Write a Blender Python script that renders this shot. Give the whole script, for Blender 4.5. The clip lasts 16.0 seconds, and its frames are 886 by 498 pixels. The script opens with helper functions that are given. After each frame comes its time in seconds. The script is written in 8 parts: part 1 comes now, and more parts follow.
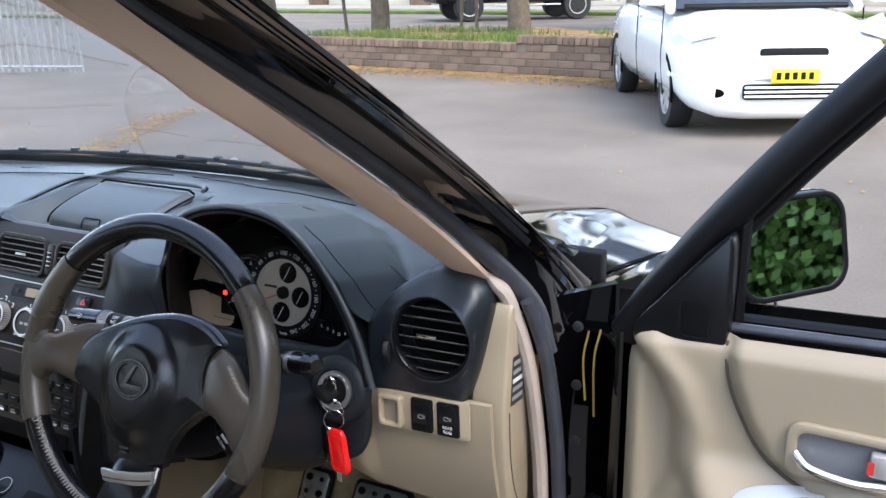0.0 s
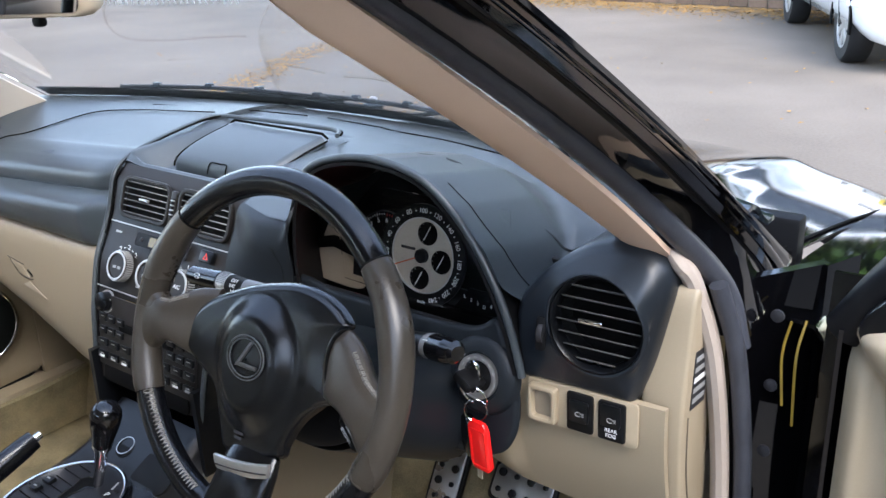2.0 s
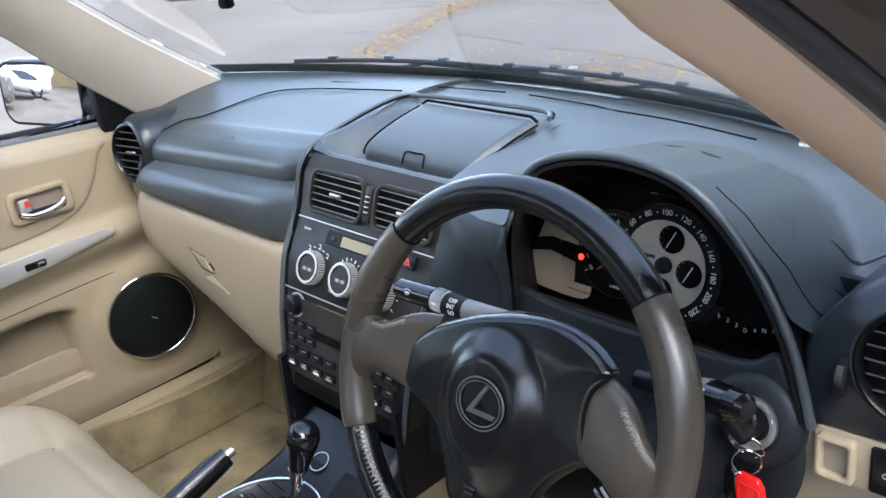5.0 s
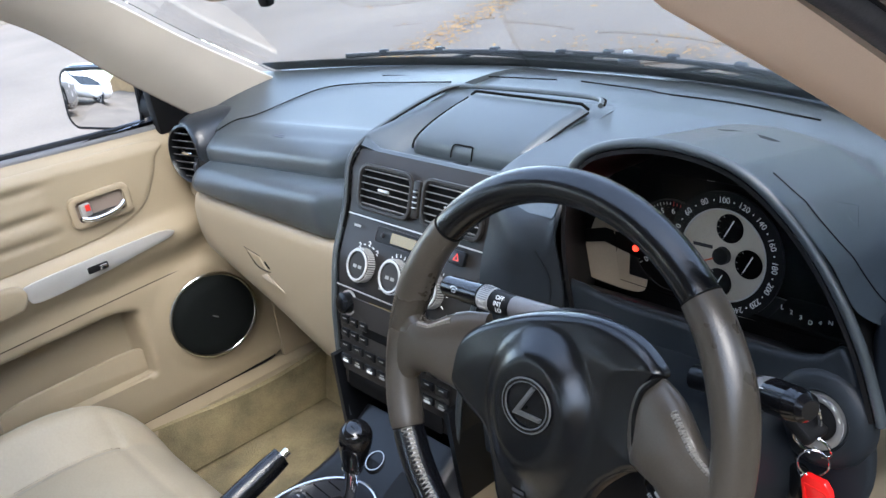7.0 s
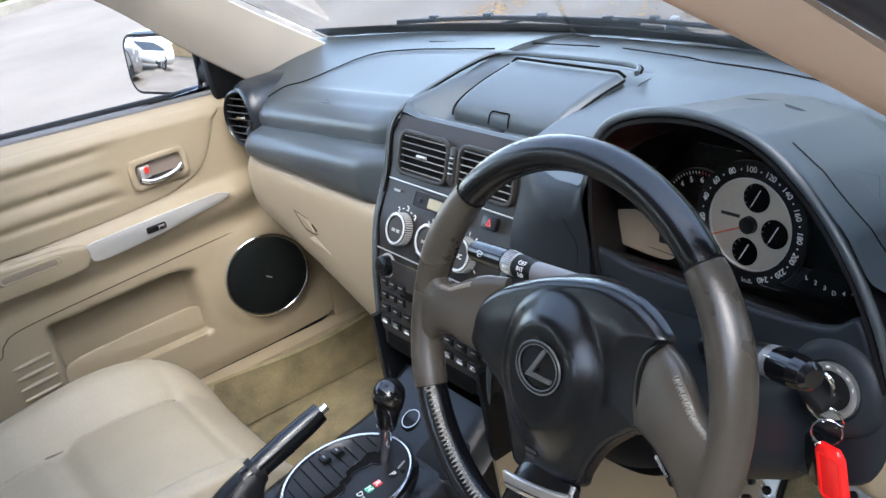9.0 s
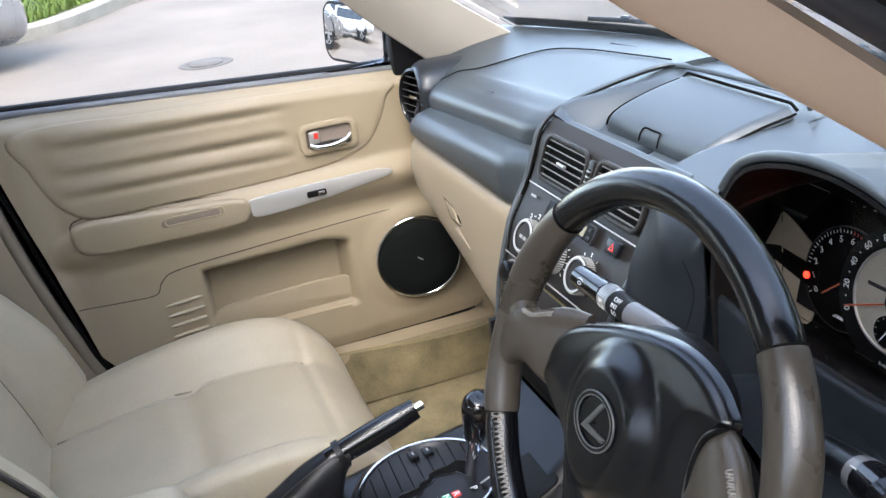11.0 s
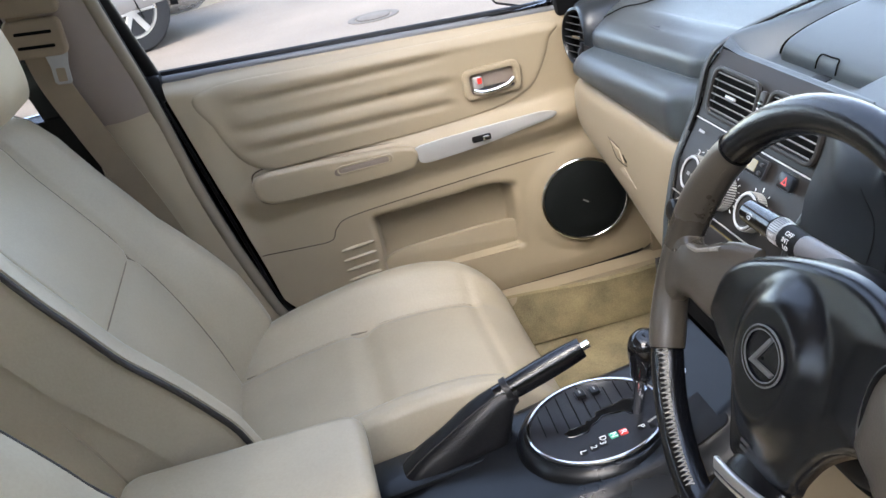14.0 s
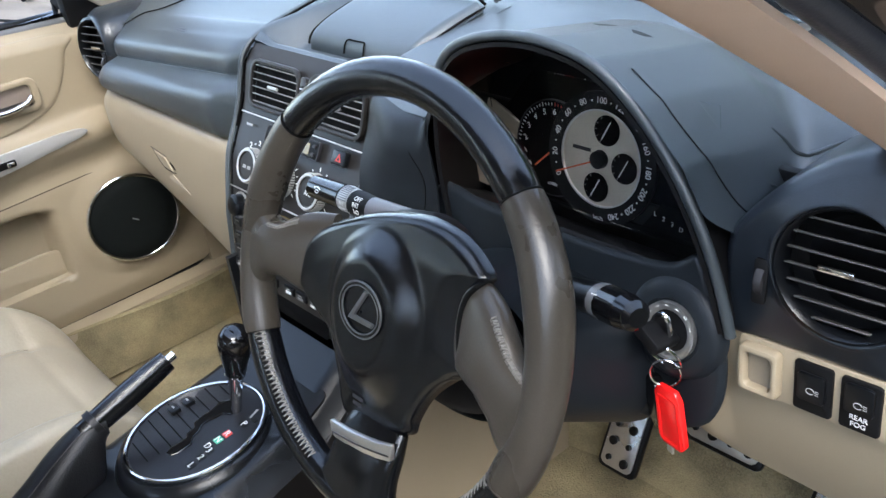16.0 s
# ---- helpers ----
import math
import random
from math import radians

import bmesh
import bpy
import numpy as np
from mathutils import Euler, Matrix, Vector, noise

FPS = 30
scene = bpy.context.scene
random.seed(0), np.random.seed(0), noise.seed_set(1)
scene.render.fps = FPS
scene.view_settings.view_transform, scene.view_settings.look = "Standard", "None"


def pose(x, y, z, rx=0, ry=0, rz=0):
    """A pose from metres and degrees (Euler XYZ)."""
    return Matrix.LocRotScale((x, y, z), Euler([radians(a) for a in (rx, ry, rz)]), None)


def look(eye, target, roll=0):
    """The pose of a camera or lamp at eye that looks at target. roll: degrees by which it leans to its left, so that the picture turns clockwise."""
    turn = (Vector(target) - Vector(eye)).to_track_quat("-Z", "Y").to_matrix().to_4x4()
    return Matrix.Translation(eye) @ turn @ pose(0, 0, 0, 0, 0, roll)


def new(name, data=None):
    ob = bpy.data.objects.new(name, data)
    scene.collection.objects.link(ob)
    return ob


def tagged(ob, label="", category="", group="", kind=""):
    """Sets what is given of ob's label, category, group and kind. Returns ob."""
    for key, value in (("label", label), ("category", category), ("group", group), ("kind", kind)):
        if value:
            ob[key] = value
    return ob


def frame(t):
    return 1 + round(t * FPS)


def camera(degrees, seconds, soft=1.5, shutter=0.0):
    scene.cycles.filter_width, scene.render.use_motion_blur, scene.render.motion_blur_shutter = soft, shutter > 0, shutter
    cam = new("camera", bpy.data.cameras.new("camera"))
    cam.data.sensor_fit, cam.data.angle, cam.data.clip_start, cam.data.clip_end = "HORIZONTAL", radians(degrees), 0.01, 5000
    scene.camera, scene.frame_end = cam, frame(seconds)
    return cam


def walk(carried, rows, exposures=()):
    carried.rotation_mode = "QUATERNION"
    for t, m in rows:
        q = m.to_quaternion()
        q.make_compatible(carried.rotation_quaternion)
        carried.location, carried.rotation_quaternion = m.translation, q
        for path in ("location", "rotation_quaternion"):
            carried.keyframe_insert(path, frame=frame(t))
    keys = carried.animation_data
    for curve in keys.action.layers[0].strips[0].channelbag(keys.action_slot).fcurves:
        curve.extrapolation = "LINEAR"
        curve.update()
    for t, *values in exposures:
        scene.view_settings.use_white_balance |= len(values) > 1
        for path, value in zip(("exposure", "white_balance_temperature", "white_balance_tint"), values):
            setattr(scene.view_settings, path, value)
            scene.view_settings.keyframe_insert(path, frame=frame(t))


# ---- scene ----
cam = camera(51.7, 16.0)
PATH = [
    (0, (1.129, -0.653, 1.308), (0.224, 1.034, 0.728), -0.9),
    (0.5, (1.117, -0.604, 1.289), (0.137, 0.988, 0.578), -3.3),
    (1, (1.082, -0.565, 1.272), (0.044, 1.011, 0.608), -1.7),
    (1.5, (1.05, -0.525, 1.276), (-0.048, 1.006, 0.605), -1.4),
    (2, (1.019, -0.506, 1.285), (-0.124, 0.975, 0.577), -2.1),
    (2.5, (0.983, -0.503, 1.287), (-0.192, 0.953, 0.582), -2.3),
    (3, (0.945, -0.51, 1.294), (-0.252, 0.93, 0.592), -2.2),
    (3.5, (0.911, -0.512, 1.298), (-0.31, 0.903, 0.585), -2.2),
    (4, (0.877, -0.499, 1.292), (-0.384, 0.87, 0.559), -2.7),
    (4.5, (0.836, -0.467, 1.291), (-0.471, 0.837, 0.521), -4.4),
    (7, (0.832, -0.407, 1.284), (-0.616, 0.725, 0.495), -9.2),
    (7.5, (0.837, -0.406, 1.282), (-0.627, 0.695, 0.48), -10.1),
    (8, (0.843, -0.411, 1.283), (-0.634, 0.666, 0.469), -10.7),
    (10.5, (0.918, -0.29, 1.29), (-0.764, 0.421, 0.473), -7.7),
    (11, (0.878, -0.264, 1.273), (-0.861, 0.317, 0.472), -6.7),
    (11.5, (0.832, -0.276, 1.271), (-0.928, 0.187, 0.443), -6.4),
    (12, (0.809, -0.298, 1.26), (-0.972, 0.034, 0.412), -6.6),
    (12.5, (0.805, -0.294, 1.255), (-1.004, -0.12, 0.42), -7.9),
    (13, (0.824, -0.28, 1.254), (-1.002, -0.189, 0.443), -9.2),
    (13.5, (0.856, -0.274, 1.266), (-0.958, -0.152, 0.432), -10.7),
    (14, (0.894, -0.264, 1.27), (-0.906, -0.059, 0.423), -12.6),
    (14.5, (0.933, -0.262, 1.282), (-0.843, 0.106, 0.437), -13.7),
    (15, (0.956, -0.299, 1.31), (-0.755, 0.34, 0.497), -12.8),
    (15.5, (0.944, -0.338, 1.304), (-0.635, 0.602, 0.515), -10.1),
    (16, (0.885, -0.302, 1.243), (-0.501, 0.771, 0.279), -8.4),
]
EXPOSURES = [(0.0, 1.78, 6500, 10), (0.6, 1.98, 6480, 10), (1.5, 2.02, 6450, 10), (3.5, 2.14, 6380, 8), (7.0, 2.26, 6360, 8), (11.0, 2.40, 6650, 9), (12.5, 2.38, 6800, 10), (14.5, 2.38, 6750, 10), (15.5, 2.28, 6480, 8), (16.0, 2.28, 6380, 7)]
walk(cam, [(t, look(eye, target, roll)) for t, eye, target, roll in PATH], EXPOSURES)

# ---- world and sun ----
SUN_EL, SUN_AZ = radians(50), radians(118)
world = bpy.data.worlds.new("sky")
scene.world = world
world.use_nodes = True
wn, wl = world.node_tree.nodes, world.node_tree.links
sky = wn.new("ShaderNodeTexSky")
sky.sky_type, sky.sun_disc = "NISHITA", False
sky.sun_elevation, sky.sun_rotation = SUN_EL, SUN_AZ
sky.air_density, sky.dust_density = 1.0, 1.0
wn["Background"].inputs["Strength"].default_value = 0.27
# thin cloud: the sky's blue is washed out
veil = wn.new("ShaderNodeHueSaturation")
veil.inputs["Saturation"].default_value = 0.82
wl.new(sky.outputs[0], veil.inputs["Color"])
wl.new(veil.outputs[0], wn["Background"].inputs["Color"])
sun = new("sun", bpy.data.lights.new("sun", "SUN"))
sun.data.energy, sun.data.angle, sun.data.color = 0.80, radians(34), (1.0, 0.97, 0.94)
sun_dir = Vector((math.sin(SUN_AZ) * math.cos(SUN_EL), math.cos(SUN_AZ) * math.cos(SUN_EL), math.sin(SUN_EL)))
sun.matrix_basis = look(sun_dir * 30, (0, 0, 0))


# ---- materials ----
def mat(name, col, rough=0.5, metal=0.0, vary=0.12, scale=8.0, grain=400.0, bump=0.05, bump_scale=None, col2=None, coat=0.0, spec=0.5, rvary=0.1, isle=0.0, obj=0.0):
    """A procedural surface: two scales of noise in colour, roughness and relief."""
    m = bpy.data.materials.new(name)
    m.use_nodes = True
    n, l = m.node_tree.nodes, m.node_tree.links
    p = n["Principled BSDF"]
    tc = n.new("ShaderNodeTexCoord")
    big, fine = n.new("ShaderNodeTexNoise"), n.new("ShaderNodeTexNoise")
    big.inputs["Scale"].default_value, big.inputs["Detail"].default_value = scale, 5
    fine.inputs["Scale"].default_value, fine.inputs["Detail"].default_value = grain, 3
    l.new(tc.outputs["Object"], big.inputs["Vector"])
    l.new(tc.outputs["Object"], fine.inputs["Vector"])
    add = n.new("ShaderNodeMath")
    add.operation = "MULTIPLY_ADD"
    l.new(fine.outputs["Fac"], add.inputs[0])
    add.inputs[1].default_value = 0.4
    l.new(big.outputs["Fac"], add.inputs[2])
    ramp = n.new("ShaderNodeValToRGB")
    ramp.color_ramp.elements[0].position, ramp.color_ramp.elements[1].position = 0.45, 0.95
    a = tuple(c * (1 - vary) for c in col)
    b = tuple(min(1, c * (1 + vary)) for c in (col2 or col))
    ramp.color_ramp.elements[0].color, ramp.color_ramp.elements[1].color = (*a, 1), (*b, 1)
    l.new(add.outputs[0], ramp.inputs["Fac"])
    out = ramp.outputs["Color"]
    if isle or obj:
        hsv = n.new("ShaderNodeHueSaturation")
        mr = n.new("ShaderNodeMapRange")
        src = n.new("ShaderNodeNewGeometry").outputs["Random Per Island"] if isle else n.new("ShaderNodeObjectInfo").outputs["Random"]
        w = isle or obj
        mr.inputs["To Min"].default_value, mr.inputs["To Max"].default_value = 1 - w, 1 + w
        l.new(src, mr.inputs["Value"])
        l.new(mr.outputs[0], hsv.inputs["Value"])
        l.new(out, hsv.inputs["Color"])
        out = hsv.outputs["Color"]
    l.new(out, p.inputs["Base Color"])
    rr = n.new("ShaderNodeMapRange")
    rr.inputs["To Min"].default_value, rr.inputs["To Max"].default_value = max(0.02, rough - rvary), min(1, rough + rvary)
    l.new(big.outputs["Fac"], rr.inputs["Value"])
    l.new(rr.outputs[0], p.inputs["Roughness"])
    p.inputs["Metallic"].default_value = metal
    p.inputs["Specular IOR Level"].default_value = spec
    p.inputs["Coat Weight"].default_value = coat
    p.inputs["Coat Roughness"].default_value = 0.05
    if bump:
        b1 = n.new("ShaderNodeBump")
        b1.inputs["Strength"].default_value = bump
        b1.inputs["Distance"].default_value = bump_scale or 0.002
        l.new(fine.outputs["Fac"], b1.inputs["Height"])
        l.new(b1.outputs[0], p.inputs["Normal"])
    return m


def glass_mat(name, tint=(1, 1, 1), rough=0.0):
    m = bpy.data.materials.new(name)
    m.use_nodes = True
    p = m.node_tree.nodes["Principled BSDF"]
    p.inputs["Base Color"].default_value = (*tint, 1)
    p.inputs["Transmission Weight"].default_value = 1.0
    p.inputs["Roughness"].default_value = rough
    p.inputs["IOR"].default_value = 1.45
    return m


def glow_mat(name, col, strength):
    m = bpy.data.materials.new(name)
    m.use_nodes = True
    p = m.node_tree.nodes["Principled BSDF"]
    p.inputs["Base Color"].default_value = (*col, 1)
    p.inputs["Emission Color"].default_value = (*col, 1)
    p.inputs["Emission Strength"].default_value = strength
    return m


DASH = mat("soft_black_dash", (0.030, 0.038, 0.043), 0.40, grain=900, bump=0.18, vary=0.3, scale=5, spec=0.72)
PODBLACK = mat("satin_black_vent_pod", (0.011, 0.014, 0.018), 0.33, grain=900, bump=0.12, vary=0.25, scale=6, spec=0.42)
PILLARRUB = mat("blue_grey_pillar_rubber", (0.038, 0.040, 0.048), 0.34, grain=500, bump=0.1, vary=0.25, scale=30, spec=0.5)
COVERGREY = mat("worn_manhole_concrete", (0.085, 0.072, 0.058), 0.85, grain=50, bump=0.4, vary=0.3, scale=6)
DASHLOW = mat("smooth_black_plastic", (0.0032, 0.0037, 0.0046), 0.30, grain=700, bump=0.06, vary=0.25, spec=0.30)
PADBLACK = mat("satin_black_airbag_pad", (0.0024, 0.0027, 0.0034), 0.21, grain=800, bump=0.08, vary=0.25, scale=14, spec=0.50, rvary=0.06)
STACK = mat("graphite_panel", (0.017, 0.0155, 0.0145), 0.40, grain=600, bump=0.03, vary=0.1, spec=0.25)
BLACK = mat("matt_black", (0.0035, 0.0035, 0.004), 0.55, grain=500, bump=0.04, spec=0.2)
SHIFTPLATE = mat("ribbed_black_selector_plate", (0.009, 0.0095, 0.012), 0.42, grain=500, bump=0.08, vary=0.25, scale=20, spec=0.28)
VOID = mat("dark_cavity", (0.002, 0.002, 0.002), 0.8, bump=0, spec=0.1)
GLOSSBLACK = mat("gloss_black_plastic", (0.004, 0.004, 0.0045), 0.12, grain=60, bump=0.0, rvary=0.05)
PAINT = mat("black_car_paint", (0.002, 0.002, 0.0025), 0.06, bump=0, coat=0.75, spec=0.2, rvary=0.03, scale=3)
BEIGE = mat("beige_vinyl", (0.282, 0.227, 0.152), 0.48, grain=700, bump=0.10, vary=0.08, scale=4)
LEATHER = mat("beige_leather", (0.338, 0.284, 0.200), 0.46, grain=260, bump=0.18, vary=0.10, scale=6, bump_scale=0.0015, spec=0.38)
# one pillar cloth in two tones: sky-lit passenger side, then shaded driver side
LITPILLAR = mat("pale_lit_pillar_cloth", (0.47, 0.42, 0.35), 0.7, grain=1500, bump=0.15, vary=0.06)
SHADEPILLAR = mat("tan_shaded_pillar_cloth", (0.64, 0.45, 0.32), 0.7, grain=1500, bump=0.15, vary=0.08)
# centre pillar cloth; also the painted shade of the passenger door's recesses
TAUPEANDSHADE = mat("taupe_pillar_cloth_and_recess_shade", (0.185, 0.145, 0.115), 0.7, grain=1500, bump=0.15, vary=0.08)
BELTWEB = mat("tan_belt_webbing", (0.200, 0.150, 0.095), 0.75, grain=1200, bump=0.3, vary=0.12, scale=20)
SEALTAN = mat("tan_door_seal", (0.190, 0.155, 0.108), 0.65, grain=900, bump=0.15, vary=0.12)
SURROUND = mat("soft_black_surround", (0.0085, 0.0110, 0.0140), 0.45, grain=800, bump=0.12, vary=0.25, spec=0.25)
SLAT = mat("satin_grey_slat", (0.15, 0.147, 0.142), 0.33, grain=400, bump=0.03, vary=0.1)
RSLAT = mat("satin_dark_slat", (0.065, 0.063, 0.060), 0.35, grain=400, bump=0.03, vary=0.1)
CLEARPLASTIC = mat("frosted_clear_plastic", (0.30, 0.29, 0.27), 0.2, bump=0.0, vary=0.05)
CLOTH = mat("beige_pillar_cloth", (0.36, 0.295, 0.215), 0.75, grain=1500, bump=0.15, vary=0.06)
CARPET = mat("tan_carpet", (0.23, 0.185, 0.10), 0.95, grain=420, bump=0.6, bump_scale=0.005, vary=0.55, scale=11)
CARPETDK = mat("brown_floor_mat", (0.12, 0.085, 0.05), 0.95, grain=300, bump=0.9, bump_scale=0.006, vary=0.35, scale=9)
WLEATHER = mat("black_wheel_leather", (0.0022, 0.0024, 0.0030), 0.17, grain=500, bump=0.12, vary=0.35, spec=0.5, rvary=0.06)
GLEATHER = mat("worn_grey_leather", (0.037, 0.031, 0.024), 0.30, grain=600, bump=0.09, vary=0.25, spec=0.42)
THREAD = mat("grey_thread", (0.12, 0.112, 0.098), 0.7, bump=0)
CHROME = mat("chrome", (0.75, 0.75, 0.76), 0.12, metal=1.0, bump=0, vary=0.03, rvary=0.05)
SILVER = mat("silver_plastic", (0.50, 0.49, 0.47), 0.32, metal=0.6, bump=0.02, vary=0.05)
STALKGREY = mat("grey_stalk_plastic", (0.13, 0.13, 0.135), 0.35, bump=0.03, vary=0.1)
STEEL = mat("brushed_steel", (0.55, 0.54, 0.52), 0.3, metal=0.9, bump=0.03, vary=0.08)
RUBBER = mat("black_rubber", (0.003, 0.003, 0.0035), 0.45, bump=0.08, grain=300, spec=0.22)
LEATHSEAM = mat("sewn_leather_seam", (0.150, 0.115, 0.075), 0.7, bump=0.1)
WETBLACK = mat("wet_blue_black_plastic", (0.008, 0.011, 0.016), 0.14, grain=60, bump=0.25, bump_scale=0.003, vary=0.4, scale=25, spec=0.55)
SEAM = mat("sewn_seam_brown", (0.055, 0.040, 0.025), 0.8, bump=0.1)
PIPING = mat("dark_piping", (0.022, 0.017, 0.014), 0.5, bump=0.05)
SEALRUB = mat("grey_seal_rubber", (0.020, 0.019, 0.021), 0.55, spec=0.35, bump=0.1, grain=500, vary=0.2)
SEALCLOTH = mat("taupe_door_seal", (0.34, 0.28, 0.23), 0.7, bump=0.15, grain=900)
GLASS = glass_mat("clear_glass")
LENS = glass_mat("thin_clear_lens")
LENS.node_tree.nodes["Principled BSDF"].inputs["IOR"].default_value = 1.12
MIRROR = mat("mirror_glass", (0.85, 0.86, 0.86), 0.02, metal=1.0, bump=0, vary=0.0, rvary=0.0)
WHITEPRINT = mat("white_print", (0.70, 0.70, 0.68), 0.5, bump=0)
GREYPRINT = mat("grey_print", (0.25, 0.25, 0.24), 0.5, bump=0)
ORANGE = mat("orange_needle", (0.5, 0.08, 0.015), 0.4, bump=0)
# tone of the cabin's beige as reflected in the cluster lens
LENSREFL = mat("taupe_lens_reflection", (0.30, 0.24, 0.175), 0.35, bump=0)
DIALFACE = mat("champagne_dial", (0.52, 0.47, 0.38), 0.35, metal=0.5, bump=0)
REDTAG = mat("red_plastic_tag", (0.80, 0.012, 0.012), 0.22, bump=0, vary=0.05)
DARKRED = mat("dark_red_plastic", (0.22, 0.012, 0.010), 0.35, bump=0)
REDPRINT = mat("red_print", (0.55, 0.03, 0.02), 0.4, bump=0)
GREENPRINT = mat("green_print", (0.05, 0.35, 0.22), 0.4, bump=0)
LCD = mat("amber_lcd", (0.16, 0.125, 0.055), 0.25, bump=0)
REDLAMP = glow_mat("red_warning_lamp", (0.8, 0.02, 0.01), 1.5)
EMBGREY = mat("dull_grey_emblem", (0.055, 0.055, 0.053), 0.35, bump=0.0, vary=0.1, spec=0.4)
BOOTLEATHER = mat("soft_black_boot_leather", (0.0038, 0.0038, 0.0045), 0.40, grain=500, bump=0.2, vary=0.3, spec=0.32)
SPKCLOTH = mat("speaker_cloth", (0.005, 0.0062, 0.0060), 0.8, bump=0.4, grain=900, spec=0.10)
YELLOW = mat("yellow_wire_tape", (0.24, 0.15, 0.015), 0.45, bump=0)
ASPHALT = mat("weathered_asphalt", (0.150, 0.124, 0.098), 0.85, grain=55, bump=0.5, bump_scale=0.01, vary=0.16, scale=0.7, col2=(0.182, 0.152, 0.122), spec=0.2)
CONCRETE = mat("kerb_concrete", (0.28, 0.25, 0.20), 0.85, grain=40, bump=0.4, vary=0.2, scale=3)
BRICK = mat("brown_brick", (0.15, 0.098, 0.066), 0.85, grain=60, bump=0.4, bump_scale=0.005, vary=0.25, scale=5, obj=0.3)
MORTAR = mat("mortar", (0.14, 0.115, 0.085), 0.95, grain=60, bump=0.4)
SOIL = mat("dry_leaf_litter", (0.30, 0.17, 0.05), 0.95, grain=18, bump=0.6, bump_scale=0.02, vary=0.5, scale=3)
GRASS = mat("grass", (0.085, 0.125, 0.02), 0.8, vary=0.4, scale=2, grain=30, bump=0.2, isle=0.35)
TURF = mat("dry_turf", (0.13, 0.12, 0.045), 0.95, grain=20, bump=0.5, bump_scale=0.02, vary=0.4, scale=1.5)
LEAF = mat("hedge_leaf", (0.05, 0.10, 0.015), 0.6, vary=0.4, scale=1.5, grain=20, bump=0.1, isle=0.5)
BARK = mat("bark", (0.10, 0.075, 0.05), 0.9, grain=25, bump=0.7, bump_scale=0.02, vary=0.35)
WHITEPAINT = mat("white_car_paint", (0.80, 0.80, 0.79), 0.18, bump=0, coat=0.8, vary=0.02)
SILVERPAINT = mat("silver_car_paint", (0.42, 0.42, 0.43), 0.25, metal=0.7, bump=0, coat=0.8, vary=0.04)
CARGLASS = mat("dark_car_glass", (0.02, 0.025, 0.028), 0.05, bump=0, spec=0.8, rvary=0.02)
TYRE = mat("tyre_rubber", (0.010, 0.010, 0.011), 0.7, grain=80, bump=0.2)
LAMPGLASS = mat("headlamp_lens", (0.55, 0.55, 0.54), 0.1, bump=0, coat=0.6)
AMBER = mat("amber_lens", (0.60, 0.22, 0.04), 0.15, bump=0)
PLATE = mat("yellow_plate", (0.75, 0.55, 0.03), 0.4, bump=0)
WALLPALE = mat("pale_render", (0.52, 0.46, 0.38), 0.9, grain=30, bump=0.2, vary=0.08, scale=1)
TANWALL = mat("tan_brick_wall", (0.36, 0.23, 0.12), 0.9, grain=12, bump=0.3, vary=0.2, scale=2)

# ---- mesh helpers ----
WORLDM = {}


def thing(name, at=(0, 0, 0), label="", category="", group="", kind=""):
    ob = new(name)
    ob.location = at
    ob.empty_display_size = 0.05
    WORLDM[ob] = Matrix.Translation(at)
    return tagged(ob, label, category, group, kind)


def link(name, me, parent=None, label="", m=None):
    ob = new(name, me)
    if parent is not None:
        ob.parent = parent
        ob.matrix_parent_inverse = WORLDM[parent].inverted()
    if m is not None:
        ob.matrix_basis = m
    WORLDM[ob] = m if m is not None else Matrix.Identity(4)
    if label:
        ob["label"] = label
    return ob


def mesh_of(name, bm, material, sharp=38, fix=True):
    if fix:
        bmesh.ops.recalc_face_normals(bm, faces=bm.faces)
    me = bpy.data.meshes.new(name)
    bm.to_mesh(me)
    bm.free()
    me.materials.append(material)
    me.polygons.foreach_set("use_smooth", [True] * len(me.polygons))
    me.set_sharp_from_angle(angle=radians(sharp))
    return me


def part(name, bm, material, parent=None, label="", sharp=38, m=None, fix=True):
    return link(name, mesh_of(name, bm, material, sharp, fix), parent, label, m)


def axes(o, x, y):
    """Local frame: origin, direction of local x, rough direction of local y."""
    x = Vector(x).normalized()
    z = x.cross(Vector(y)).normalized()
    y = z.cross(x)
    m = Matrix((x, y, z)).transposed().to_4x4()
    m.translation = o
    return m


def cr(pts, n, closed=False):
    """n points on a Catmull-Rom curve through pts."""
    P = [Vector(p) for p in pts]
    k = len(P)
    out = []
    seg = k if closed else k - 1
    for i in range(n):
        s = i / (n if closed else n - 1) * seg
        j = min(int(s), seg - 1)
        u = s - j
        if closed:
            a, b, c, d = P[(j - 1) % k], P[j], P[(j + 1) % k], P[(j + 2) % k]
        else:
            b, c = P[j], P[j + 1]
            a = P[j - 1] if j > 0 else b * 2 - c
            d = P[j + 2] if j + 2 < k else c * 2 - b
        out.append(0.5 * ((2 * b) + (c - a) * u + (2 * a - 5 * b + 4 * c - d) * u * u + (3 * b - a - 3 * c + d) * u ** 3))
    return out


def interp(x, xs, ys):
    return float(np.interp(x, xs, ys))


def sstep(x):
    x = max(0.0, min(1.0, x))
    return x * x * (3 - 2 * x)


def smax(a, b, k):
    h = max(0.0, min(1.0, 0.5 + 0.5 * (a - b) / k))
    return b + (a - b) * h + k * h * (1 - h)


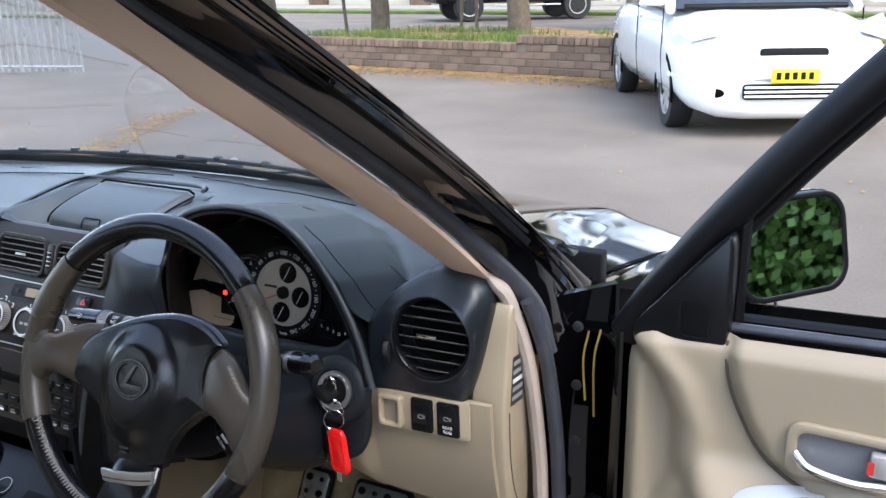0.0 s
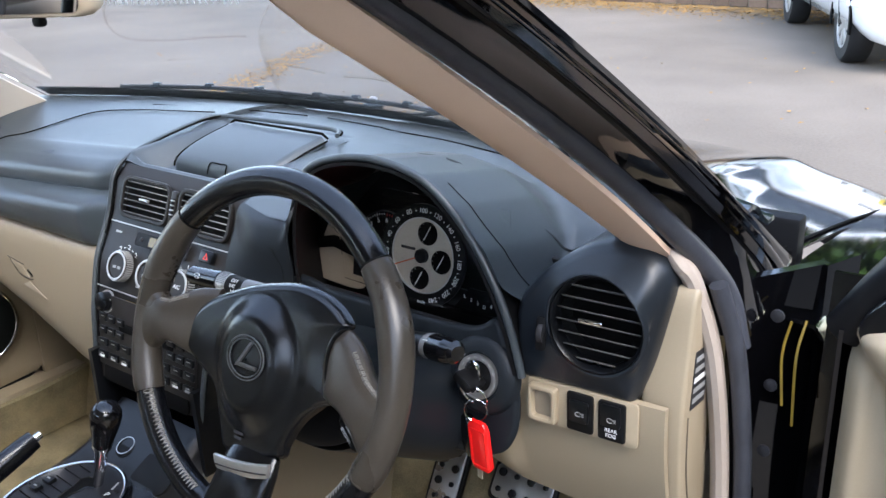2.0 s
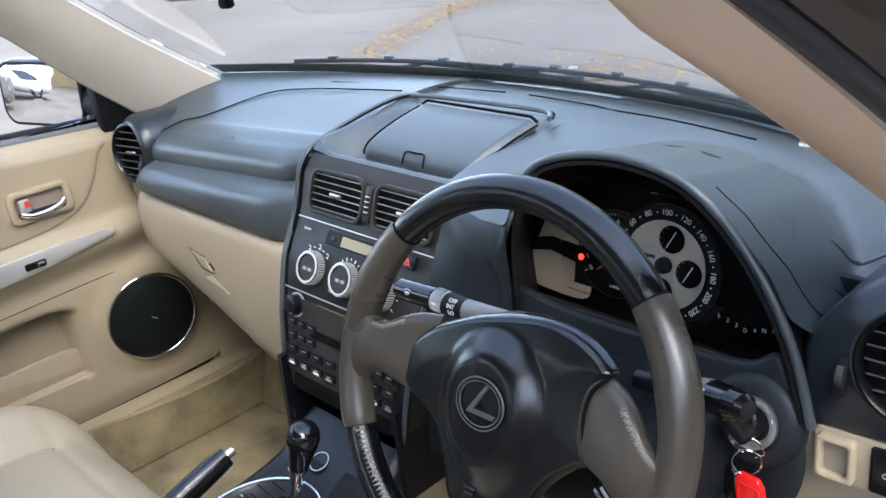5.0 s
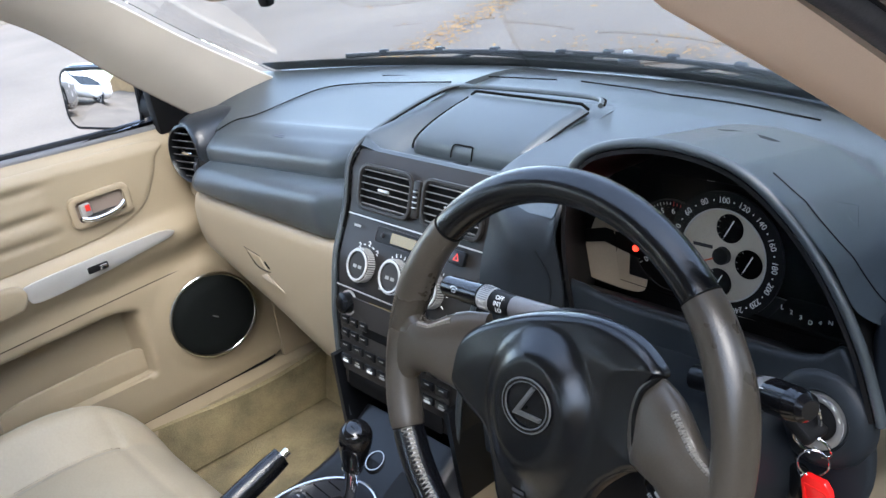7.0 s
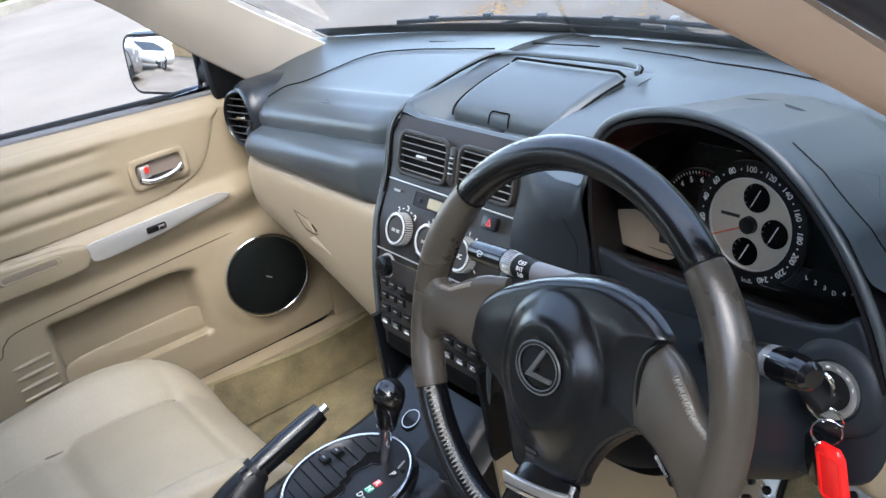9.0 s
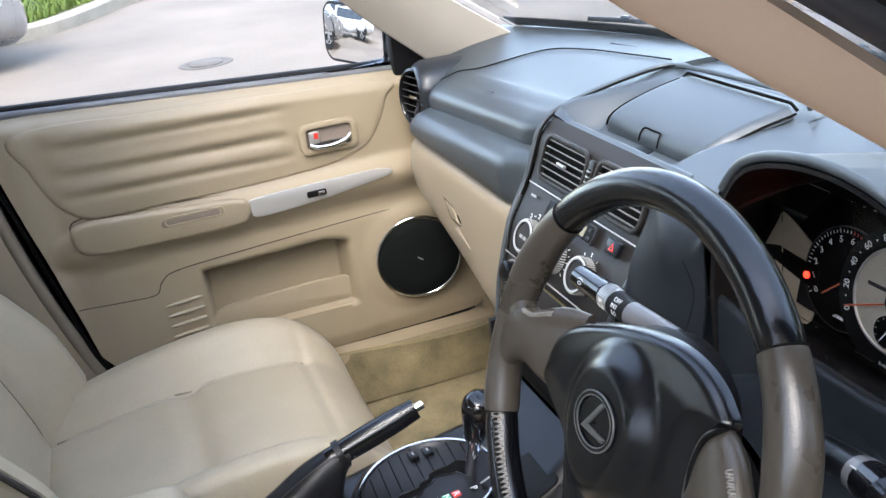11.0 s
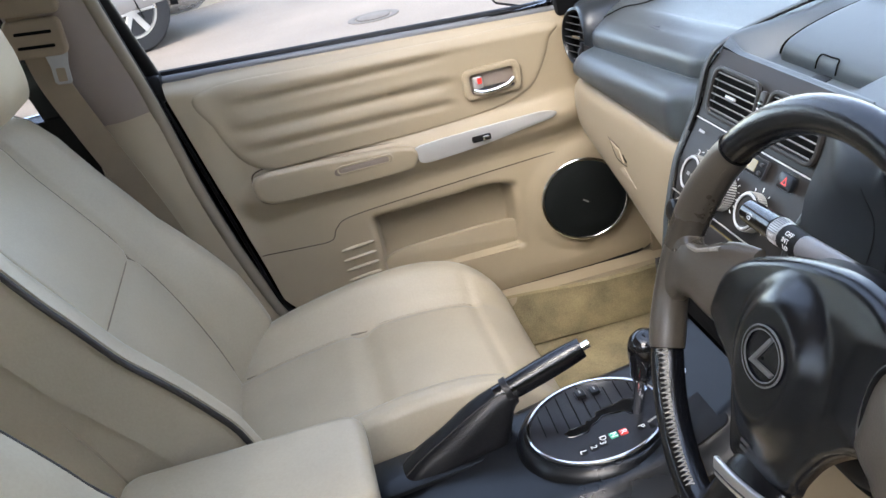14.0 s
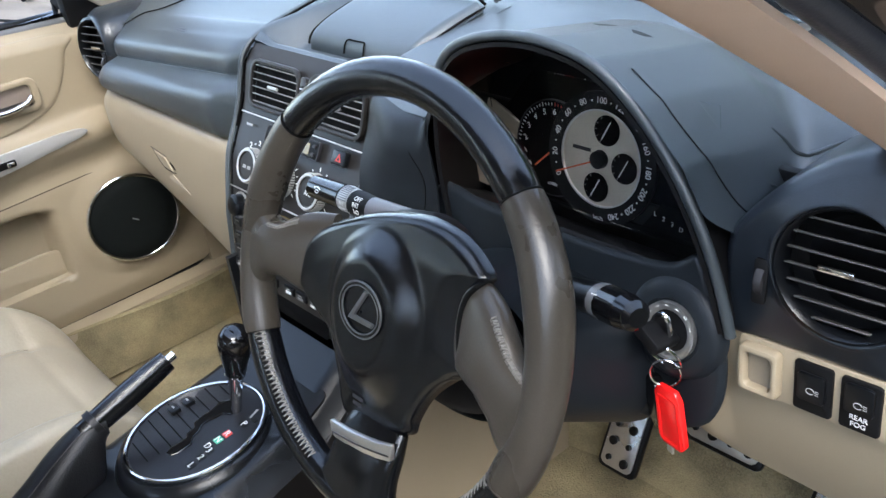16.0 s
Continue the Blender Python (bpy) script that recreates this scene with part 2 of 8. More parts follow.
def along(P, v):
    """The point at that fraction of a row of points."""
    s = max(0.0, min(1.0, v)) * (len(P) - 1)
    i = min(int(s), len(P) - 2)
    return P[i].lerp(P[i + 1], s - i)


def grid(f, nu, nv, wrap=False, bm=None):
    """A surface f(u, v), u and v from 0 to 1."""
    bm = bm or bmesh.new()
    V = [[bm.verts.new(f(i / (nu if wrap else nu - 1), j / (nv - 1))) for j in range(nv)] for i in range(nu)]
    for i in range(nu if wrap else nu - 1):
        for j in range(nv - 1):
            k = (i + 1) % nu
            bm.faces.new((V[i][j], V[k][j], V[k][j + 1], V[i][j + 1]))
    return bm


def thick(bm, t):
    bmesh.ops.recalc_face_normals(bm, faces=bm.faces)
    bmesh.ops.solidify(bm, geom=list(bm.faces), thickness=t)
    return bm


def loft(rings, bm=None, caps=True):
    """Closed rings of equal length, skinned in order."""
    bm = bm or bmesh.new()
    V = [[bm.verts.new(p) for p in r] for r in rings]
    k = len(V[0])
    for a, b in zip(V, V[1:]):
        for i in range(k):
            bm.faces.new((a[i], a[(i + 1) % k], b[(i + 1) % k], b[i]))
    if caps:
        bm.faces.new(V[0][::-1])
        bm.faces.new(V[-1])
    return bm


def tube(pts, r, n=12, closed=False, bm=None, flat=1.0):
    """A round bar along pts; r is a number or a list of radii; flat squeezes it along its second normal."""
    P = [Vector(p) for p in pts]
    k = len(P)
    R = r if isinstance(r, (list, tuple)) else [r] * k
    rings, up = [], None
    for i in range(k):
        if closed:
            d = (P[(i + 1) % k] - P[i - 1]).normalized()
        else:
            d = (P[min(i + 1, k - 1)] - P[max(i - 1, 0)]).normalized()
        if up is None:
            up = d.orthogonal().normalized() if abs(d.z) > 0.9 else d.cross(Vector((0, 0, 1))).normalized()
        up = (up - d * up.dot(d)).normalized()
        s = d.cross(up)
        rings.append([P[i] + (up * math.cos(a) + s * flat * math.sin(a)) * R[i] for a in (2 * math.pi * q / n for q in range(n))])
    if closed:
        rings.append(rings[0])
        bm = bm or bmesh.new()
        V = [[bm.verts.new(p) for p in rg] for rg in rings[:-1]]
        for i in range(k):
            a, b = V[i], V[(i + 1) % k]
            for q in range(n):
                bm.faces.new((a[q], a[(q + 1) % n], b[(q + 1) % n], b[q]))
        return bm
    return loft(rings, bm)


def bevel(bm, w, seg=2, angle=30):
    es = [e for e in bm.edges if len(e.link_faces) == 2 and e.calc_face_angle(0) > radians(angle)]
    if es and w > 0:
        bmesh.ops.bevel(bm, geom=es, offset=w, segments=seg, profile=0.5, affect="EDGES", clamp_overlap=True)
    return bm


def rbox(size, m=None, bev=0.004, seg=2, bm=None):
    """A box of that size round the origin of m, with rounded edges."""
    b = bmesh.new()
    bmesh.ops.create_cube(b, size=1.0)
    bmesh.ops.scale(b, vec=size, verts=b.verts)
    bevel(b, bev, seg)
    if m is not None:
        b.transform(m if isinstance(m, Matrix) else Matrix.Translation(m))
    return join(bm, b)


def join(bm, b):
    if bm is None:
        return b
    me = bpy.data.meshes.new("tmp")
    b.to_mesh(me)
    b.free()
    bm.from_mesh(me)
    bpy.data.meshes.remove(me)
    return bm


def prism(outline, h, m=None, bev=0.002, seg=2, bm=None, smooth=0):
    """A plate with that outline in the local xy plane, from z = 0 to h."""
    if smooth:
        outline = [(p.x, p.y) for p in cr([(x, y, 0) for x, y in outline], smooth, True)]
    b = bmesh.new()
    vs = [b.verts.new((x, y, 0)) for x, y in outline]
    f = b.faces.new(vs)
    g = bmesh.ops.extrude_face_region(b, geom=[f])
    bmesh.ops.translate(b, vec=(0, 0, h), verts=[v for v in g["geom"] if isinstance(v, bmesh.types.BMVert)])
    bmesh.ops.recalc_face_normals(b, faces=b.faces)
    bevel(b, bev, seg, 50)
    if m is not None:
        b.transform(m)
    return join(bm, b)


def circle(r, n=32, ry=None, cx=0.0, cy=0.0):
    return [(cx + r * math.cos(2 * math.pi * i / n), cy + (ry or r) * math.sin(2 * math.pi * i / n)) for i in range(n)]


def rrect(w, h, r, cx=0.0, cy=0.0, n=5):
    """A rectangle with round corners."""
    r = min(r, w / 2 - 1e-4, h / 2 - 1e-4)
    out = []
    for k, (sx, sy) in enumerate(((1, 1), (-1, 1), (-1, -1), (1, -1))):
        for i in range(n):
            a = math.pi / 2 * (k + i / (n - 1))
            out.append((cx + sx * (w / 2 - r) + r * math.cos(a), cy + sy * (h / 2 - r) + r * math.sin(a)))
    return out


def lathe(profile, m=None, n=32, bm=None):
    """A turned shape: (radius, height) pairs round local z."""
    b = bmesh.new()
    rings = [[(max(r, 1e-4) * math.cos(2 * math.pi * i / n), max(r, 1e-4) * math.sin(2 * math.pi * i / n), z) for i in range(n)] for r, z in profile]
    loft(rings, b)
    if m is not None:
        b.transform(m)
    return join(bm, b)


def ring(outer, inner, h, m=None, bm=None, bev=0.0):
    """A flat frame between two outlines of equal length."""
    b = bmesh.new()
    k = len(outer)
    o0 = [b.verts.new((x, y, 0)) for x, y in outer]
    o1 = [b.verts.new((x, y, h)) for x, y in outer]
    i0 = [b.verts.new((x, y, 0)) for x, y in inner]
    i1 = [b.verts.new((x, y, h)) for x, y in inner]
    for q in range(k):
        w = (q + 1) % k
        b.faces.new((o0[q], o0[w], o1[w], o1[q]))
        b.faces.new((i0[w], i0[q], i1[q], i1[w]))
        b.faces.new((o1[q], o1[w], i1[w], i1[q]))
        b.faces.new((o0[w], o0[q], i0[q], i0[w]))
    bmesh.ops.recalc_face_normals(b, faces=b.faces)
    bevel(b, bev, 2, 60)
    if m is not None:
        b.transform(m)
    return join(bm, b)


def words(name, text, size, m, material, parent, label=""):
    """Raised lettering, turned into a mesh."""
    cu = bpy.data.curves.new(name, "FONT")
    cu.body, cu.size, cu.align_x, cu.align_y = text, size, "CENTER", "CENTER"
    cu.extrude = 0.0002
    tmp = new("tmp_text", cu)
    me = bpy.data.meshes.new_from_object(tmp.evaluated_get(bpy.context.evaluated_depsgraph_get()))
    bpy.data.objects.remove(tmp)
    me.materials.clear()
    me.materials.append(material)
    me.transform(m)
    return link(name, me, parent, label)


# ---- ground ----
def ground_sheet():
    R = [-400, -120, -60, -30, -20, -14, -10, -7, -4, -2, 0, 2, 4, 7, 10, 14, 20, 30, 60, 120, 400]
    bm = bmesh.new()
    V = [[bm.verts.new((x, y, 0)) for y in R] for x in R]
    for i in range(len(R) - 1):
        for j in range(len(R) - 1):
            bm.faces.new((V[i][j], V[i + 1][j], V[i + 1][j + 1], V[i][j + 1]))
    return tagged(part("ground", bm, ASPHALT), "weathered grey asphalt of the car park and street", "ground", kind="structure")


ground_sheet()

# ---- car shell ----
body = thing("car_body", (0, 0.5, 0.2), "gloss black saloon car body with beige cabin lining", "car", kind="structure")
G_CURVE = [(0.645, 0.40, 0.945), (0.622, 0.24, 1.055), (0.592, 0.06, 1.185), (0.565, -0.16, 1.29), (0.54, -0.40, 1.345)]
S_CURVE = [(0.695, 0.31, 0.925), (0.678, 0.18, 1.035), (0.650, 0.03, 1.165), (0.622, -0.18, 1.275), (0.60, -0.42, 1.345)]
O_CURVE = [(0.765, 0.43, 0.925), (0.745, 0.25, 1.036), (0.714, 0.08, 1.163), (0.675, -0.14, 1.294), (0.64, -0.40, 1.385)]


def glass_y(x):
    return 0.615 - 0.40 * x * x


def mir(pts, s):
    return [(x * s, y, z) for x, y, z in pts]


def strip(a, b, n, w, bulge=0.0, inward=(0, 0, 0)):
    """A padded band between two curves, n by w faces."""
    A, B = cr(a, n), cr(b, n)
    I = Vector(inward)

    def f(u, v):
        i = round(u * (n - 1))
        return A[i].lerp(B[i], v) + I * (bulge * math.sin(math.pi * v))
    return grid(f, n, w)


S_RIGHT, O_RIGHT, G_LEFT = S_CURVE, O_CURVE, G_CURVE
G_DRIVER = [(0.652, 0.377, 0.90), (0.645, 0.327, 0.938), (0.632, 0.213, 1.02), (0.620, 0.095, 1.10), (0.605, -0.036, 1.185), (0.588, -0.161, 1.262), (0.571, -0.284, 1.335), (0.56, -0.40, 1.37)]
S_DRIVER = [(0.712, 0.333, 0.90), (0.704, 0.300, 0.938), (0.688, 0.206, 1.02), (0.669, 0.103, 1.10), (0.640, -0.011, 1.185), (0.605, -0.117, 1.262), (0.580, -0.221, 1.335), (0.57, -0.36, 1.385)]
R_DRIVER = [(0.752, 0.318, 0.86), (0.732, 0.312, 0.925), (0.690, 0.232, 1.02), (0.664, 0.136, 1.10), (0.634, 0.020, 1.185), (0.605, -0.096, 1.262), (0.582, -0.215, 1.335), (0.575, -0.36, 1.39)]
O_DRIVER = [(0.745, 0.482, 0.90), (0.744, 0.422, 0.938), (0.747, 0.292, 1.02), (0.750, 0.162, 1.10), (0.745, 0.022, 1.185), (0.734, -0.106, 1.262), (0.718, -0.230, 1.335), (0.70, -0.38, 1.40)]
for s in (1, -1):
    S_CURVE = R_DRIVER if s > 0 else [(x, y - 0.004, z - 0.022) for x, y, z in S_RIGHT]
    O_CURVE = O_DRIVER if s > 0 else [(x - 0.03, y + 0.075, z) for x, y, z in O_RIGHT]
    inw = (-0.6 * s, -0.6, -0.3)
    ga, gb = (G_DRIVER, S_DRIVER) if s > 0 else ([(x + 0.022, y + 0.020, z + 0.010) for x, y, z in mir(G_LEFT, s)], mir(S_CURVE, s))
    # same cloth both sides; the difference in light is in the colour
    part("pillar_trim", thick(strip(ga, gb, 28, 9, 0.010, inw), 0.006), SHADEPILLAR if s > 0 else LITPILLAR, body, "beige cloth-covered windscreen pillar trim")
    R_IN = R_DRIVER if s > 0 else [(x + 0.004 * s, y, z) for x, y, z in mir(S_CURVE, s)]
    part("pillar_seal", tube(cr(R_IN, 60), 0.0118 if s > 0 else 0.006, 12), PILLARRUB if s > 0 else SEALCLOTH, body, "rubber door seal on the pillar")
    # painted outer face of the pillar, with its gutter step
    MID = [(x * 0.45 + X * 0.55, y * 0.5 + Y * 0.5 + 0.004, z * 0.5 + Z * 0.5 + 0.004) for (x, y, z), (X, Y, Z) in zip(mir(S_CURVE, s), mir(O_CURVE, s))]
    if s < 0:
        FRM = [(-0.722, 0.345, 0.945), (-0.700, 0.19, 1.07), (-0.672, 0.03, 1.19), (-0.646, -0.17, 1.285), (-0.615, -0.42, 1.35)]
        part("pillar_face", thick(strip(FRM, [(x - 0.030, y + 0.030, z + 0.010) for x, y, z in mir(G_LEFT, s)], 28, 6, 0.002, (-0.4, 0.5, 0.5)), 0.003), RUBBER, body, "black outer pillar face beside the windscreen")
        part("glass_edge", tube(cr([(x - 0.004, y + 0.020, z + 0.010) for x, y, z in mir(G_LEFT, s)], 36), 0.0025, 8), RUBBER, body, "black windscreen edge rubber")
        continue
    part("pillar_jamb", thick(strip(mir(S_CURVE, s), MID, 28, 4, -0.006, inw), 0.004), PAINT, body, "gloss black door frame recess")
    MA, OA = cr(MID, 64), cr(O_CURVE, 64)

    def ribbed(u, v):
        i = round(u * 63)
        lift = interp(v, [0, 0.12, 0.16, 0.28, 0.34, 0.52, 0.56, 0.64, 0.70, 0.9, 1], [0, 0.001, 0.008, 0.009, 0.001, 0.002, 0.009, 0.009, 0.001, 0.003, 0])
        return MA[i].lerp(OA[i], v) + Vector((0.5, -0.5, 0.1)) * lift
    part("pillar_outer", thick(grid(ribbed, 64, 44), 0.004), PAINT, body, "gloss black ribbed door frame of the pillar", sharp=50)
    if s > 0:
        part("pillar_gutter", tube(cr(MID, 36), 0.006, 8), RUBBER, body)
    part("pillar_face", thick(strip(mir(O_CURVE, s), [(x, y + 0.05, z + 0.03) if s > 0 else (x - 0.014, y + 0.034, z + 0.016) for x, y, z in mir(G_CURVE, s)], 28, 6, 0.012 if s > 0 else 0.004, (0.2 * s, 0.6, 0.5)), 0.004), PAINT, body, "gloss black painted pillar face beside the windscreen")

# windscreen
GC = cr(G_CURVE, 24)


def screen(u, v, off=0.0):
    i = round(v * 23)
    p = GC[i]
    w = p.x + 0.012
    x = (2 * u - 1) * w
    bow = (glass_y(0.0) - glass_y(0.645)) * (1 - v * 0.25) * (1 - (x / w) ** 2)
    return (x, p.y + 0.035 + bow * 0.97 + off, p.z + 0.02 + 0.02 * (1 - (x / w) ** 2) * v)


pane = part("windscreen", thick(grid(screen, 36, 24), 0.004), GLASS, body, "clear raked windscreen")
pane.visible_shadow = False
part("windscreen_band", thick(grid(lambda u, v: Vector(screen(u, v * 0.045)) + Vector((0, 0.006, 0.003)), 36, 3), 0.002), BLACK, body, "black enamel band along the foot of the windscreen")


def roof(u, v, dz=0.0):
    y = -0.36 - 1.25 * v
    w = 0.545 - 0.05 * v * v + 0.05
    x = (2 * u - 1) * w
    return (x, y, 1.352 + 0.045 * (1 - (x / w) ** 2) - 0.10 * v * v + dz)


part("headliner", thick(grid(lambda u, v: roof(u, v, 0.0), 18, 14), 0.012), CLOTH, body, "beige cloth roof lining")
part("roof_panel", thick(grid(lambda u, v: roof(u, v, 0.045), 18, 14), 0.003), PAINT, body, "gloss black roof")
for s in (1, -1):
    part("roof_rail", tube([(s * (0.61 - 0.03 * k / 8), -0.38 - 1.2 * k / 8, 1.372 - 0.09 * (k / 8) ** 2) for k in range(9)], 0.03, 10), PAINT, body, "gloss black roof rail")

# rear closure: parcel shelf, rear panel, rear glass
part("rear_panel", rbox((1.36, 0.05, 0.62), (0, -1.62, 0.62), 0.01), BEIGE, body)
part("parcel_shelf", rbox((1.30, 0.40, 0.03), (0, -1.75, 0.93), 0.01), BEIGE, body)
rg = part("rear_glass", thick(grid(lambda u, v: ((2 * u - 1) * (0.62 - 0.1 * v), -1.98 + 0.40 * v, 0.94 + 0.33 * v), 6, 4), 0.004), GLASS, body)
rg.visible_shadow = False

# body sides behind and below the front doors
for s in (1, -1):
    def side(u, v, s=s):
        y = -0.62 - 1.2 * u
        return (s * (0.84 - 0.10 * v ** 3), y, 0.25 + v * 0.70)
    part("rear_door_skin", thick(grid(side, 8, 8), 0.03), PAINT, body)
    q = part("rear_side_glass", thick(grid(lambda u, v, s=s: (s * (0.735 - 0.13 * v), -0.70 - 0.75 * u - 0.1 * v * u, 0.95 + 0.36 * v), 4, 4), 0.004), GLASS, body)
    q.visible_shadow = False
    part("rear_pillar", thick(grid(lambda u, v, s=s: (s * (0.735 - 0.14 * v), -1.45 - 0.40 * u, 0.95 + 0.36 * v), 4, 4), 0.03), CLOTH, body)
    part("rear_door_trim", rbox((0.05, 0.75, 0.58), (s * 0.735, -1.08, 0.64), 0.015), BEIGE, body)
    # sill
    part("door_sill", thick(grid(lambda u, v, s=s: (s * (0.66 + 0.16 * v), 0.42 - 1.05 * u, 0.395 - 0.06 * v + (0.02 * math.sin(math.pi * v))), 10, 6), 0.02), BEIGE if s < 0 else BLACK, body, "moulded door sill")
    part("sill_skirt", thick(grid(lambda u, v, s=s: (s * (0.83 + 0.02 * math.sin(3.1 * v)), 0.45 - 1.1 * u, 0.16 + 0.19 * v), 8, 5), 0.02), PAINT, body)

# centre pillar, passenger side (beige, two-part) and driver side
B_FRONT = [(-0.715, -0.370, 0.40), (-0.712, -0.415, 0.46), (-0.705, -0.460, 0.60), (-0.70, -0.497, 0.76), (-0.695, -0.522, 0.92), (-0.655, -0.552, 1.10), (-0.605, -0.590, 1.34)]
for s in (-1, 1):
    bf = B_FRONT if s < 0 else mir(B_FRONT, -1)
    LOW, UP = bf[:5], bf[4:]

    def back(p, d):
        return (p[0] + 0.012 * s, p[1] - d, p[2])
    part("pillar_lower_trim", thick(strip(LOW, [back(p, d) for p, d in zip(LOW, (0.22, 0.20, 0.16, 0.13, 0.10))], 20, 7, 0.02, (-s, 0.2, 0)), 0.01), BEIGE, body, "beige lower centre pillar trim")
    part("pillar_upper_trim", thick(strip(UP, [back(p, d) for p, d in zip(UP, (0.11, 0.12, 0.13))], 14, 7, 0.026, (-s, 0.2, 0)), 0.01), TAUPEANDSHADE, body, "taupe upper centre pillar trim")
    part("pillar_seal", tube(cr([(p[0], p[1] + 0.009, p[2]) for p in bf], 40), 0.012, 10), SEALTAN, body, "tan door seal")
    part("pillar_rubber", tube(cr([(p[0] + 0.014 * s, p[1] + 0.017, p[2]) for p in bf], 40), 0.004, 8), RUBBER, body, "black rubber door seal")
    part("pillar_skin", thick(strip([(p[0] + 0.03 * s, p[1] + 0.01, p[2]) for p in bf], [(p[0] + 0.03 * s, p[1] - 0.17, p[2]) for p in bf], 16, 3), 0.004), PAINT, body)

# floor, tunnel sides, footwell
part("floor_pan", rbox((1.36, 2.4, 0.05), (0, -0.55, 0.255), 0.01), CARPET, body, "worn tan carpet floor")
part("toe_board", thick(grid(lambda u, v: (-0.70 + 1.40 * u, interp(-0.70 + 1.40 * u, [-0.12, 0.12], [0.40, 0.50]) + 0.15 * v ** 1.3, 0.28 + 0.42 * v), 12, 8), 0.02), CARPET, body, "tan carpet toe board")
part("bulkhead", rbox((1.42, 0.03, 0.48), (0, 0.66, 0.65), 0.005), BLACK, body)
part("side_carpet", thick(grid(lambda u, v: (-0.66 + 0.02 * math.sin(9 * u) * v, 0.42 - 0.9 * u, 0.285 + 0.11 * v), 14, 5), 0.012), CARPET, body, "tan carpet up the sill side")
part("kick_panel", thick(grid(lambda u, v: (-0.704 - 0.01 * u, 0.335 + 0.32 * u, 0.30 + 0.50 * v), 8, 8), 0.012), BEIGE, body, "beige kick panel")
part("kick_panel", thick(grid(lambda u, v: (0.69, 0.33 + 0.25 * u, 0.30 + 0.36 * v), 8, 8), 0.012), BEIGE, body, "beige kick panel")
part("floor_mat_driver", rbox((0.44, 0.50, 0.012), (0.40, 0.10, 0.289), 0.005), CARPETDK, body, "dark brown driver floor mat")

# bonnet, wings, cowl
def bonnet(u, v):
    x = (2 * u - 1) * (0.70 + 0.02 * v)
    y = 0.70 + 1.05 * v - 0.28 * (x / 0.72) ** 2 * (1 - 0.4 * v)
    crown = 0.03 * (1 - (x / 0.72) ** 4)
    rib = 0.012 * math.exp(-((abs(x) - 0.45) / 0.05) ** 2)
    return (x, y, 0.868 + crown + rib - 0.21 * v ** 1.25 - 6 * max(0, v - 0.82) ** 2)


part("bonnet", thick(grid(bonnet, 48, 24), 0.004), PAINT, body, "gloss black bonnet")
for s in (0.006, 0.994):
    part("bonnet_gap", tube([Vector(bonnet(s, k / 24)) + Vector((0, 0, 0.003)) for k in range(22)], 0.0022, 6), VOID, body, "dark shut line beside the bonnet")
for s in (1, -1):
    def wing(u, v, s=s):
        y = 0.40 + 1.40 * u
        a = v * 1.45
        return (s * (0.725 + 0.125 * math.sin(a)), y, 0.868 - 0.205 * u ** 1.3 - 0.02 * (1 - math.cos(a)) - (0.30 * max(0, v - 0.45) ** 1.3) - 9 * max(0, u - 0.82) ** 2)
    part("wing", thick(grid(wing, 24, 12), 0.004), PAINT, body, "gloss black front wing")
    part("wing_lower", thick(grid(lambda u, v, s=s: (s * 0.845, 0.42 + 1.4 * u, 0.74 - 0.20 * u ** 1.3 - 9 * max(0, u - 0.80) ** 2 - (0.50 - 0.3 * max(0, u - 0.8)) * v), 12, 4), 0.004), PAINT, body)
part("cowl", thick(grid(lambda u, v: ((2 * u - 1) * 0.70, glass_y((2 * u - 1) * 0.70) + 0.045 + 0.10 * v, 0.952 - 0.03 * v + 0.01 * math.sin(6 * v)), 40, 6), 0.006), WETBLACK, body, "black plastic scuttle under the wipers")
# hinge pillar seen behind the open door
part("hinge_pillar", thick(grid(lambda u, v: (0.735 + 0.065 * u, 0.335 + 0.10 * u + 0.02 * math.sin(3 * v), 0.36 + 0.56 * v), 6, 12), 0.01), PAINT, body, "gloss black door hinge pillar")
part("hinge_face", thick(grid(lambda u, v: (0.80 + 0.02 * u, 0.43 + 0.05 * u, 0.30 + 0.62 * v), 3, 8), 0.006), PAINT, body)
SD = [(0.715, 0.280, 0.935), (0.733, 0.300, 0.85), (0.742, 0.322, 0.70), (0.742, 0.325, 0.55), (0.735, 0.30, 0.42)]
part("aperture_seal", tube(cr([(0.690, 0.262, 0.975), (0.702, 0.268, 0.960)] + SD, 40), [0.002 + 0.012 * sstep(k / 9) for k in range(40)], 10, flat=0.7), SEALCLOTH, body, "taupe cloth-covered door aperture seal")
SD2 = [(x + 0.022, y + 0.008, z) for x, y, z in SD]
part("aperture_rubber", tube(cr(SD2, 40), 0.0095, 10), PILLARRUB, body, "blue-grey rubber lip of the door aperture")
for z in (0.88, 0.80, 0.72, 0.60):
    part("bolt_head", lathe([(0.004, 0), (0.007, 0.001), (0.007, 0.004), (0.004, 0.006)], axes((0.772, 0.365, z), (0, 0, 1), (1, 0, 0)), 10), SEALRUB, body)
for k in range(2):
    part("wire_loom", tube(cr([(0.785 + 0.012 * k, 0.372 + 0.01 * k, 0.875), (0.782 + 0.014 * k, 0.362, 0.84), (0.790 + 0.012 * k, 0.350, 0.79 - 0.02 * k)], 14), 0.0014, 8), YELLOW, body, "yellow taped wiring in the door hinge gap")
part("door_check", rbox((0.10, 0.03, 0.018), axes((0.83, 0.37, 0.62), (0.93, -0.36, 0), (0, 0, 1)), 0.004), BLACK, body, "black door check strap")
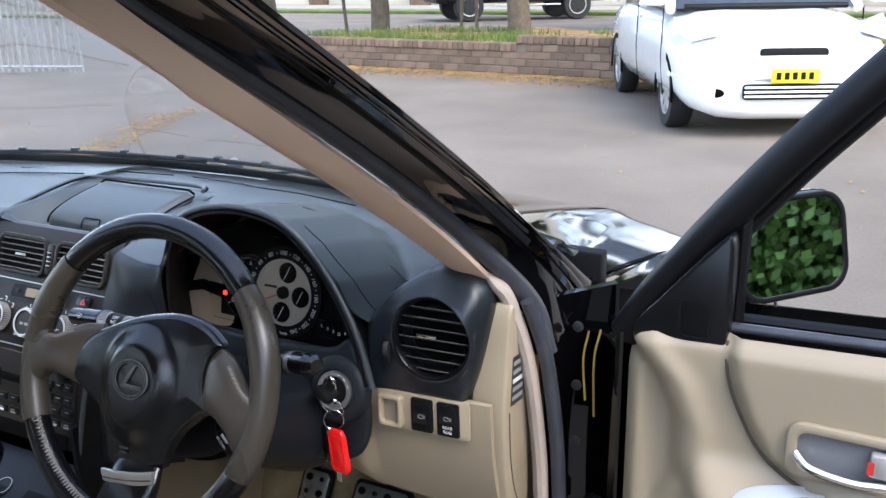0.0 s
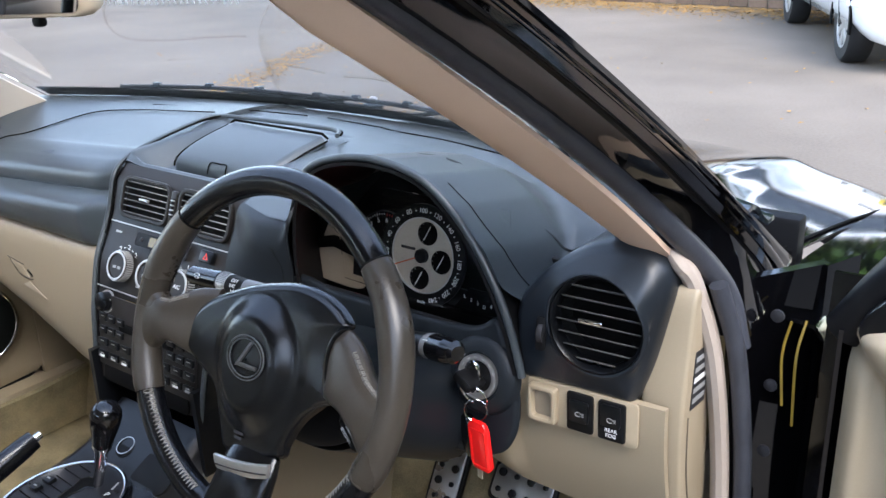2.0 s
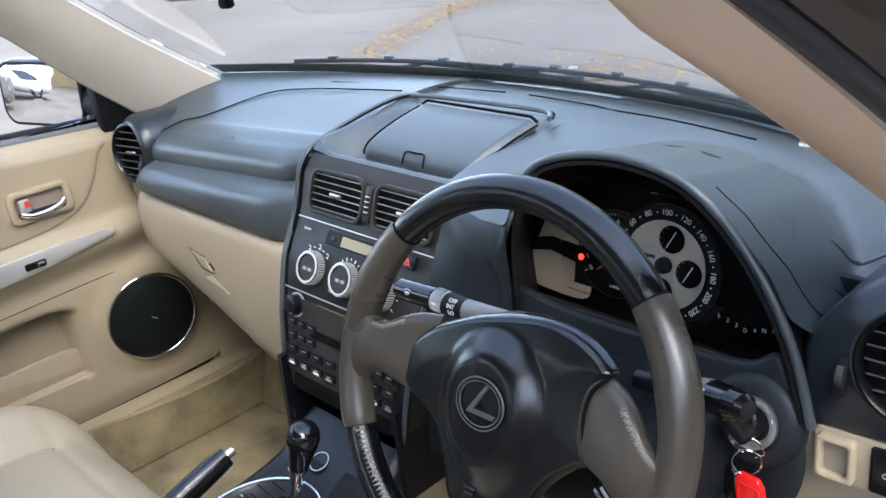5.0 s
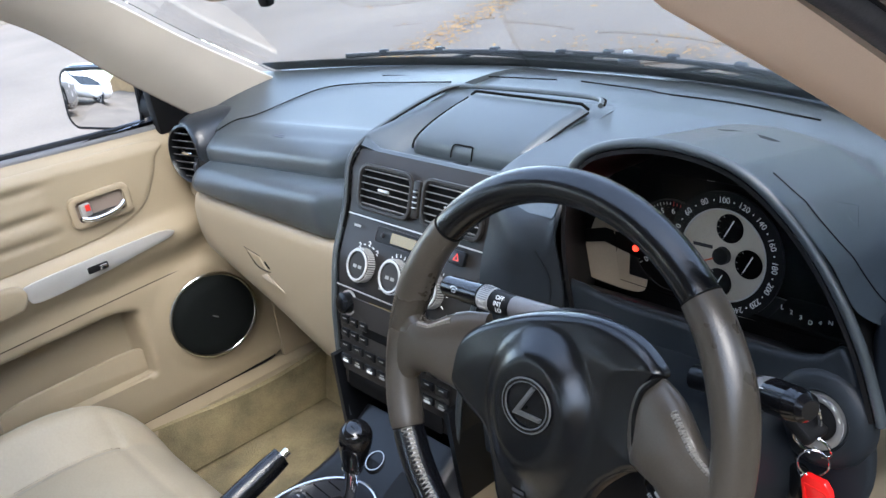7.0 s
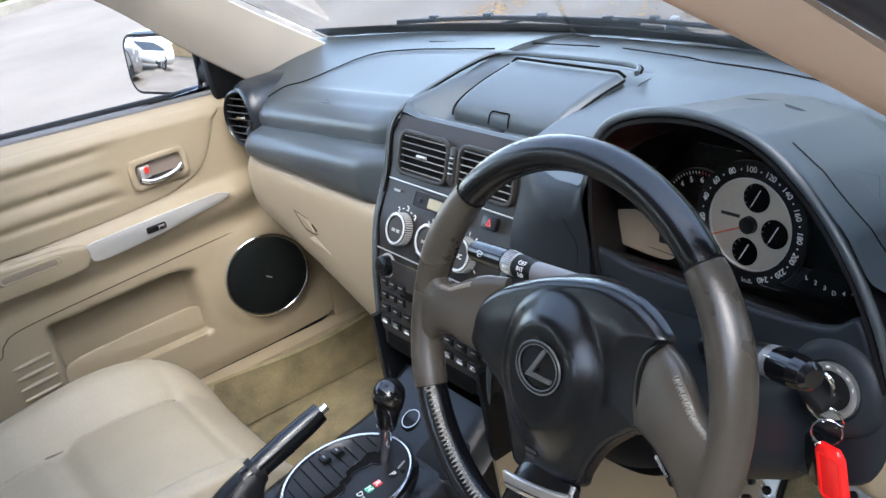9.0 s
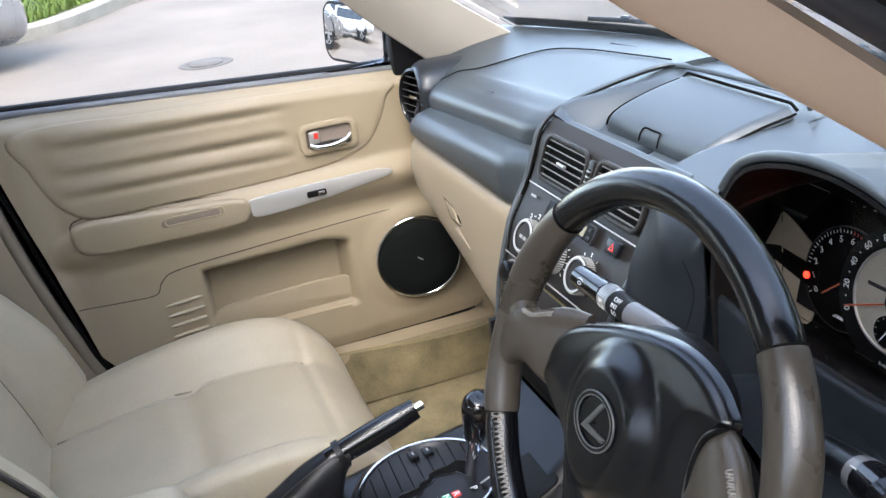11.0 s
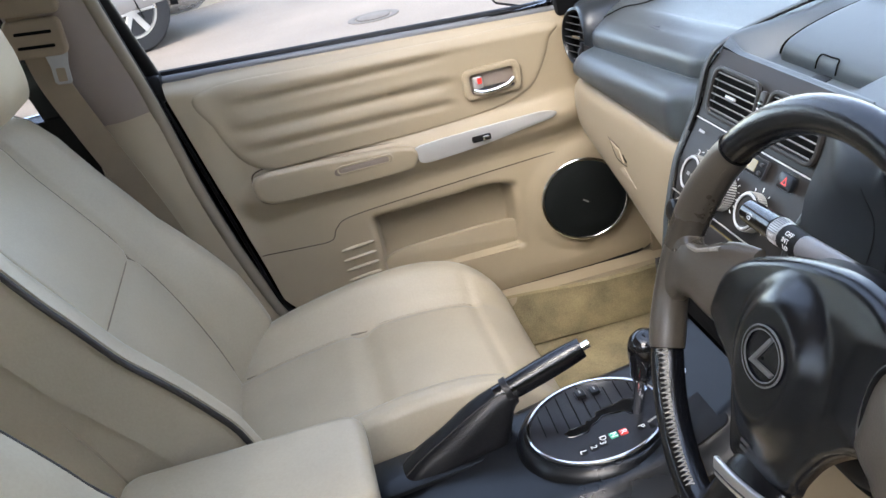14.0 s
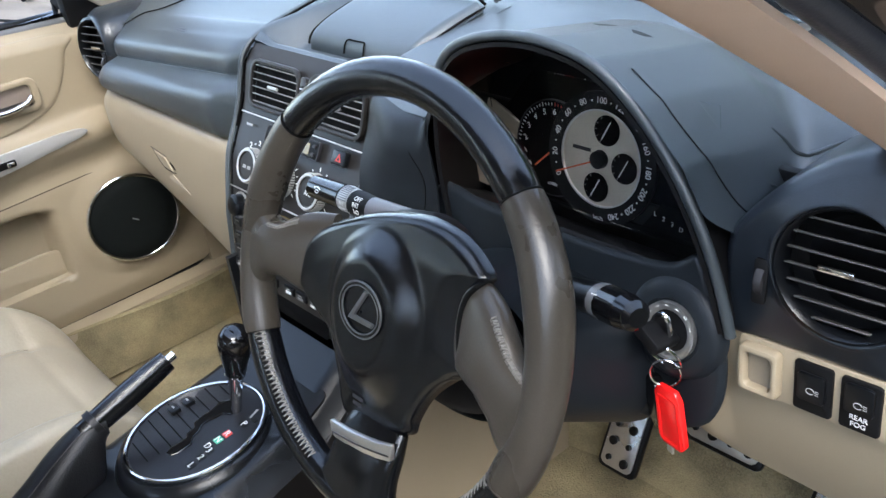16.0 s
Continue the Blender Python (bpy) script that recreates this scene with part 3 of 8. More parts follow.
# ---- dashboard ----
dash = thing("dashboard", (0, 0.35, 0.56), "black soft-touch dashboard over beige lower panels", "dashboard")


def pass_profile(x):
    u = max(0.0, min(1.0, (x + 0.62) / 0.47))
    zc, zl, g = 0.866 + 0.036 * u, 0.893 + 0.038 * u, glass_y(x)
    k = (g - 0.232) / 0.36
    P = [(0.206, 0.818), (0.186, 0.832), (0.183, zc - 0.022), (0.197, zc - 0.006), (0.2185, zc + 0.0005), (0.2235, zc + 0.0025), (0.2215, zc + 0.008), (0.2245, zl - 0.002),
         (0.243, zl + 0.0125), (0.256, zl + 0.0185), (0.277, zl + 0.028), (0.300, 0.930 + 0.023 * u), (0.232 + 0.18 * k, 0.948 + 0.028 * u), (0.232 + 0.26 * k, 0.960 + 0.018 * u), (0.232 + 0.33 * k, 0.965 + 0.004 * u), (g + 0.02, 0.958)]
    return P


def pass_top(u, v):
    x = -0.705 + 0.558 * u
    P = cr([(x, y, z) for y, z in pass_profile(x)], 61)
    p = along(P, v)
    p.y += 0.056 * sstep((-x - 0.560) / 0.035) * (1 - sstep((v - 0.42) / 0.22))
    p.y += 0.020 * sstep((x + 0.190) / 0.045) * (1 - sstep((v - 0.40) / 0.2))
    return p


part("passenger_pad", thick(grid(pass_top, 44, 61), 0.008), DASH, dash, "black padded passenger dash top", sharp=60)


def glove(u, v):
    x = -0.70 + 0.58 * u
    b = interp(x, [-0.70, -0.66, -0.60, -0.52, -0.42, -0.28, -0.15], [0.775, 0.745, 0.712, 0.685, 0.655, 0.605, 0.585])
    P = cr([(x, 0.207, 0.816), (x, 0.194, 0.80), (x, 0.194, 0.5 * (0.80 + b)), (x, 0.206, b + 0.012), (x, 0.235, b - 0.006), (x, 0.34, b - 0.02), (x, 0.45, b - 0.02)], 25)
    p = along(P, v)
    p.y += 0.052 * sstep((-x - 0.585) / 0.05)
    return p


part("glovebox_panel", thick(grid(glove, 30, 25), 0.008), BEIGE, dash, "beige glovebox and lower dash panel", sharp=60)


# driver side top with the instrument hood
HX = [0.195, 0.215, 0.235, 0.25, 0.27, 0.30, 0.345, 0.39, 0.445, 0.487, 0.524, 0.554, 0.572, 0.582]
HZ = [0.80, 0.86, 0.93, 0.972, 0.999, 1.020, 1.031, 1.033, 1.023, 0.995, 0.953, 0.897, 0.83, 0.79]


def drv_base(x, y):
    g = glass_y(x)
    b = interp(y, [0.18, 0.24, 0.30, 0.38, 0.44, g - 0.03, g + 0.03], [0.83, 0.845, 0.870, 0.922, 0.950, 0.962, 0.956])
    c = interp(y, [0.18, 0.24, 0.30, 0.36, 0.44, g - 0.03, g + 0.03], [0.925, 0.945, 0.958, 0.968, 0.974, 0.966, 0.958])
    w = sstep((x - 0.22) / 0.26)
    return c * (1 - w) + b * w


def drv_top_z(x, y):
    arch = interp(x, HX, HZ)
    hump = arch - 0.20 * (y - 0.2) - 0.35 * max(0, y - 0.36)
    return smax(drv_base(x, y), hump, 0.022)


def drv_top(u, v):
    x = 0.145 - 0.022 * v * (1 - u) + 0.555 * u
    y0 = 0.205 + 0.06 * sstep((x - 0.540) / 0.025) if x > 0.2 else 0.205 + 0.25 * (0.2 - x)
    g = glass_y(x) + 0.02
    y = y0 + (g - y0) * v
    return (x, y, drv_top_z(x, y))


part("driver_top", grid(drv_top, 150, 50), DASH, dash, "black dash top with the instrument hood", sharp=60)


# dash top behind the centre deck
part("centre_top", grid(lambda u, v: (-0.165 + 0.325 * u, 0.425 + (glass_y(-0.165 + 0.325 * u) + 0.02 - 0.425) * v, interp(v, [0, 0.08, 0.5, 1], [0.960, 0.9715, 0.9705, 0.956])), 14, 14), DASH, dash, "black dash top behind the display deck", sharp=60)


# hood tunnel down to the dials
ARCH = [(0.252, 0.80), (0.243, 0.87), (0.246, 0.93), (0.258, 0.970), (0.285, 1.003), (0.33, 1.020), (0.385, 1.025), (0.438, 1.015), (0.478, 0.988), (0.513, 0.946), (0.542, 0.890), (0.560, 0.83), (0.566, 0.79), (0.556, 0.745), (0.52, 0.722)]
AP = cr([(x, 0, z) for x, z in ARCH], 60)


def tunnel(u, v):
    p = AP[round(u * 59)]
    c = Vector((0.385, 0, 0.88))
    q = p.lerp(c, 0.10 * v)
    left = sstep((0.30 - p.x) / 0.05) * sstep((0.990 - p.z) / 0.06)
    return (q.x - 0.082 * v * left, 0.203 + 0.108 * v, q.z)


part("hood_lining", thick(grid(lambda u, v: tunnel(u * 0.80, v), 48, 8), 0.004), BLACK, dash, "matt black instrument hood lining", sharp=60)
part("hood_lip", tube([p.lerp(Vector((0.385, 0, 0.86)), -0.030) + Vector((0, 0.2055, 0)) for p in AP[13:48]], 0.0046, 10), DASH, dash, "rounded black hood lip")

# column surround under the dials, swept to the ignition
SUR = [(0.225, 0.862), (0.30, 0.861), (0.42, 0.861), (0.50, 0.866), (0.530, 0.882), (0.548, 0.845), (0.562, 0.80), (0.560, 0.755), (0.535, 0.725), (0.46, 0.712), (0.36, 0.705), (0.24, 0.70), (0.21, 0.76)]
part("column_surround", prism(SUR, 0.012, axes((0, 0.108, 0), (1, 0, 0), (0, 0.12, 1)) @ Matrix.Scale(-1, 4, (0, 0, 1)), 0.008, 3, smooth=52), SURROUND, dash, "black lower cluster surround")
SHELF = [(0.23, 0.0), (0.55, 0.0), (0.56, 0.115), (0.155, 0.115), (0.18, 0.06)]


def flank(u, v):
    """Swelling wall between the stack and the instrument hood, rolling over into the dash top."""
    x = 0.139 + 0.106 * u
    yt = 0.208 + 0.016 * (1 - sstep(u * 1.6))
    zt = drv_top_z(x, yt) + 0.0004
    P = cr([(0, yt, zt), (0, yt - 0.008, zt - 0.003), (0, yt - 0.018, zt - 0.012), (0, yt - 0.026, zt - 0.034), (0, 0.178 + 0.008 * u, 0.865), (0, 0.167 + 0.014 * u, 0.805), (0, 0.152 + 0.030 * u, 0.74), (0, 0.146 + 0.045 * u, 0.64)], 40)
    p = P[round(v * 39)]
    return (x, p.y + 0.010 - 0.014 * math.sin(math.pi * min(1, 0.15 + u * 0.85)) * sstep(v * 5), p.z)


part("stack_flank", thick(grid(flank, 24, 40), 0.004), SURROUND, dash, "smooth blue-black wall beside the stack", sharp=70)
part("flank_seam", tube([Vector(flank(0.80 + 0.10 * math.sin(math.pi * k / 12), 0.42 + 0.30 * k / 12)) + Vector((0, -0.0006, 0)) for k in range(13)], 0.0005, 6), BLACK, dash)
part("cluster_rear_wall", rbox((0.46, 0.010, 0.24), (0.375, 0.324, 0.790), 0.002), BLACK, dash)
part("cluster_shelf", prism(SHELF, 0.008, axes((0, 0.213, 0.851), (1, 0, 0), (0, 1, -0.62)), 0.003), BLACK, dash)

# right vent pod: one soft moulding round the outlet, flat down to the switch panel
VR = Vector((0.641, 0.224, 0.893))
POD = [(0.680, 0.812), (0.692, 0.850), (0.703, 0.905), (0.706, 0.935), (0.697, 0.960), (0.668, 0.974), (0.625, 0.968), (0.588, 0.945), (0.562, 0.918), (0.545, 0.890), (0.543, 0.850), (0.546, 0.810), (0.575, 0.809), (0.620, 0.810), (0.660, 0.811)]
POE = cr([(x, 0, z) for x, z in POD + POD[:1]], 73)[:72]


def pod(u, v):
    p = POE[round(u * 72) % 72]
    d = Vector((p.x - VR.x, 0, p.z - VR.z))
    L = d.length
    d = d / L
    r = interp(v, [0, 0.12, 0.2, 0.3, 0.72, 0.82, 1], [0.0500, 0.0505, 0.0525, 0.0560, L - 0.008, L, L])
    y = interp(v, [0, 0.12, 0.2, 0.3, 0.72, 0.82, 1], [0.022, -0.003, -0.006, -0.004, 0.003, 0.012, 0.10])
    q = VR + d * r
    far = 0.020 * sstep((q.z - 0.925) / 0.06) + 0.014 * sstep((q.x - 0.685) / 0.03)
    return (q.x, VR.y + y + far, q.z)


part("vent_pod_driver", thick(grid(pod, 72, 28, wrap=True), 0.003), PODBLACK, dash, "black dash corner pod round the driver vent", sharp=60)
VL = Vector((-0.634, 0.236, 0.874))


def pod_l(u, v):
    a = 2 * math.pi * u
    ca, sa = math.cos(a), math.sin(a)
    lim = (0.064 if ca < 0 else 0.062), (0.062 if sa > 0 else 0.056)
    k = (abs(ca / lim[0]) ** 2.6 + abs(sa / lim[1]) ** 2.6) ** (-1 / 2.6)
    r = 0.051 + (k - 0.051) * min(1, v * 1.6)
    y = VL.y - 0.012 + 0.020 * min(1, v * 1.6) ** 2.4 + (max(0, v - 0.62) * 0.30)
    return (VL.x + r * ca, y + 0.18 * (-r * ca), VL.z + r * sa)


part("vent_pod_passenger", thick(grid(pod_l, 48, 14, wrap=True), 0.004), PODBLACK, dash, "black dash corner pod round the passenger vent", sharp=60)


# beige lower driver panel
def knee(u, v):
    x = 0.14 + 0.575 * u
    top = interp(x, [0.14, 0.40, 0.528, 0.542, 0.72], [0.715, 0.700, 0.715, 0.812, 0.818])
    bot = interp(x, [0.14, 0.33, 0.46, 0.72], [0.62, 0.635, 0.655, 0.650])
    z = top + (bot - top) * v
    return (x, 0.238 + 0.02 * (1 - sstep((x - 0.45) / 0.1)) + 0.035 * v * v, z)


part("knee_panel", thick(grid(knee, 60, 14), 0.008), BEIGE, dash, "beige lower driver dash panel", sharp=60)
CAP = [(0.262, 0.925), (0.276, 0.932), (0.300, 0.895), (0.314, 0.80), (0.322, 0.66), (0.300, 0.642), (0.268, 0.650), (0.252, 0.72), (0.246, 0.80), (0.254, 0.87)]
part("dash_end_cap", prism(CAP, 0.046, axes((0.681, 0, 0), (0, 1, 0), (0, 0, 1)), 0.008, 3, smooth=44), BEIGE, dash, "beige dash end cap with a printed sticker")


# ---- centre stack ----
SPY = [0.130, 0.137, 0.148, 0.170, 0.196, 0.208, 0.224, 0.243]
SPZ = [0.655, 0.70, 0.755, 0.822, 0.862, 0.885, 0.928, 0.946]


def stack_y(z):
    return interp(z, SPZ, SPY)


def stack_w(z):
    return interp(z, [0.655, 0.75, 0.85, 0.93, 0.96], [0.108, 0.118, 0.130, 0.136, 0.136])


STK = thing("centre_stack", (0, 0.2, 0.64), "graphite centre stack with vents, climate dials and radio", "console")


def stack_face(u, v):
    z = 0.655 + 0.291 * v
    x = (2 * u - 1) * stack_w(z)
    return (x, stack_y(z), z)


part("fascia", thick(grid(stack_face, 12, 30), 0.006), STACK, STK, "graphite fascia panel")
for s in (1, -1):
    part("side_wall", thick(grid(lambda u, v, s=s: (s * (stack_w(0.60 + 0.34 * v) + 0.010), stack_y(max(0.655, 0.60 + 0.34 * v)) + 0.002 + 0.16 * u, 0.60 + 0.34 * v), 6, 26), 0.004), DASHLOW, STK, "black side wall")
    EDGE = [(s * (stack_w(z) + 0.008), stack_y(z) - 0.003, z) for z in np.linspace(0.60, 0.93, 14)]
    EDGE += [] if s > 0 else [(-0.1445, 0.240, 0.947), (-0.147, 0.27, 0.957), (-0.149, 0.31, 0.965), (-0.150, 0.36, 0.973), (-0.148, 0.40, 0.978), (-0.135, 0.421, 0.980), (-0.10, 0.428, 0.981), (0.0, 0.430, 0.983), (0.09, 0.427, 0.985), (0.126, 0.418, 0.986), (0.142, 0.398, 0.986)]
    part("edge_trim", tube(cr(EDGE, 110), 0.0034, 8), DASH, STK, "rounded black edge trim")
    if s < 0:
        part("edge_groove", tube([p + Vector((-0.0052 * s, 0.001, 0.0006)) for p in cr(EDGE[10:], 60)], 0.0016, 6), VOID, STK)


# deck on top round the display lid
def deck(u, v):
    """Sunken bay round the lid; on the driver's side a level shelf runs on into the dash top."""
    P = cr([(0, 0.243, 0.946), (0, 0.252, 0.947), (0, 0.268, 0.925), (0, 0.36, 0.955), (0, 0.40, 0.972), (0, 0.44, 0.972)], 30)
    p = P[round(v * 29)]
    lv = max(0.0, (p.y - 0.290) / 0.104)
    step_x = 0.1055 + 0.022 * min(1.0, lv)
    if u > 0.62:
        x = step_x - 0.012 + (0.152 - 0.012 * v - step_x + 0.012) * (u - 0.62) / 0.38
        level = drv_top_z(0.145, max(p.y, 0.225)) - 0.0006
        return (x, p.y, p.z + sstep((x - step_x) / 0.004) * max(0.0, level - p.z))
    w = interp(v, [0, 0.4, 1], [0.136, 0.136, 0.133])
    left = -w - 0.010 * v
    x = left + (step_x - 0.012 - left) * u / 0.62
    rim = sstep((-x / w - 0.72) / 0.28)
    return (x, p.y, p.z + rim * max(0.0, 0.950 + 0.03 * v - p.z))


part("deck", thick(grid(deck, 80, 30), 0.005), DASH, STK, "black deck behind the display lid", sharp=60)


def lid(u, v):
    w = 0.0985 + 0.004 * v
    x = (2 * u - 1) * w + 0.003 + 0.018 * v
    P = cr([(0, 0.296, 0.918), (0, 0.290, 0.934), (0, 0.294, 0.950), (0, 0.314, 0.962), (0, 0.350, 0.973), (0, 0.394, 0.982)], 30)
    p = P[round(v * 29)]
    e = sstep((abs(2 * u - 1) - 0.93) / 0.07)
    return (x, p.y + 0.006 * e * (1 - v), p.z - 0.010 * e)


LID = part("display_lid", thick(grid(lid, 48, 30), 0.005), DASH, STK, "black fold-up display lid", sharp=60)
for side_u in (0.0, 1.0):
    part("lid_gap", tube([Vector(lid(side_u, k / 29)) + Vector((0.0028 * (2 * side_u - 1), 0, 0.0052)) for k in range(8, 30)], 0.0014, 6), VOID, STK)
part("lid_seam", tube([Vector(lid(k / 20, 1.0)) + Vector((0, 0.004, 0.0035 + 0.004 * (k in (0, 20)))) for k in range(21)], 0.0019, 6), VOID, STK, "dark gap behind the lid")
LT_ = [lid(0.40 + 0.19 * q, w_) for q, w_ in ((0, 0.20), (0.02, 0.36), (0.10, 0.42), (0.5, 0.43), (0.90, 0.42), (0.98, 0.36), (1, 0.20))]
part("lid_latch", tube([p + Vector((0, -0.001, 0.0012)) for p in cr(LT_, 36)], 0.0010, 6), VOID, LID, "outlined finger latch")
part("latch_pull", rbox((0.026, 0.004, 0.018), axes((0.0045, 0.2885, 0.929), (1, 0, 0), (0, -0.2, 1)), 0.002), SURROUND, LID)
# ---- steering wheel ----
WC = Vector((0.3805, 0.0190, 0.8770))
WTILT, WYAW = 0.345, 0.015
WM = axes(WC, (math.cos(WYAW), math.sin(WYAW), 0), (0, math.sin(WTILT), math.cos(WTILT)))  # local z points at the driver
WR, WT = 0.1706, 0.0148
wheel = thing("steering_wheel", WC, "leather steering wheel, black and worn grey, three spokes", "steering wheel")


def on_rim(deg, r=WR, z=0.0):
    a = radians(deg)
    return WM @ Vector((r * math.cos(a), r * math.sin(a), z))


def rim_arc(name, a0, a1, material, label, fat):
    """A length of rim; fat gives its section along the way, with finger swellings."""
    n = max(10, int(abs(a1 - a0) / 2.5))
    P = [on_rim(a0 + (a1 - a0) * i / n) for i in range(n + 1)]
    R = [WT * fat(a0 + (a1 - a0) * i / n) for i in range(n + 1)]
    R[0], R[-1] = R[0] * 0.955, R[-1] * 0.955
    return part(name, tube(P, R, 24), material, wheel, label, sharp=60)


def grip_fat(a):
    b = (a + 180) % 360 - 180
    d = abs(b) if abs(b) < 90 else 180 - abs(b)
    up = b if abs(b) < 90 else (180 - b if b > 0 else -180 - b)
    return 1.05 + 0.09 * math.exp(-((up - 20) / 10) ** 2) + 0.06 * math.exp(-((up + 22) / 10) ** 2)


rim_arc("rim_top", 42.4, 137.6, WLEATHER, "black leather upper rim", lambda a: 1.0)
rim_arc("rim_side", 138, 207, GLEATHER, "worn grey leather grip", grip_fat)
rim_arc("rim_side", -27, 42, GLEATHER, "worn grey leather grip", grip_fat)
rim_arc("rim_bottom", 207.4, 332.6, WLEATHER, "black leather lower rim", lambda a: 1.0)
for deg in (42.2, 137.8, 207.2, 332.8):
    part("joint_seam", tube([on_rim(deg, WR + WT * 0.99 * math.cos(q), WT * 0.99 * math.sin(q)) for q in np.linspace(0, 2 * math.pi, 25)[:-1]], 0.0007, 6, closed=True), VOID, wheel)


def spoke(pts, widths, depths, material, label):
    """A spoke: rounded sections along local points, flared into the rim."""
    rings = []
    P = cr(pts, 25)
    for i, p in enumerate(P):
        d = (P[min(i + 1, 24)] - P[max(i - 1, 0)]).normalized()
        side = Vector((0, 0, 1)).cross(d).normalized()
        up = d.cross(side)
        q = i / 24
        w, dp_ = interp(q, np.linspace(0, 1, len(widths)), widths), interp(q, np.linspace(0, 1, len(depths)), depths)
        rings.append([WM @ (p + side * w * math.copysign(abs(math.cos(a)) ** 0.75, math.cos(a)) + up * dp_ * math.copysign(abs(math.sin(a)) ** 0.8, math.sin(a))) for a in (2 * math.pi * k / 24 for k in range(24))])
    part("spoke", loft(rings), material, wheel, label, sharp=60)
    return rings


RINGS_R = spoke([(0.080, 0.014, -0.012), (0.102, 0.012, -0.0055), (0.122, 0.001, 0.000), (0.140, -0.012, 0.001), (0.156, -0.0215, 0.000), (0.1660, -0.0225, 0.0)], [0.037, 0.036, 0.031, 0.0255, 0.0265, 0.038, 0.050], [0.010, 0.0125, 0.0125, 0.0135, 0.0145], GLEATHER, "worn grey leather spoke")
RINGS_L = spoke([(-0.082, 0.008, -0.017), (-0.104, 0.008, -0.0105), (-0.122, 0.006, -0.003), (-0.140, 0.004, 0.001), (-0.158, 0.002, 0.000), (-0.1712, 0.001, 0.0)], [0.040, 0.037, 0.031, 0.0235, 0.0250, 0.040, 0.060], [0.010, 0.0125, 0.0125, 0.0135, 0.0145], GLEATHER, "worn grey leather spoke")
spoke([(0.010, -0.095, -0.010), (0.008, -0.114, -0.004), (0.005, -0.138, 0.000), (0.002, -0.162, 0.0), (0.001, -0.1725, 0.0)], [0.030, 0.0345, 0.036, 0.040, 0.052, 0.072], [0.008, 0.012, 0.0135, 0.0145], WLEATHER, "black leather lower spoke")

PADO = [(0.005, 0.0728), (0.037, 0.0775), (0.064, 0.0755), (0.0846, 0.0685), (0.0995, 0.0585), (0.1050, 0.0520), (0.1010, 0.0455), (0.0945, 0.0345), (0.0920, 0.0160), (0.0965, -0.0080), (0.1010, -0.0190), (0.0960, -0.0255), (0.0830, -0.0330), (0.0630, -0.0537), (0.0490, -0.0800), (0.0430, -0.0950), (0.0170, -0.1060), (-0.0150, -0.1100), (-0.0370, -0.1060), (-0.0470, -0.0760), (-0.0600, -0.0480), (-0.0870, -0.0330), (-0.1090, -0.0200), (-0.1135, -0.0100), (-0.1100, 0.0060), (-0.0990, 0.0250), (-0.0800, 0.0405), (-0.0560, 0.0525), (-0.0280, 0.0640)]
PO = cr([(x, y, 0) for x, y in PADO], 160, True)


def pad_h(x, y):
    """A domed cushion: rolled edge, sloping shoulders, a raised oval round the emblem and a tongue to the clip."""
    d = min(math.hypot(p.x - x, p.y - y) for p in PO)
    k = min(1.0, d / 0.009)
    h = -0.0125 + 0.0125 * math.sqrt(1 - (1 - k) ** 2) + 0.0035 * sstep(d / 0.032)
    r = math.hypot(x / 0.92, (y + 0.004) * (0.96 if y > -0.004 else 0.78))
    return h + 0.0135 * (1 - sstep((r - 0.034) / 0.030)) - 0.003 * sstep((-y - 0.055) / 0.05)


def pad(u, v):
    p = PO[round(u * 160) % 160]
    c = Vector((0.001, -0.004, 0))
    q = c + (p - c) * (1 - 0.985 * (0.35 * v + 0.65 * v * v))
    return WM @ Vector((q.x, q.y, pad_h(q.x, q.y)))


part("airbag_pad", grid(pad, 160, 44, wrap=True), PADBLACK, wheel, "black plastic airbag pad", sharp=80)
GAP = [(0.1042, 0.0500), (0.1005, 0.0455), (0.0930, 0.0350), (0.0905, 0.0160), (0.0950, -0.0080), (0.0998, -0.0200)]
part("pad_gap", tube([WM @ Vector((p.x, p.y, 0.0030 - 0.008 * max(0, 1 - k / 5, 1 - (29 - k) / 5))) for k, p in enumerate(cr([(x, y, 0) for x, y in GAP], 30))], [0.0019 * min(1, 0.15 + k / 5, 0.15 + (29 - k) / 5) for k in range(30)], 8), VOID, wheel, "dark gap between pad and spoke")
part("hub", loft([[WM @ Vector((x * k, y * k, z)) for x, y in circle(1, 32)] for k, z in ((0.052, -0.075), (0.066, -0.060), (0.070, -0.035), (0.060, -0.016))]), BLACK, wheel)
EM = WM @ Matrix.Translation((0.0015, -0.002, 0.0163))
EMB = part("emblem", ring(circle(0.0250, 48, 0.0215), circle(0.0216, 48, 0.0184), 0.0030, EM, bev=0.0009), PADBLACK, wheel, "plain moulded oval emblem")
part("emblem_rim", tube([EM @ Vector((x, y, 0.0024)) for x, y in circle(0.0250, 48, 0.0215)], 0.0008, 6, closed=True), EMBGREY, EMB)
part("emblem_rim", tube([EM @ Vector((x, y, 0.0024)) for x, y in circle(0.0218, 48, 0.0186)], 0.0007, 6, closed=True), EMBGREY, EMB)
part("emblem_bar", prism([(0.0035, 0.0165), (0.0065, 0.0150), (-0.0065, -0.0062), (0.0170, -0.0062), (0.0150, -0.0100), (-0.0135, -0.0100)], 0.0030, EM, 0.0006), EMBGREY, EMB)
CM_ = WM @ Matrix.Translation((0.0080, -0.1060, 0.0062)) @ Matrix.Rotation(radians(9), 4, "Z") @ Matrix.Rotation(radians(8), 4, "X")
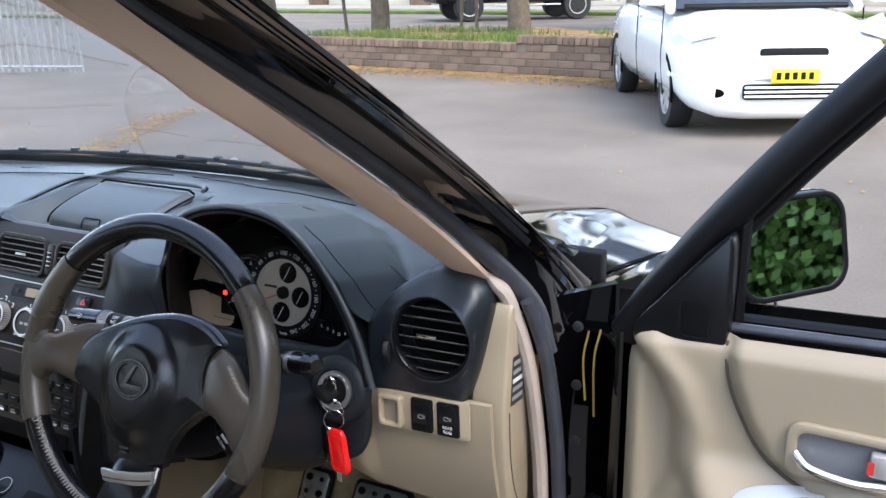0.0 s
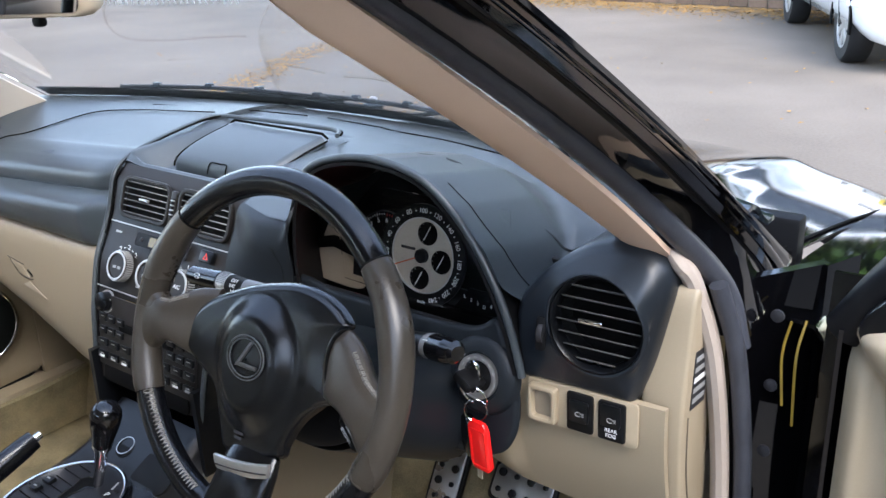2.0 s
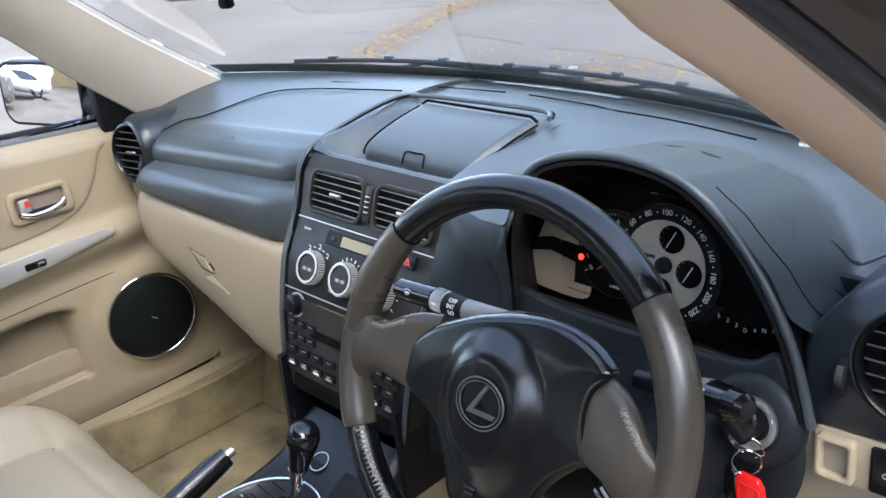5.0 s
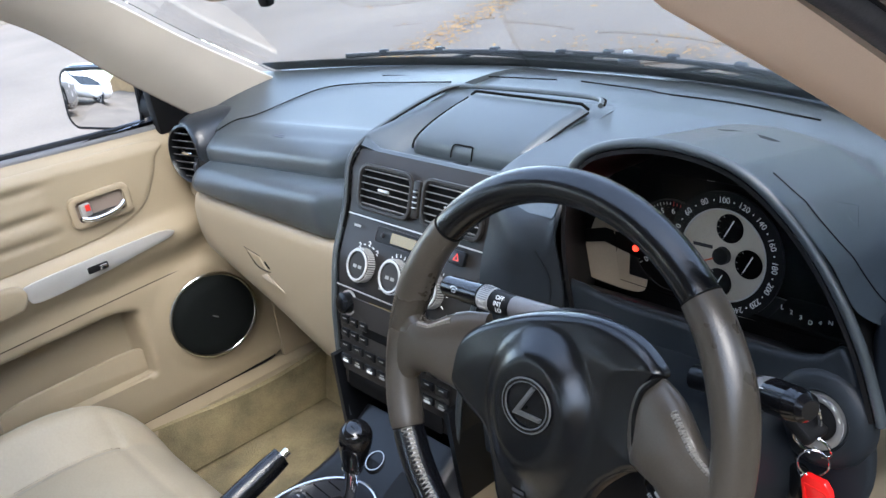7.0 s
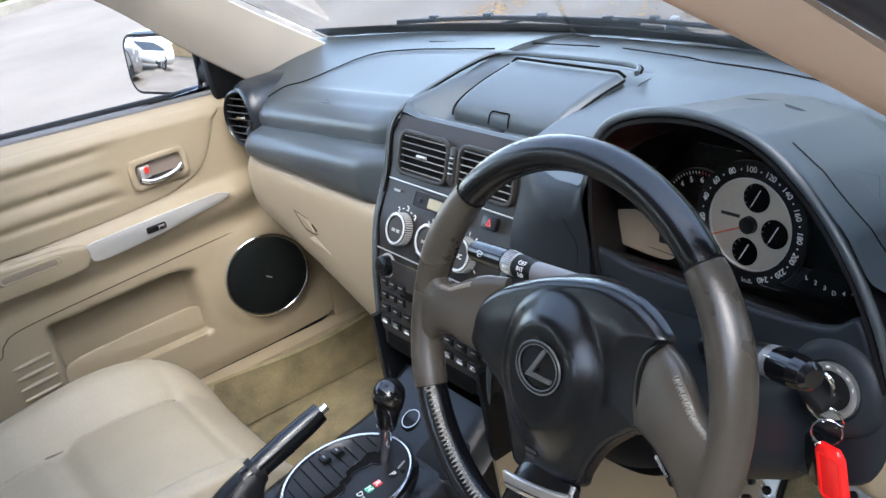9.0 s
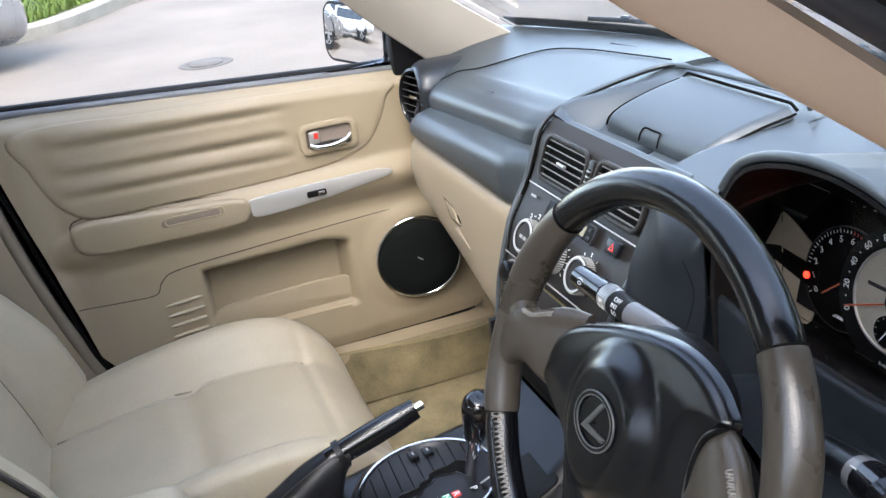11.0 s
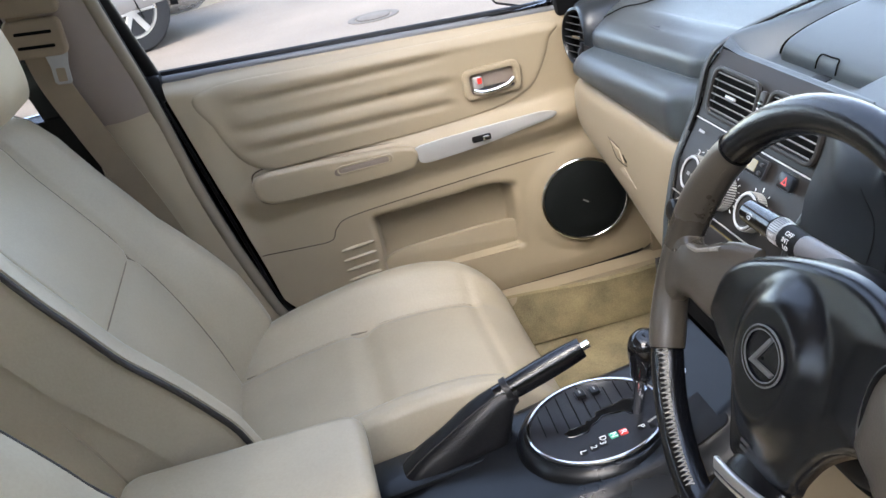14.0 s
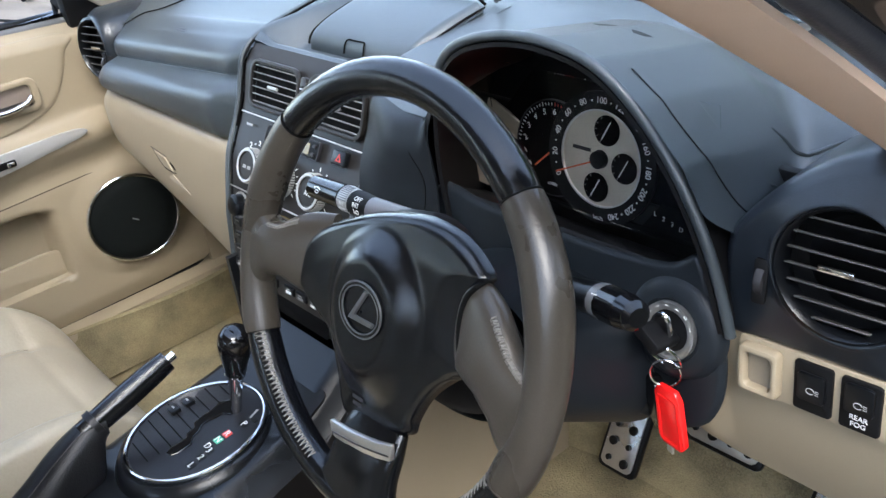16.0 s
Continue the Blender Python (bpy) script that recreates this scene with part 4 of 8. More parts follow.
CLIP = [(-0.0385, 0.004), (-0.018, 0.0015), (0.0, 0.001), (0.018, 0.0015), (0.0385, 0.004), (0.0380, -0.003), (0.0355, -0.0105), (0.018, -0.0130), (0.0, -0.0135), (-0.018, -0.0130), (-0.0355, -0.0105), (-0.0380, -0.003)]
part("spoke_clip", prism(CLIP, 0.005, CM_, 0.0015), STEEL, wheel, "silver trim clip on the lower spoke")
part("clip_groove", tube([CM_ @ Vector((x, -0.0055 - 0.0022 * math.cos(x * 40), 0.0050)) for x in np.linspace(-0.035, 0.035, 9)], 0.0009, 6), SEALRUB, wheel)
for k in range(2):
    part("srs_mark", prism(rrect(0.013 - 0.003 * k, 0.0028, 0.001), 0.0004, WM @ Matrix.Translation((-0.008, -0.082 - 0.005 * k, 0.0030)), 0), SEALRUB, wheel)


def stitches(a0, a1, r=WR - WT * 0.62, zz=WT * 0.80):
    """Cross stitching along the inner side of the rim."""
    n = int(abs(a1 - a0) / 1.55)
    bm = bmesh.new()
    for i in range(n):
        a = a0 + (a1 - a0) * i / n
        for k in (0, 1):
            A, B = on_rim(a + (0.0 if k else 1.15), r - 0.0042, zz - 0.0050), on_rim(a + (1.15 if k else 0.0), r + 0.0042, zz + 0.0012)
            tube([A, (A + B) / 2 + (WM.to_3x3() @ Vector((0, 0, 0.0010))), B], 0.00085, 5, bm=bm)
    return tagged(part("stitching", bm, THREAD, wheel, "grey cross stitching"), kind="stuff")


stitches(141, 252)
stitches(288, 345)
stitches(14, -16)
for rings, lo, hi, i0, i1 in ((RINGS_R, 2, 3, 7, 19), (RINGS_L, 10, 9, 7, 15)):
    bm = bmesh.new()
    for i in range(4 * (i1 - i0)):
        q = i0 + i / 4
        r0, r1, f0 = rings[int(q)], rings[int(q) + 1], q - int(q)
        a, b = r0[lo].lerp(r1[lo], f0), r0[hi].lerp(r1[hi], f0)
        if i % 2:
            a, b = a.lerp(r1[lo], 0.3), b.lerp(r0[hi], 0.3)
        tube([a, (a + b) / 2 + (WM.to_3x3() @ Vector((0, 0.0006, 0.0016))), b], 0.0007, 5, bm=bm)
    tagged(part("stitching", bm, THREAD, wheel, "grey cross stitching"), kind="stuff")

# column, stalks, ignition
col = thing("steering_column", (0.382, 0.16, 0.70), "black steering column shroud with stalks and ignition", "steering column")


CWM = axes((0.382, 0.006, 0.860), (1, 0, 0), (0, math.sin(radians(23)), math.cos(radians(23))))


def shroud(u, v):
    a = 2 * math.pi * u
    ca, sa = math.cos(a), math.sin(a)
    w, h = 0.092 + 0.026 * v, (0.050 + 0.006 * v if sa > 0 else 0.062 + 0.03 * v)
    k = (abs(ca) ** 2.6 + abs(sa) ** 2.6) ** (-1 / 2.6)
    return CWM @ Vector((w * k * ca + 0.006 * v, h * k * sa - 0.012 + 0.006 * v, -0.088 - 0.165 * v))


part("shroud", grid(shroud, 48, 10, wrap=True), SURROUND, col, "black column shroud", sharp=60)
part("shroud_face", loft([[CWM @ Vector((0.088 * k * math.cos(a), (0.048 if math.sin(a) > 0 else 0.062) * k * math.sin(a) - 0.012, -0.088 + z)) for a in (2 * math.pi * i / 40 for i in range(40))] for k, z in ((1.0, 0.0), (0.9, 0.004), (0.5, 0.005))]), BLACK, col)


def stalk(name, pts, radii, mats, label, flat=0.75):
    ob = None
    for i in range(len(pts) - 1):
        b = tube([Vector(pts[i]).lerp(Vector(pts[i + 1]), k / 4) for k in range(5)], [radii[i] + (radii[i + 1] - radii[i]) * k / 4 for k in range(5)], 16, flat=flat)
        bevel(b, 0.0015, 2, 60)
        o = part(name if ob is None else "collar", b, mats[i], col if ob is None else ob, label if ob is None else "")
        ob = ob or o
    return ob


ST = stalk("wiper_stalk", [(0.335, 0.104, 0.896), (0.277, 0.099, 0.8935), (0.254, 0.099, 0.893), (0.252, 0.099, 0.893), (0.237, 0.100, 0.8925), (0.235, 0.100, 0.8925), (0.181, 0.103, 0.888), (0.176, 0.103, 0.8875)], [0.0085, 0.0112, 0.0124, 0.0122, 0.0128, 0.0126, 0.0118, 0.0092], [STALKGREY, BLACK, BLACK, SILVER, BLACK, GLOSSBLACK, GLOSSBLACK], "black wiper stalk with a silver collar and white markings", 0.95)
SX = axes((0.246, 0.0995, 0.8928), (1, -0.02, 0.03), (0, 0.61, 0.79))
for k, (t, x, a) in enumerate((("OFF", 0.021, -14), ("INT", 0.020, 14), ("LO", 0.021, 42), ("INT", -0.001, 28), ("TIME", -0.001, 52))):
    words("stalk_text", t, 0.0062 if k < 3 else 0.0048, SX @ Matrix.Translation((x, 0, 0)) @ Matrix.Rotation(radians(a), 4, "X") @ Matrix.Translation((0, 0, 0.0124 if k < 3 else 0.0132)), WHITEPRINT, ST)
for k in range(9):
    part("collar_rib", rbox((0.013, 0.0008, 0.0008), SX @ Matrix.Translation((-0.0015, 0, 0)) @ Matrix.Rotation(radians(-60 + 9 * k), 4, "X") @ Matrix.Translation((0, 0, 0.0129)), 0), STALKGREY, ST)
WK = SX @ Matrix.Translation((-0.042, 0, 0)) @ Matrix.Rotation(radians(14), 4, "X") @ Matrix.Translation((0, 0, 0.0124))
part("wiper_icon", tube([WK @ Vector((0.0050 * math.cos(q), 0.0030 * math.sin(q), 0)) for q in np.linspace(0.3, 2.84, 10)], 0.0004, 5), WHITEPRINT, ST)
part("wiper_icon", tube([WK @ Vector((0.0028 * math.cos(q), 0.0014 * math.sin(q) - 0.0014, 0)) for q in np.linspace(0, 6.0, 10)], 0.0004, 5), WHITEPRINT, ST)
SR = stalk("light_stalk", [(0.455, 0.120, 0.872), (0.500, 0.119, 0.879), (0.516, 0.117, 0.882), (0.526, 0.115, 0.884), (0.547, 0.108, 0.889), (0.557, 0.105, 0.891), (0.562, 0.103, 0.892)], [0.0105, 0.0125, 0.0132, 0.0142, 0.0138, 0.0118, 0.0075], [DASHLOW, DASHLOW, STALKGREY, GLOSSBLACK, GLOSSBLACK, GLOSSBLACK], "gloss black light stalk with a twist end", 0.95)
for k in range(4):
    part("stalk_mark", rbox((0.006, 0.0008, 0.0008), axes((0.521, 0.106 + 0.002 * k, 0.894 - 0.003 * k), (1, -0.2, 0.2), (0, 0.6, 0.8)), 0), WHITEPRINT, SR)
CR_ = stalk("cruise_stalk", [(0.425, 0.085, 0.828), (0.450, 0.066, 0.818), (0.464, 0.054, 0.812), (0.489, 0.043, 0.800), (0.494, 0.041, 0.798)], [0.0060, 0.0065, 0.0110, 0.0125, 0.0085], [DASHLOW, DASHLOW, BLACK, BLACK], "black cruise control stalk with white markings", 0.7)
CP = axes((0.477, 0.0475, 0.806), (1, -0.42, -0.45), (0.25, 0.55, 0.80)) @ Matrix.Translation((0, 0, 0.0098))
words("stalk_text", "RES/ACC", 0.0042, CP @ Matrix.Translation((0, 0.0062, 0)), WHITEPRINT, CR_)
part("stalk_mark", rbox((0.015, 0.0028, 0.0004), CP, 0), WHITEPRINT, CR_)
words("stalk_text", "SET/COAST", 0.0040, CP @ Matrix.Translation((0, -0.0062, 0)), WHITEPRINT, CR_)
IM = axes((0.518, 0.204, 0.811), (1, 0, 0.05), (0, 0.2, 1))
part("ignition_boss", lathe([(0.046, -0.006), (0.043, 0.002), (0.037, 0.006), (0.032, 0.0075), (0.0275, 0.0085), (0.026, 0.006), (0.001, 0.006)], IM, 40), SURROUND, col, "black ignition boss")
part("ignition_ring", ring(circle(0.024, 36), circle(0.0175, 36), 0.010, IM, bev=0.001), STEEL, col, "grey ignition ring with worn markings")
part("ignition_rim", ring(circle(0.0245, 36), circle(0.0232, 36), 0.0112, IM), STEEL, col)
part("ignition_core", lathe([(0.0185, 0.004), (0.018, 0.008), (0.012, 0.009), (0.001, 0.009)], IM, 28), BLACK, col)
for k in range(9):
    a = radians(20 + k * 26)
    part("ignition_mark", rbox((0.0035, 0.0012, 0.0004), IM @ Matrix.Translation((0.0212 * math.cos(a), 0.0212 * math.sin(a), 0.0103)) @ Matrix.Rotation(a + 1.57, 4, "Z"), 0), WHITEPRINT, col)

# key bunch
keys = thing("key_bunch", (0.51, 0.19, 0.70), "car key in the ignition with a red plastic tag", "keys")
KSHIFT = Vector((0.013, -0.008, 0.009))
KM = Matrix.Translation(-KSHIFT) @ IM @ Matrix.Rotation(radians(-35), 4, "Z")
part("key_head", prism(rrect(0.026, 0.011, 0.004), 0.030, KM @ Matrix.Translation((0, 0, 0.009)), 0.003), BLACK, keys, "black key head")
part("split_ring", tube([Vector((0.508, 0.192, 0.788)) + Vector((0.016 * math.cos(a), -0.008 * math.sin(a), 0.016 * math.sin(a))) for a in (2 * math.pi * i / 30 for i in range(30))], 0.0012, 8, closed=True), CHROME, keys)
part("clip_loop", tube([Vector((0.503, 0.196, 0.806)) + Vector((0.008 * math.cos(a) + 0.006 * math.sin(a), -0.004 * math.sin(a), 0.020 * math.sin(a) - 0.004 * math.cos(a))) for a in (2 * math.pi * i / 28 for i in range(28))], 0.0022, 8, closed=True), CHROME, keys)
part("tag_ring", tube([Vector((0.508, 0.194, 0.768)) + Vector((0.011 * math.cos(a), 0.006 * math.cos(a), 0.013 * math.sin(a))) for a in (2 * math.pi * i / 26 for i in range(26))], 0.001, 8, closed=True), CHROME, keys)
TAG = [(-0.010, 0.030), (0.010, 0.030), (0.015, 0.022), (0.016, -0.022), (0.011, -0.029), (-0.011, -0.029), (-0.016, -0.022), (-0.015, 0.022)]
TM = axes((0.516, 0.194, 0.728), (0.96, -0.22, 0.10), (-0.10, 0.0, 1.0))
part("tag", prism(TAG, 0.006, TM, 0.0015), REDTAG, keys, "bright red plastic key tag")
part("tag_window", ring(rrect(0.025, 0.046, 0.003), rrect(0.021, 0.042, 0.002), 0.0008, TM @ Matrix.Translation((0, -0.002, 0.006))), REDTAG, keys)
part("remote_fob", prism([(-0.010, 0.022), (0.006, 0.024), (0.012, 0.008), (0.010, -0.018), (-0.002, -0.024), (-0.012, -0.012)], 0.011, axes((0.497, 0.206, 0.728), (0.85, -0.4, 0.1), (-0.1, 0, 1)), 0.003, smooth=24), GLOSSBLACK, keys, "black remote fob")
part("spare_key", prism([(-0.003, 0.03), (0.003, 0.03), (0.0045, -0.035), (0.0, -0.045), (-0.004, -0.036)], 0.0022, axes((0.489, 0.208, 0.738), (0.9, -0.3, 0.3), (-0.3, 0, 1)), 0.0004), BLACK, keys)
part("brass_key", prism([(-0.004, 0.02), (0.004, 0.02), (0.004, -0.035), (-0.004, -0.035)], 0.002, axes((0.506, 0.204, 0.712), (0.9, -0.3, 0), (0, 0, 1)), 0.0004), DIALFACE, keys)

keys.location = keys.location + KSHIFT

# ---- instrument cluster ----
clus = thing("instrument_cluster", (0.375, 0.30, 0.82), "instrument cluster with pale chronograph speedometer", "instrument cluster")
CM = axes((0.365, 0.304, 0.884), (1, 0, 0), (0, 0.16, 1))


def cpt(x, y, z=0.0):
    return CM @ Matrix.Translation((x, y, z))


part("backplate", prism([(-0.200, -0.060), (0.150, -0.055), (0.165, -0.02), (0.12, 0.07), (0.05, 0.115), (-0.05, 0.115), (-0.105, 0.06)], 0.004, CM @ Matrix.Translation((0, 0, -0.008)), 0.001), VOID, clus)
part("lower_fascia", prism([(-0.115, -0.048), (0.145, -0.056), (0.155, -0.036), (0.06, -0.030), (-0.03, -0.032), (-0.115, -0.024)], 0.004, cpt(0, 0, -0.004), 0.001), BLACK, clus, "black lower dial fascia")
part("speedo_ring", ring(circle(0.064, 56), circle(0.046, 56), 0.004, cpt(0, 0)), BLACK, clus, "black numbered speedometer ring")
part("speedo_face", prism(circle(0.046, 56), 0.003, cpt(0, 0), 0), DIALFACE, clus, "champagne dial face")
part("speedo_bezel", ring(circle(0.0472, 56), circle(0.0458, 56), 0.0048, cpt(0, 0)), STEEL, clus)
for k, (x, y) in enumerate(((0.006, 0.0285), (0.0285, -0.003), (-0.003, -0.0285))):
    part("sub_dial", prism(circle(0.0145, 36), 0.0016, cpt(x, y, 0.003), 0.0004), VOID, clus, "small black gauge")
    part("sub_needle", rbox((0.020, 0.0009, 0.0005), cpt(x, y, 0.0052) @ Matrix.Rotation(radians(62), 4, "Z"), 0), WHITEPRINT, clus)
    for j in range(5):
        a = radians(120 + 30 * j)
        part("gauge_mark", rbox((0.0022, 0.0006, 0.0003), cpt(x + 0.0125 * math.cos(a), y + 0.0125 * math.sin(a), 0.0048) @ Matrix.Rotation(a, 4, "Z"), 0), GREYPRINT, clus)
part("needle_cap", lathe([(0.009, 0.003), (0.0085, 0.009), (0.006, 0.0105), (0.0005, 0.0105)], CM, 24), BLACK, clus)
part("speedo_needle", rbox((0.046, 0.0016, 0.001), cpt(-0.028, -0.0125, 0.009) @ Matrix.Rotation(radians(24), 4, "Z"), 0.0003), ORANGE, clus, "orange speedometer needle")
for k, t in enumerate(("0", "20", "40", "60", "80", "100", "120", "140", "160", "180", "200", "220", "240")):
    a = radians(207 - k * 23)
    words("numeral", t, 0.0085, cpt(0.0555 * math.cos(a), 0.0555 * math.sin(a), 0.0043) @ Matrix.Rotation(a - math.pi / 2, 4, "Z"), WHITEPRINT, clus)
    if k < 12:
        b = a - radians(11.5)
        part("speed_dot", prism(circle(0.0009, 8), 0.0003, cpt(0.0555 * math.cos(b), 0.0555 * math.sin(b), 0.0042), 0), WHITEPRINT, clus)
words("unit_text", "km/h", 0.006, cpt(0.002, -0.058, 0.0043), WHITEPRINT, clus)
part("maker_mark", rbox((0.022, 0.0035, 0.0003), cpt(-0.023, 0.006, 0.0033), 0), SEALRUB, clus)
TA = (-0.062, -0.004)
part("tacho_face", prism(circle(0.048, 48), 0.003, cpt(TA[0], TA[1], -0.0026), 0), VOID, clus, "black rev counter")
part("tacho_rim", ring(circle(0.049, 48), circle(0.0478, 48), 0.0035, cpt(TA[0], TA[1], -0.0026)), SEALRUB, clus)
for k in range(9):
    a = radians(215 - k * 21)
    words("numeral", str(k), 0.0085, cpt(TA[0] + 0.037 * math.cos(a), TA[1] + 0.037 * math.sin(a), 0.0008) @ Matrix.Rotation((a - math.pi / 2) * 0.4, 4, "Z"), WHITEPRINT, clus)
    for j in range(4):
        b = a - radians(21 / 4 * j)
        part("tacho_mark", rbox((0.004 if j == 0 else 0.0025, 0.0007, 0.0003), cpt(TA[0] + 0.0445 * math.cos(b), TA[1] + 0.0445 * math.sin(b), 0.0008) @ Matrix.Rotation(b, 4, "Z"), 0), WHITEPRINT if k < 6 else REDPRINT, clus)
part("tacho_needle", rbox((0.036, 0.0014, 0.0008), cpt(TA[0] - 0.008, TA[1] - 0.009, 0.0022) @ Matrix.Rotation(radians(42), 4, "Z"), 0), ORANGE, clus)
words("unit_text", "x1000r/min", 0.0045, cpt(TA[0] + 0.006, TA[1] - 0.036, 0.0008), WHITEPRINT, clus)
# opaque tan plate and dark bar imitate a reflection in the lens
LW = part("painted_reflection", prism([(-0.183, -0.060), (-0.150, -0.066), (-0.098, -0.064), (-0.094, -0.030), (-0.098, 0.004), (-0.150, 0.030), (-0.160, 0.018), (-0.180, -0.034)], 0.003, cpt(0, 0, -0.004), 0.001, smooth=48), LENSREFL, clus, "taupe lens reflection painted on a plate beside the rev counter")
part("reflection_bar", prism([(-0.185, -0.026), (-0.150, -0.018), (-0.094, -0.028), (-0.092, -0.006), (-0.150, -0.002), (-0.180, -0.010)], 0.002, cpt(0, 0, -0.001), 0.0006), VOID, LW)
part("warning_lamp", prism(circle(0.0034, 14), 0.0015, cpt(-0.106, -0.016, 0.001), 0), REDLAMP, clus, "lit red warning lamp")
part("gear_window", prism([(0.052, -0.052), (0.135, -0.052), (0.128, -0.025), (0.072, -0.025)], 0.002, cpt(0, 0, 0.001), 0.001), VOID, clus)
for k, t in enumerate("L23D4NRP"):
    words("gear_letter", t, 0.006, cpt(0.066 + 0.0095 * k, -0.044 + 0.0025 * abs(k - 3), 0.0033), WHITEPRINT if t != "P" else GREYPRINT, clus)
cg = part("cluster_lens", thick(grid(lambda u, v: cpt(-0.115 + 0.26 * u, -0.050 + 0.135 * v, 0.014 + 0.030 * v + 0.006 * math.sin(math.pi * u)) @ Vector((0, 0, 0)), 12, 8), 0.0015), LENS, clus, "clear curved lens")
cg.visible_shadow = False


# ---- vents ----
def round_vent(c, r, yaw, label, tabx=0.0, slats=7, ups=5):
    m = axes(c, (math.cos(yaw), math.sin(yaw), 0), (0, 0.08, 1))
    v = thing("air_vent", c, label, "air vent", "round dash vents")
    part("collar", lathe([(r + 0.004, -0.02), (r + 0.006, 0.004), (r + 0.002, 0.006), (r - 0.001, 0.002), (r - 0.0015, -0.02)], m, 44), DASHLOW, v, "black vent collar")
    part("cavity", lathe([(r, -0.05), (r - 0.0005, -0.012), (0.001, -0.045), (0.001, -0.05)], m, 36), VOID, v)
    for k in range(slats):
        y = -r * 0.80 + 1.6 * r * k / (slats - 1) - 0.004
        w = math.sqrt(max(0, r * r - y * y)) * 0.93
        part("slat", rbox((2 * w, 0.0015, 0.012), m @ Matrix.Translation((0, y, -0.003)) @ Matrix.Rotation(radians(-24), 4, "X"), 0.0006, 1), RSLAT, v)
    for k in range(ups):
        x = -r * 0.62 + 1.24 * r * k / (ups - 1)
        h = math.sqrt(max(0, r * r - x * x))
        part("upright", rbox((0.0014, h * 1.9, 0.01), m @ Matrix.Translation((x, 0, -0.026)), 0.0004, 1), BLACK, v)
    part("tab", rbox((0.026, 0.0045, 0.004), m @ Matrix.Translation((tabx, 0.002, 0.005)), 0.0012), CHROME, v, "chrome vent tab")
    return v


round_vent(VR + Vector((0, 0.004, 0)), 0.0475, radians(4), "round black dash vent with a chrome tab", -0.006)
round_vent(VL + Vector((0, -0.012, 0)), 0.047, radians(12), "round black dash vent with a chrome tab")
for x, z, s in ((0.582, 0.871, 1), (-0.577, 0.862, -1)):
    w = thing("vent_thumbwheel", (x, 0.23, z), "ribbed black vent thumbwheel", "thumbwheel", "vent thumbwheels")
    m = axes((x, 0.2195 if s > 0 else 0.208, z), (1, 0.1, 0), (0, 0.15, 1))
    part("slot", prism(rrect(0.011, 0.036, 0.003), 0.003, m, 0.0008), BLACK, w)
    part("wheel", lathe([(0.012, -0.003), (0.0125, 0), (0.012, 0.003)], m @ Matrix.Translation((0, 0, -0.004)) @ Matrix.Rotation(radians(90), 4, "Y"), 20), SEALRUB, w)


def stack_m(x, z, lift=0.0):
    """A frame on the stack's face at that width and height."""
    d = 0.01
    up = Vector((0, stack_y(z + d) - stack_y(z - d), 2 * d))
    m = axes((x, stack_y(z), z), (1, 0, 0), up)
    return m @ Matrix.Translation((0, 0, 0.004 + lift))


def square_vent(x, z, label):
    v = thing("air_vent", (x, stack_y(z), z - 0.03), label, "air vent", "centre vents")
    m = stack_m(x, z)
    part("frame", ring(rrect(0.108, 0.060, 0.016), rrect(0.098, 0.050, 0.012), 0.005, m, bev=0.0012), STACK, v, "graphite vent frame")
    part("cavity", prism(rrect(0.098, 0.054, 0.012), 0.001, m @ Matrix.Translation((0, 0, -0.0036)), 0), VOID, v)
    part("inner_lip", ring(rrect(0.099, 0.051, 0.012), rrect(0.0945, 0.0465, 0.010), 0.004, m @ Matrix.Translation((0, 0, -0.001))), BLACK, v)
    for k in range(6):
        y = -0.0215 + 0.0086 * k
        part("slat", rbox((0.095 if 0 < k < 5 else 0.088, 0.0015, 0.0035), m @ Matrix.Translation((0, y, 0.0022)) @ Matrix.Rotation(radians(-10), 4, "X"), 0.0007, 1), SLAT, v)
    part("tab", rbox((0.020, 0.004, 0.004), m @ Matrix.Translation((0.002, 0, 0.006)), 0.0012), STEEL, v, "steel vent tab")


square_vent(-0.056, 0.908, "rectangular slatted centre air vent")
square_vent(0.070, 0.908, "rectangular slatted centre air vent")
vw = thing("vent_thumbwheel", (0, stack_y(0.906), 0.89), "ribbed centre vent thumbwheel", "thumbwheel", "vent thumbwheels")
part("slot", prism(rrect(0.012, 0.046, 0.004), 0.005, stack_m(0.007, 0.908), 0.001), STACK, vw)
part("wheel", rbox((0.006, 0.026, 0.008), stack_m(0.007, 0.908, 0.003), 0.002), BLACK, vw)
for k in range(4):
    part("wheel_rib", rbox((0.0065, 0.0018, 0.0085), stack_m(0.007, 0.908 + (k - 1.5) * 0.006, 0.003), 0.0005), STEEL, vw)


# ---- climate panel and radio ----
def strip_line(z, x0, x1, material, parent, h=0.0016):
    part("trim_line", rbox((x1 - x0, h, 0.0014), stack_m((x0 + x1) / 2, z), 0.0003), material, parent)


clim = thing("climate_panel", (0, stack_y(0.80), 0.79), "climate control panel with three silver-ringed dials", "control panel")
strip_line(0.872, -0.126, 0.128, SILVER, clim)
strip_line(0.788, -0.122, 0.122, SILVER, clim)
part("clock_bezel", prism(rrect(0.110, 0.020, 0.003), 0.003, stack_m(-0.002, 0.858), 0.001), BLACK, clim)
part("clock_display", prism(rrect(0.062, 0.013, 0.001), 0.0005, stack_m(0.004, 0.858, 0.003), 0), LCD, clim, "unlit amber clock display")
part("clock_frame", ring(rrect(0.112, 0.022, 0.003), rrect(0.109, 0.019, 0.003), 0.0035, stack_m(-0.002, 0.858)), SEALRUB, clim)
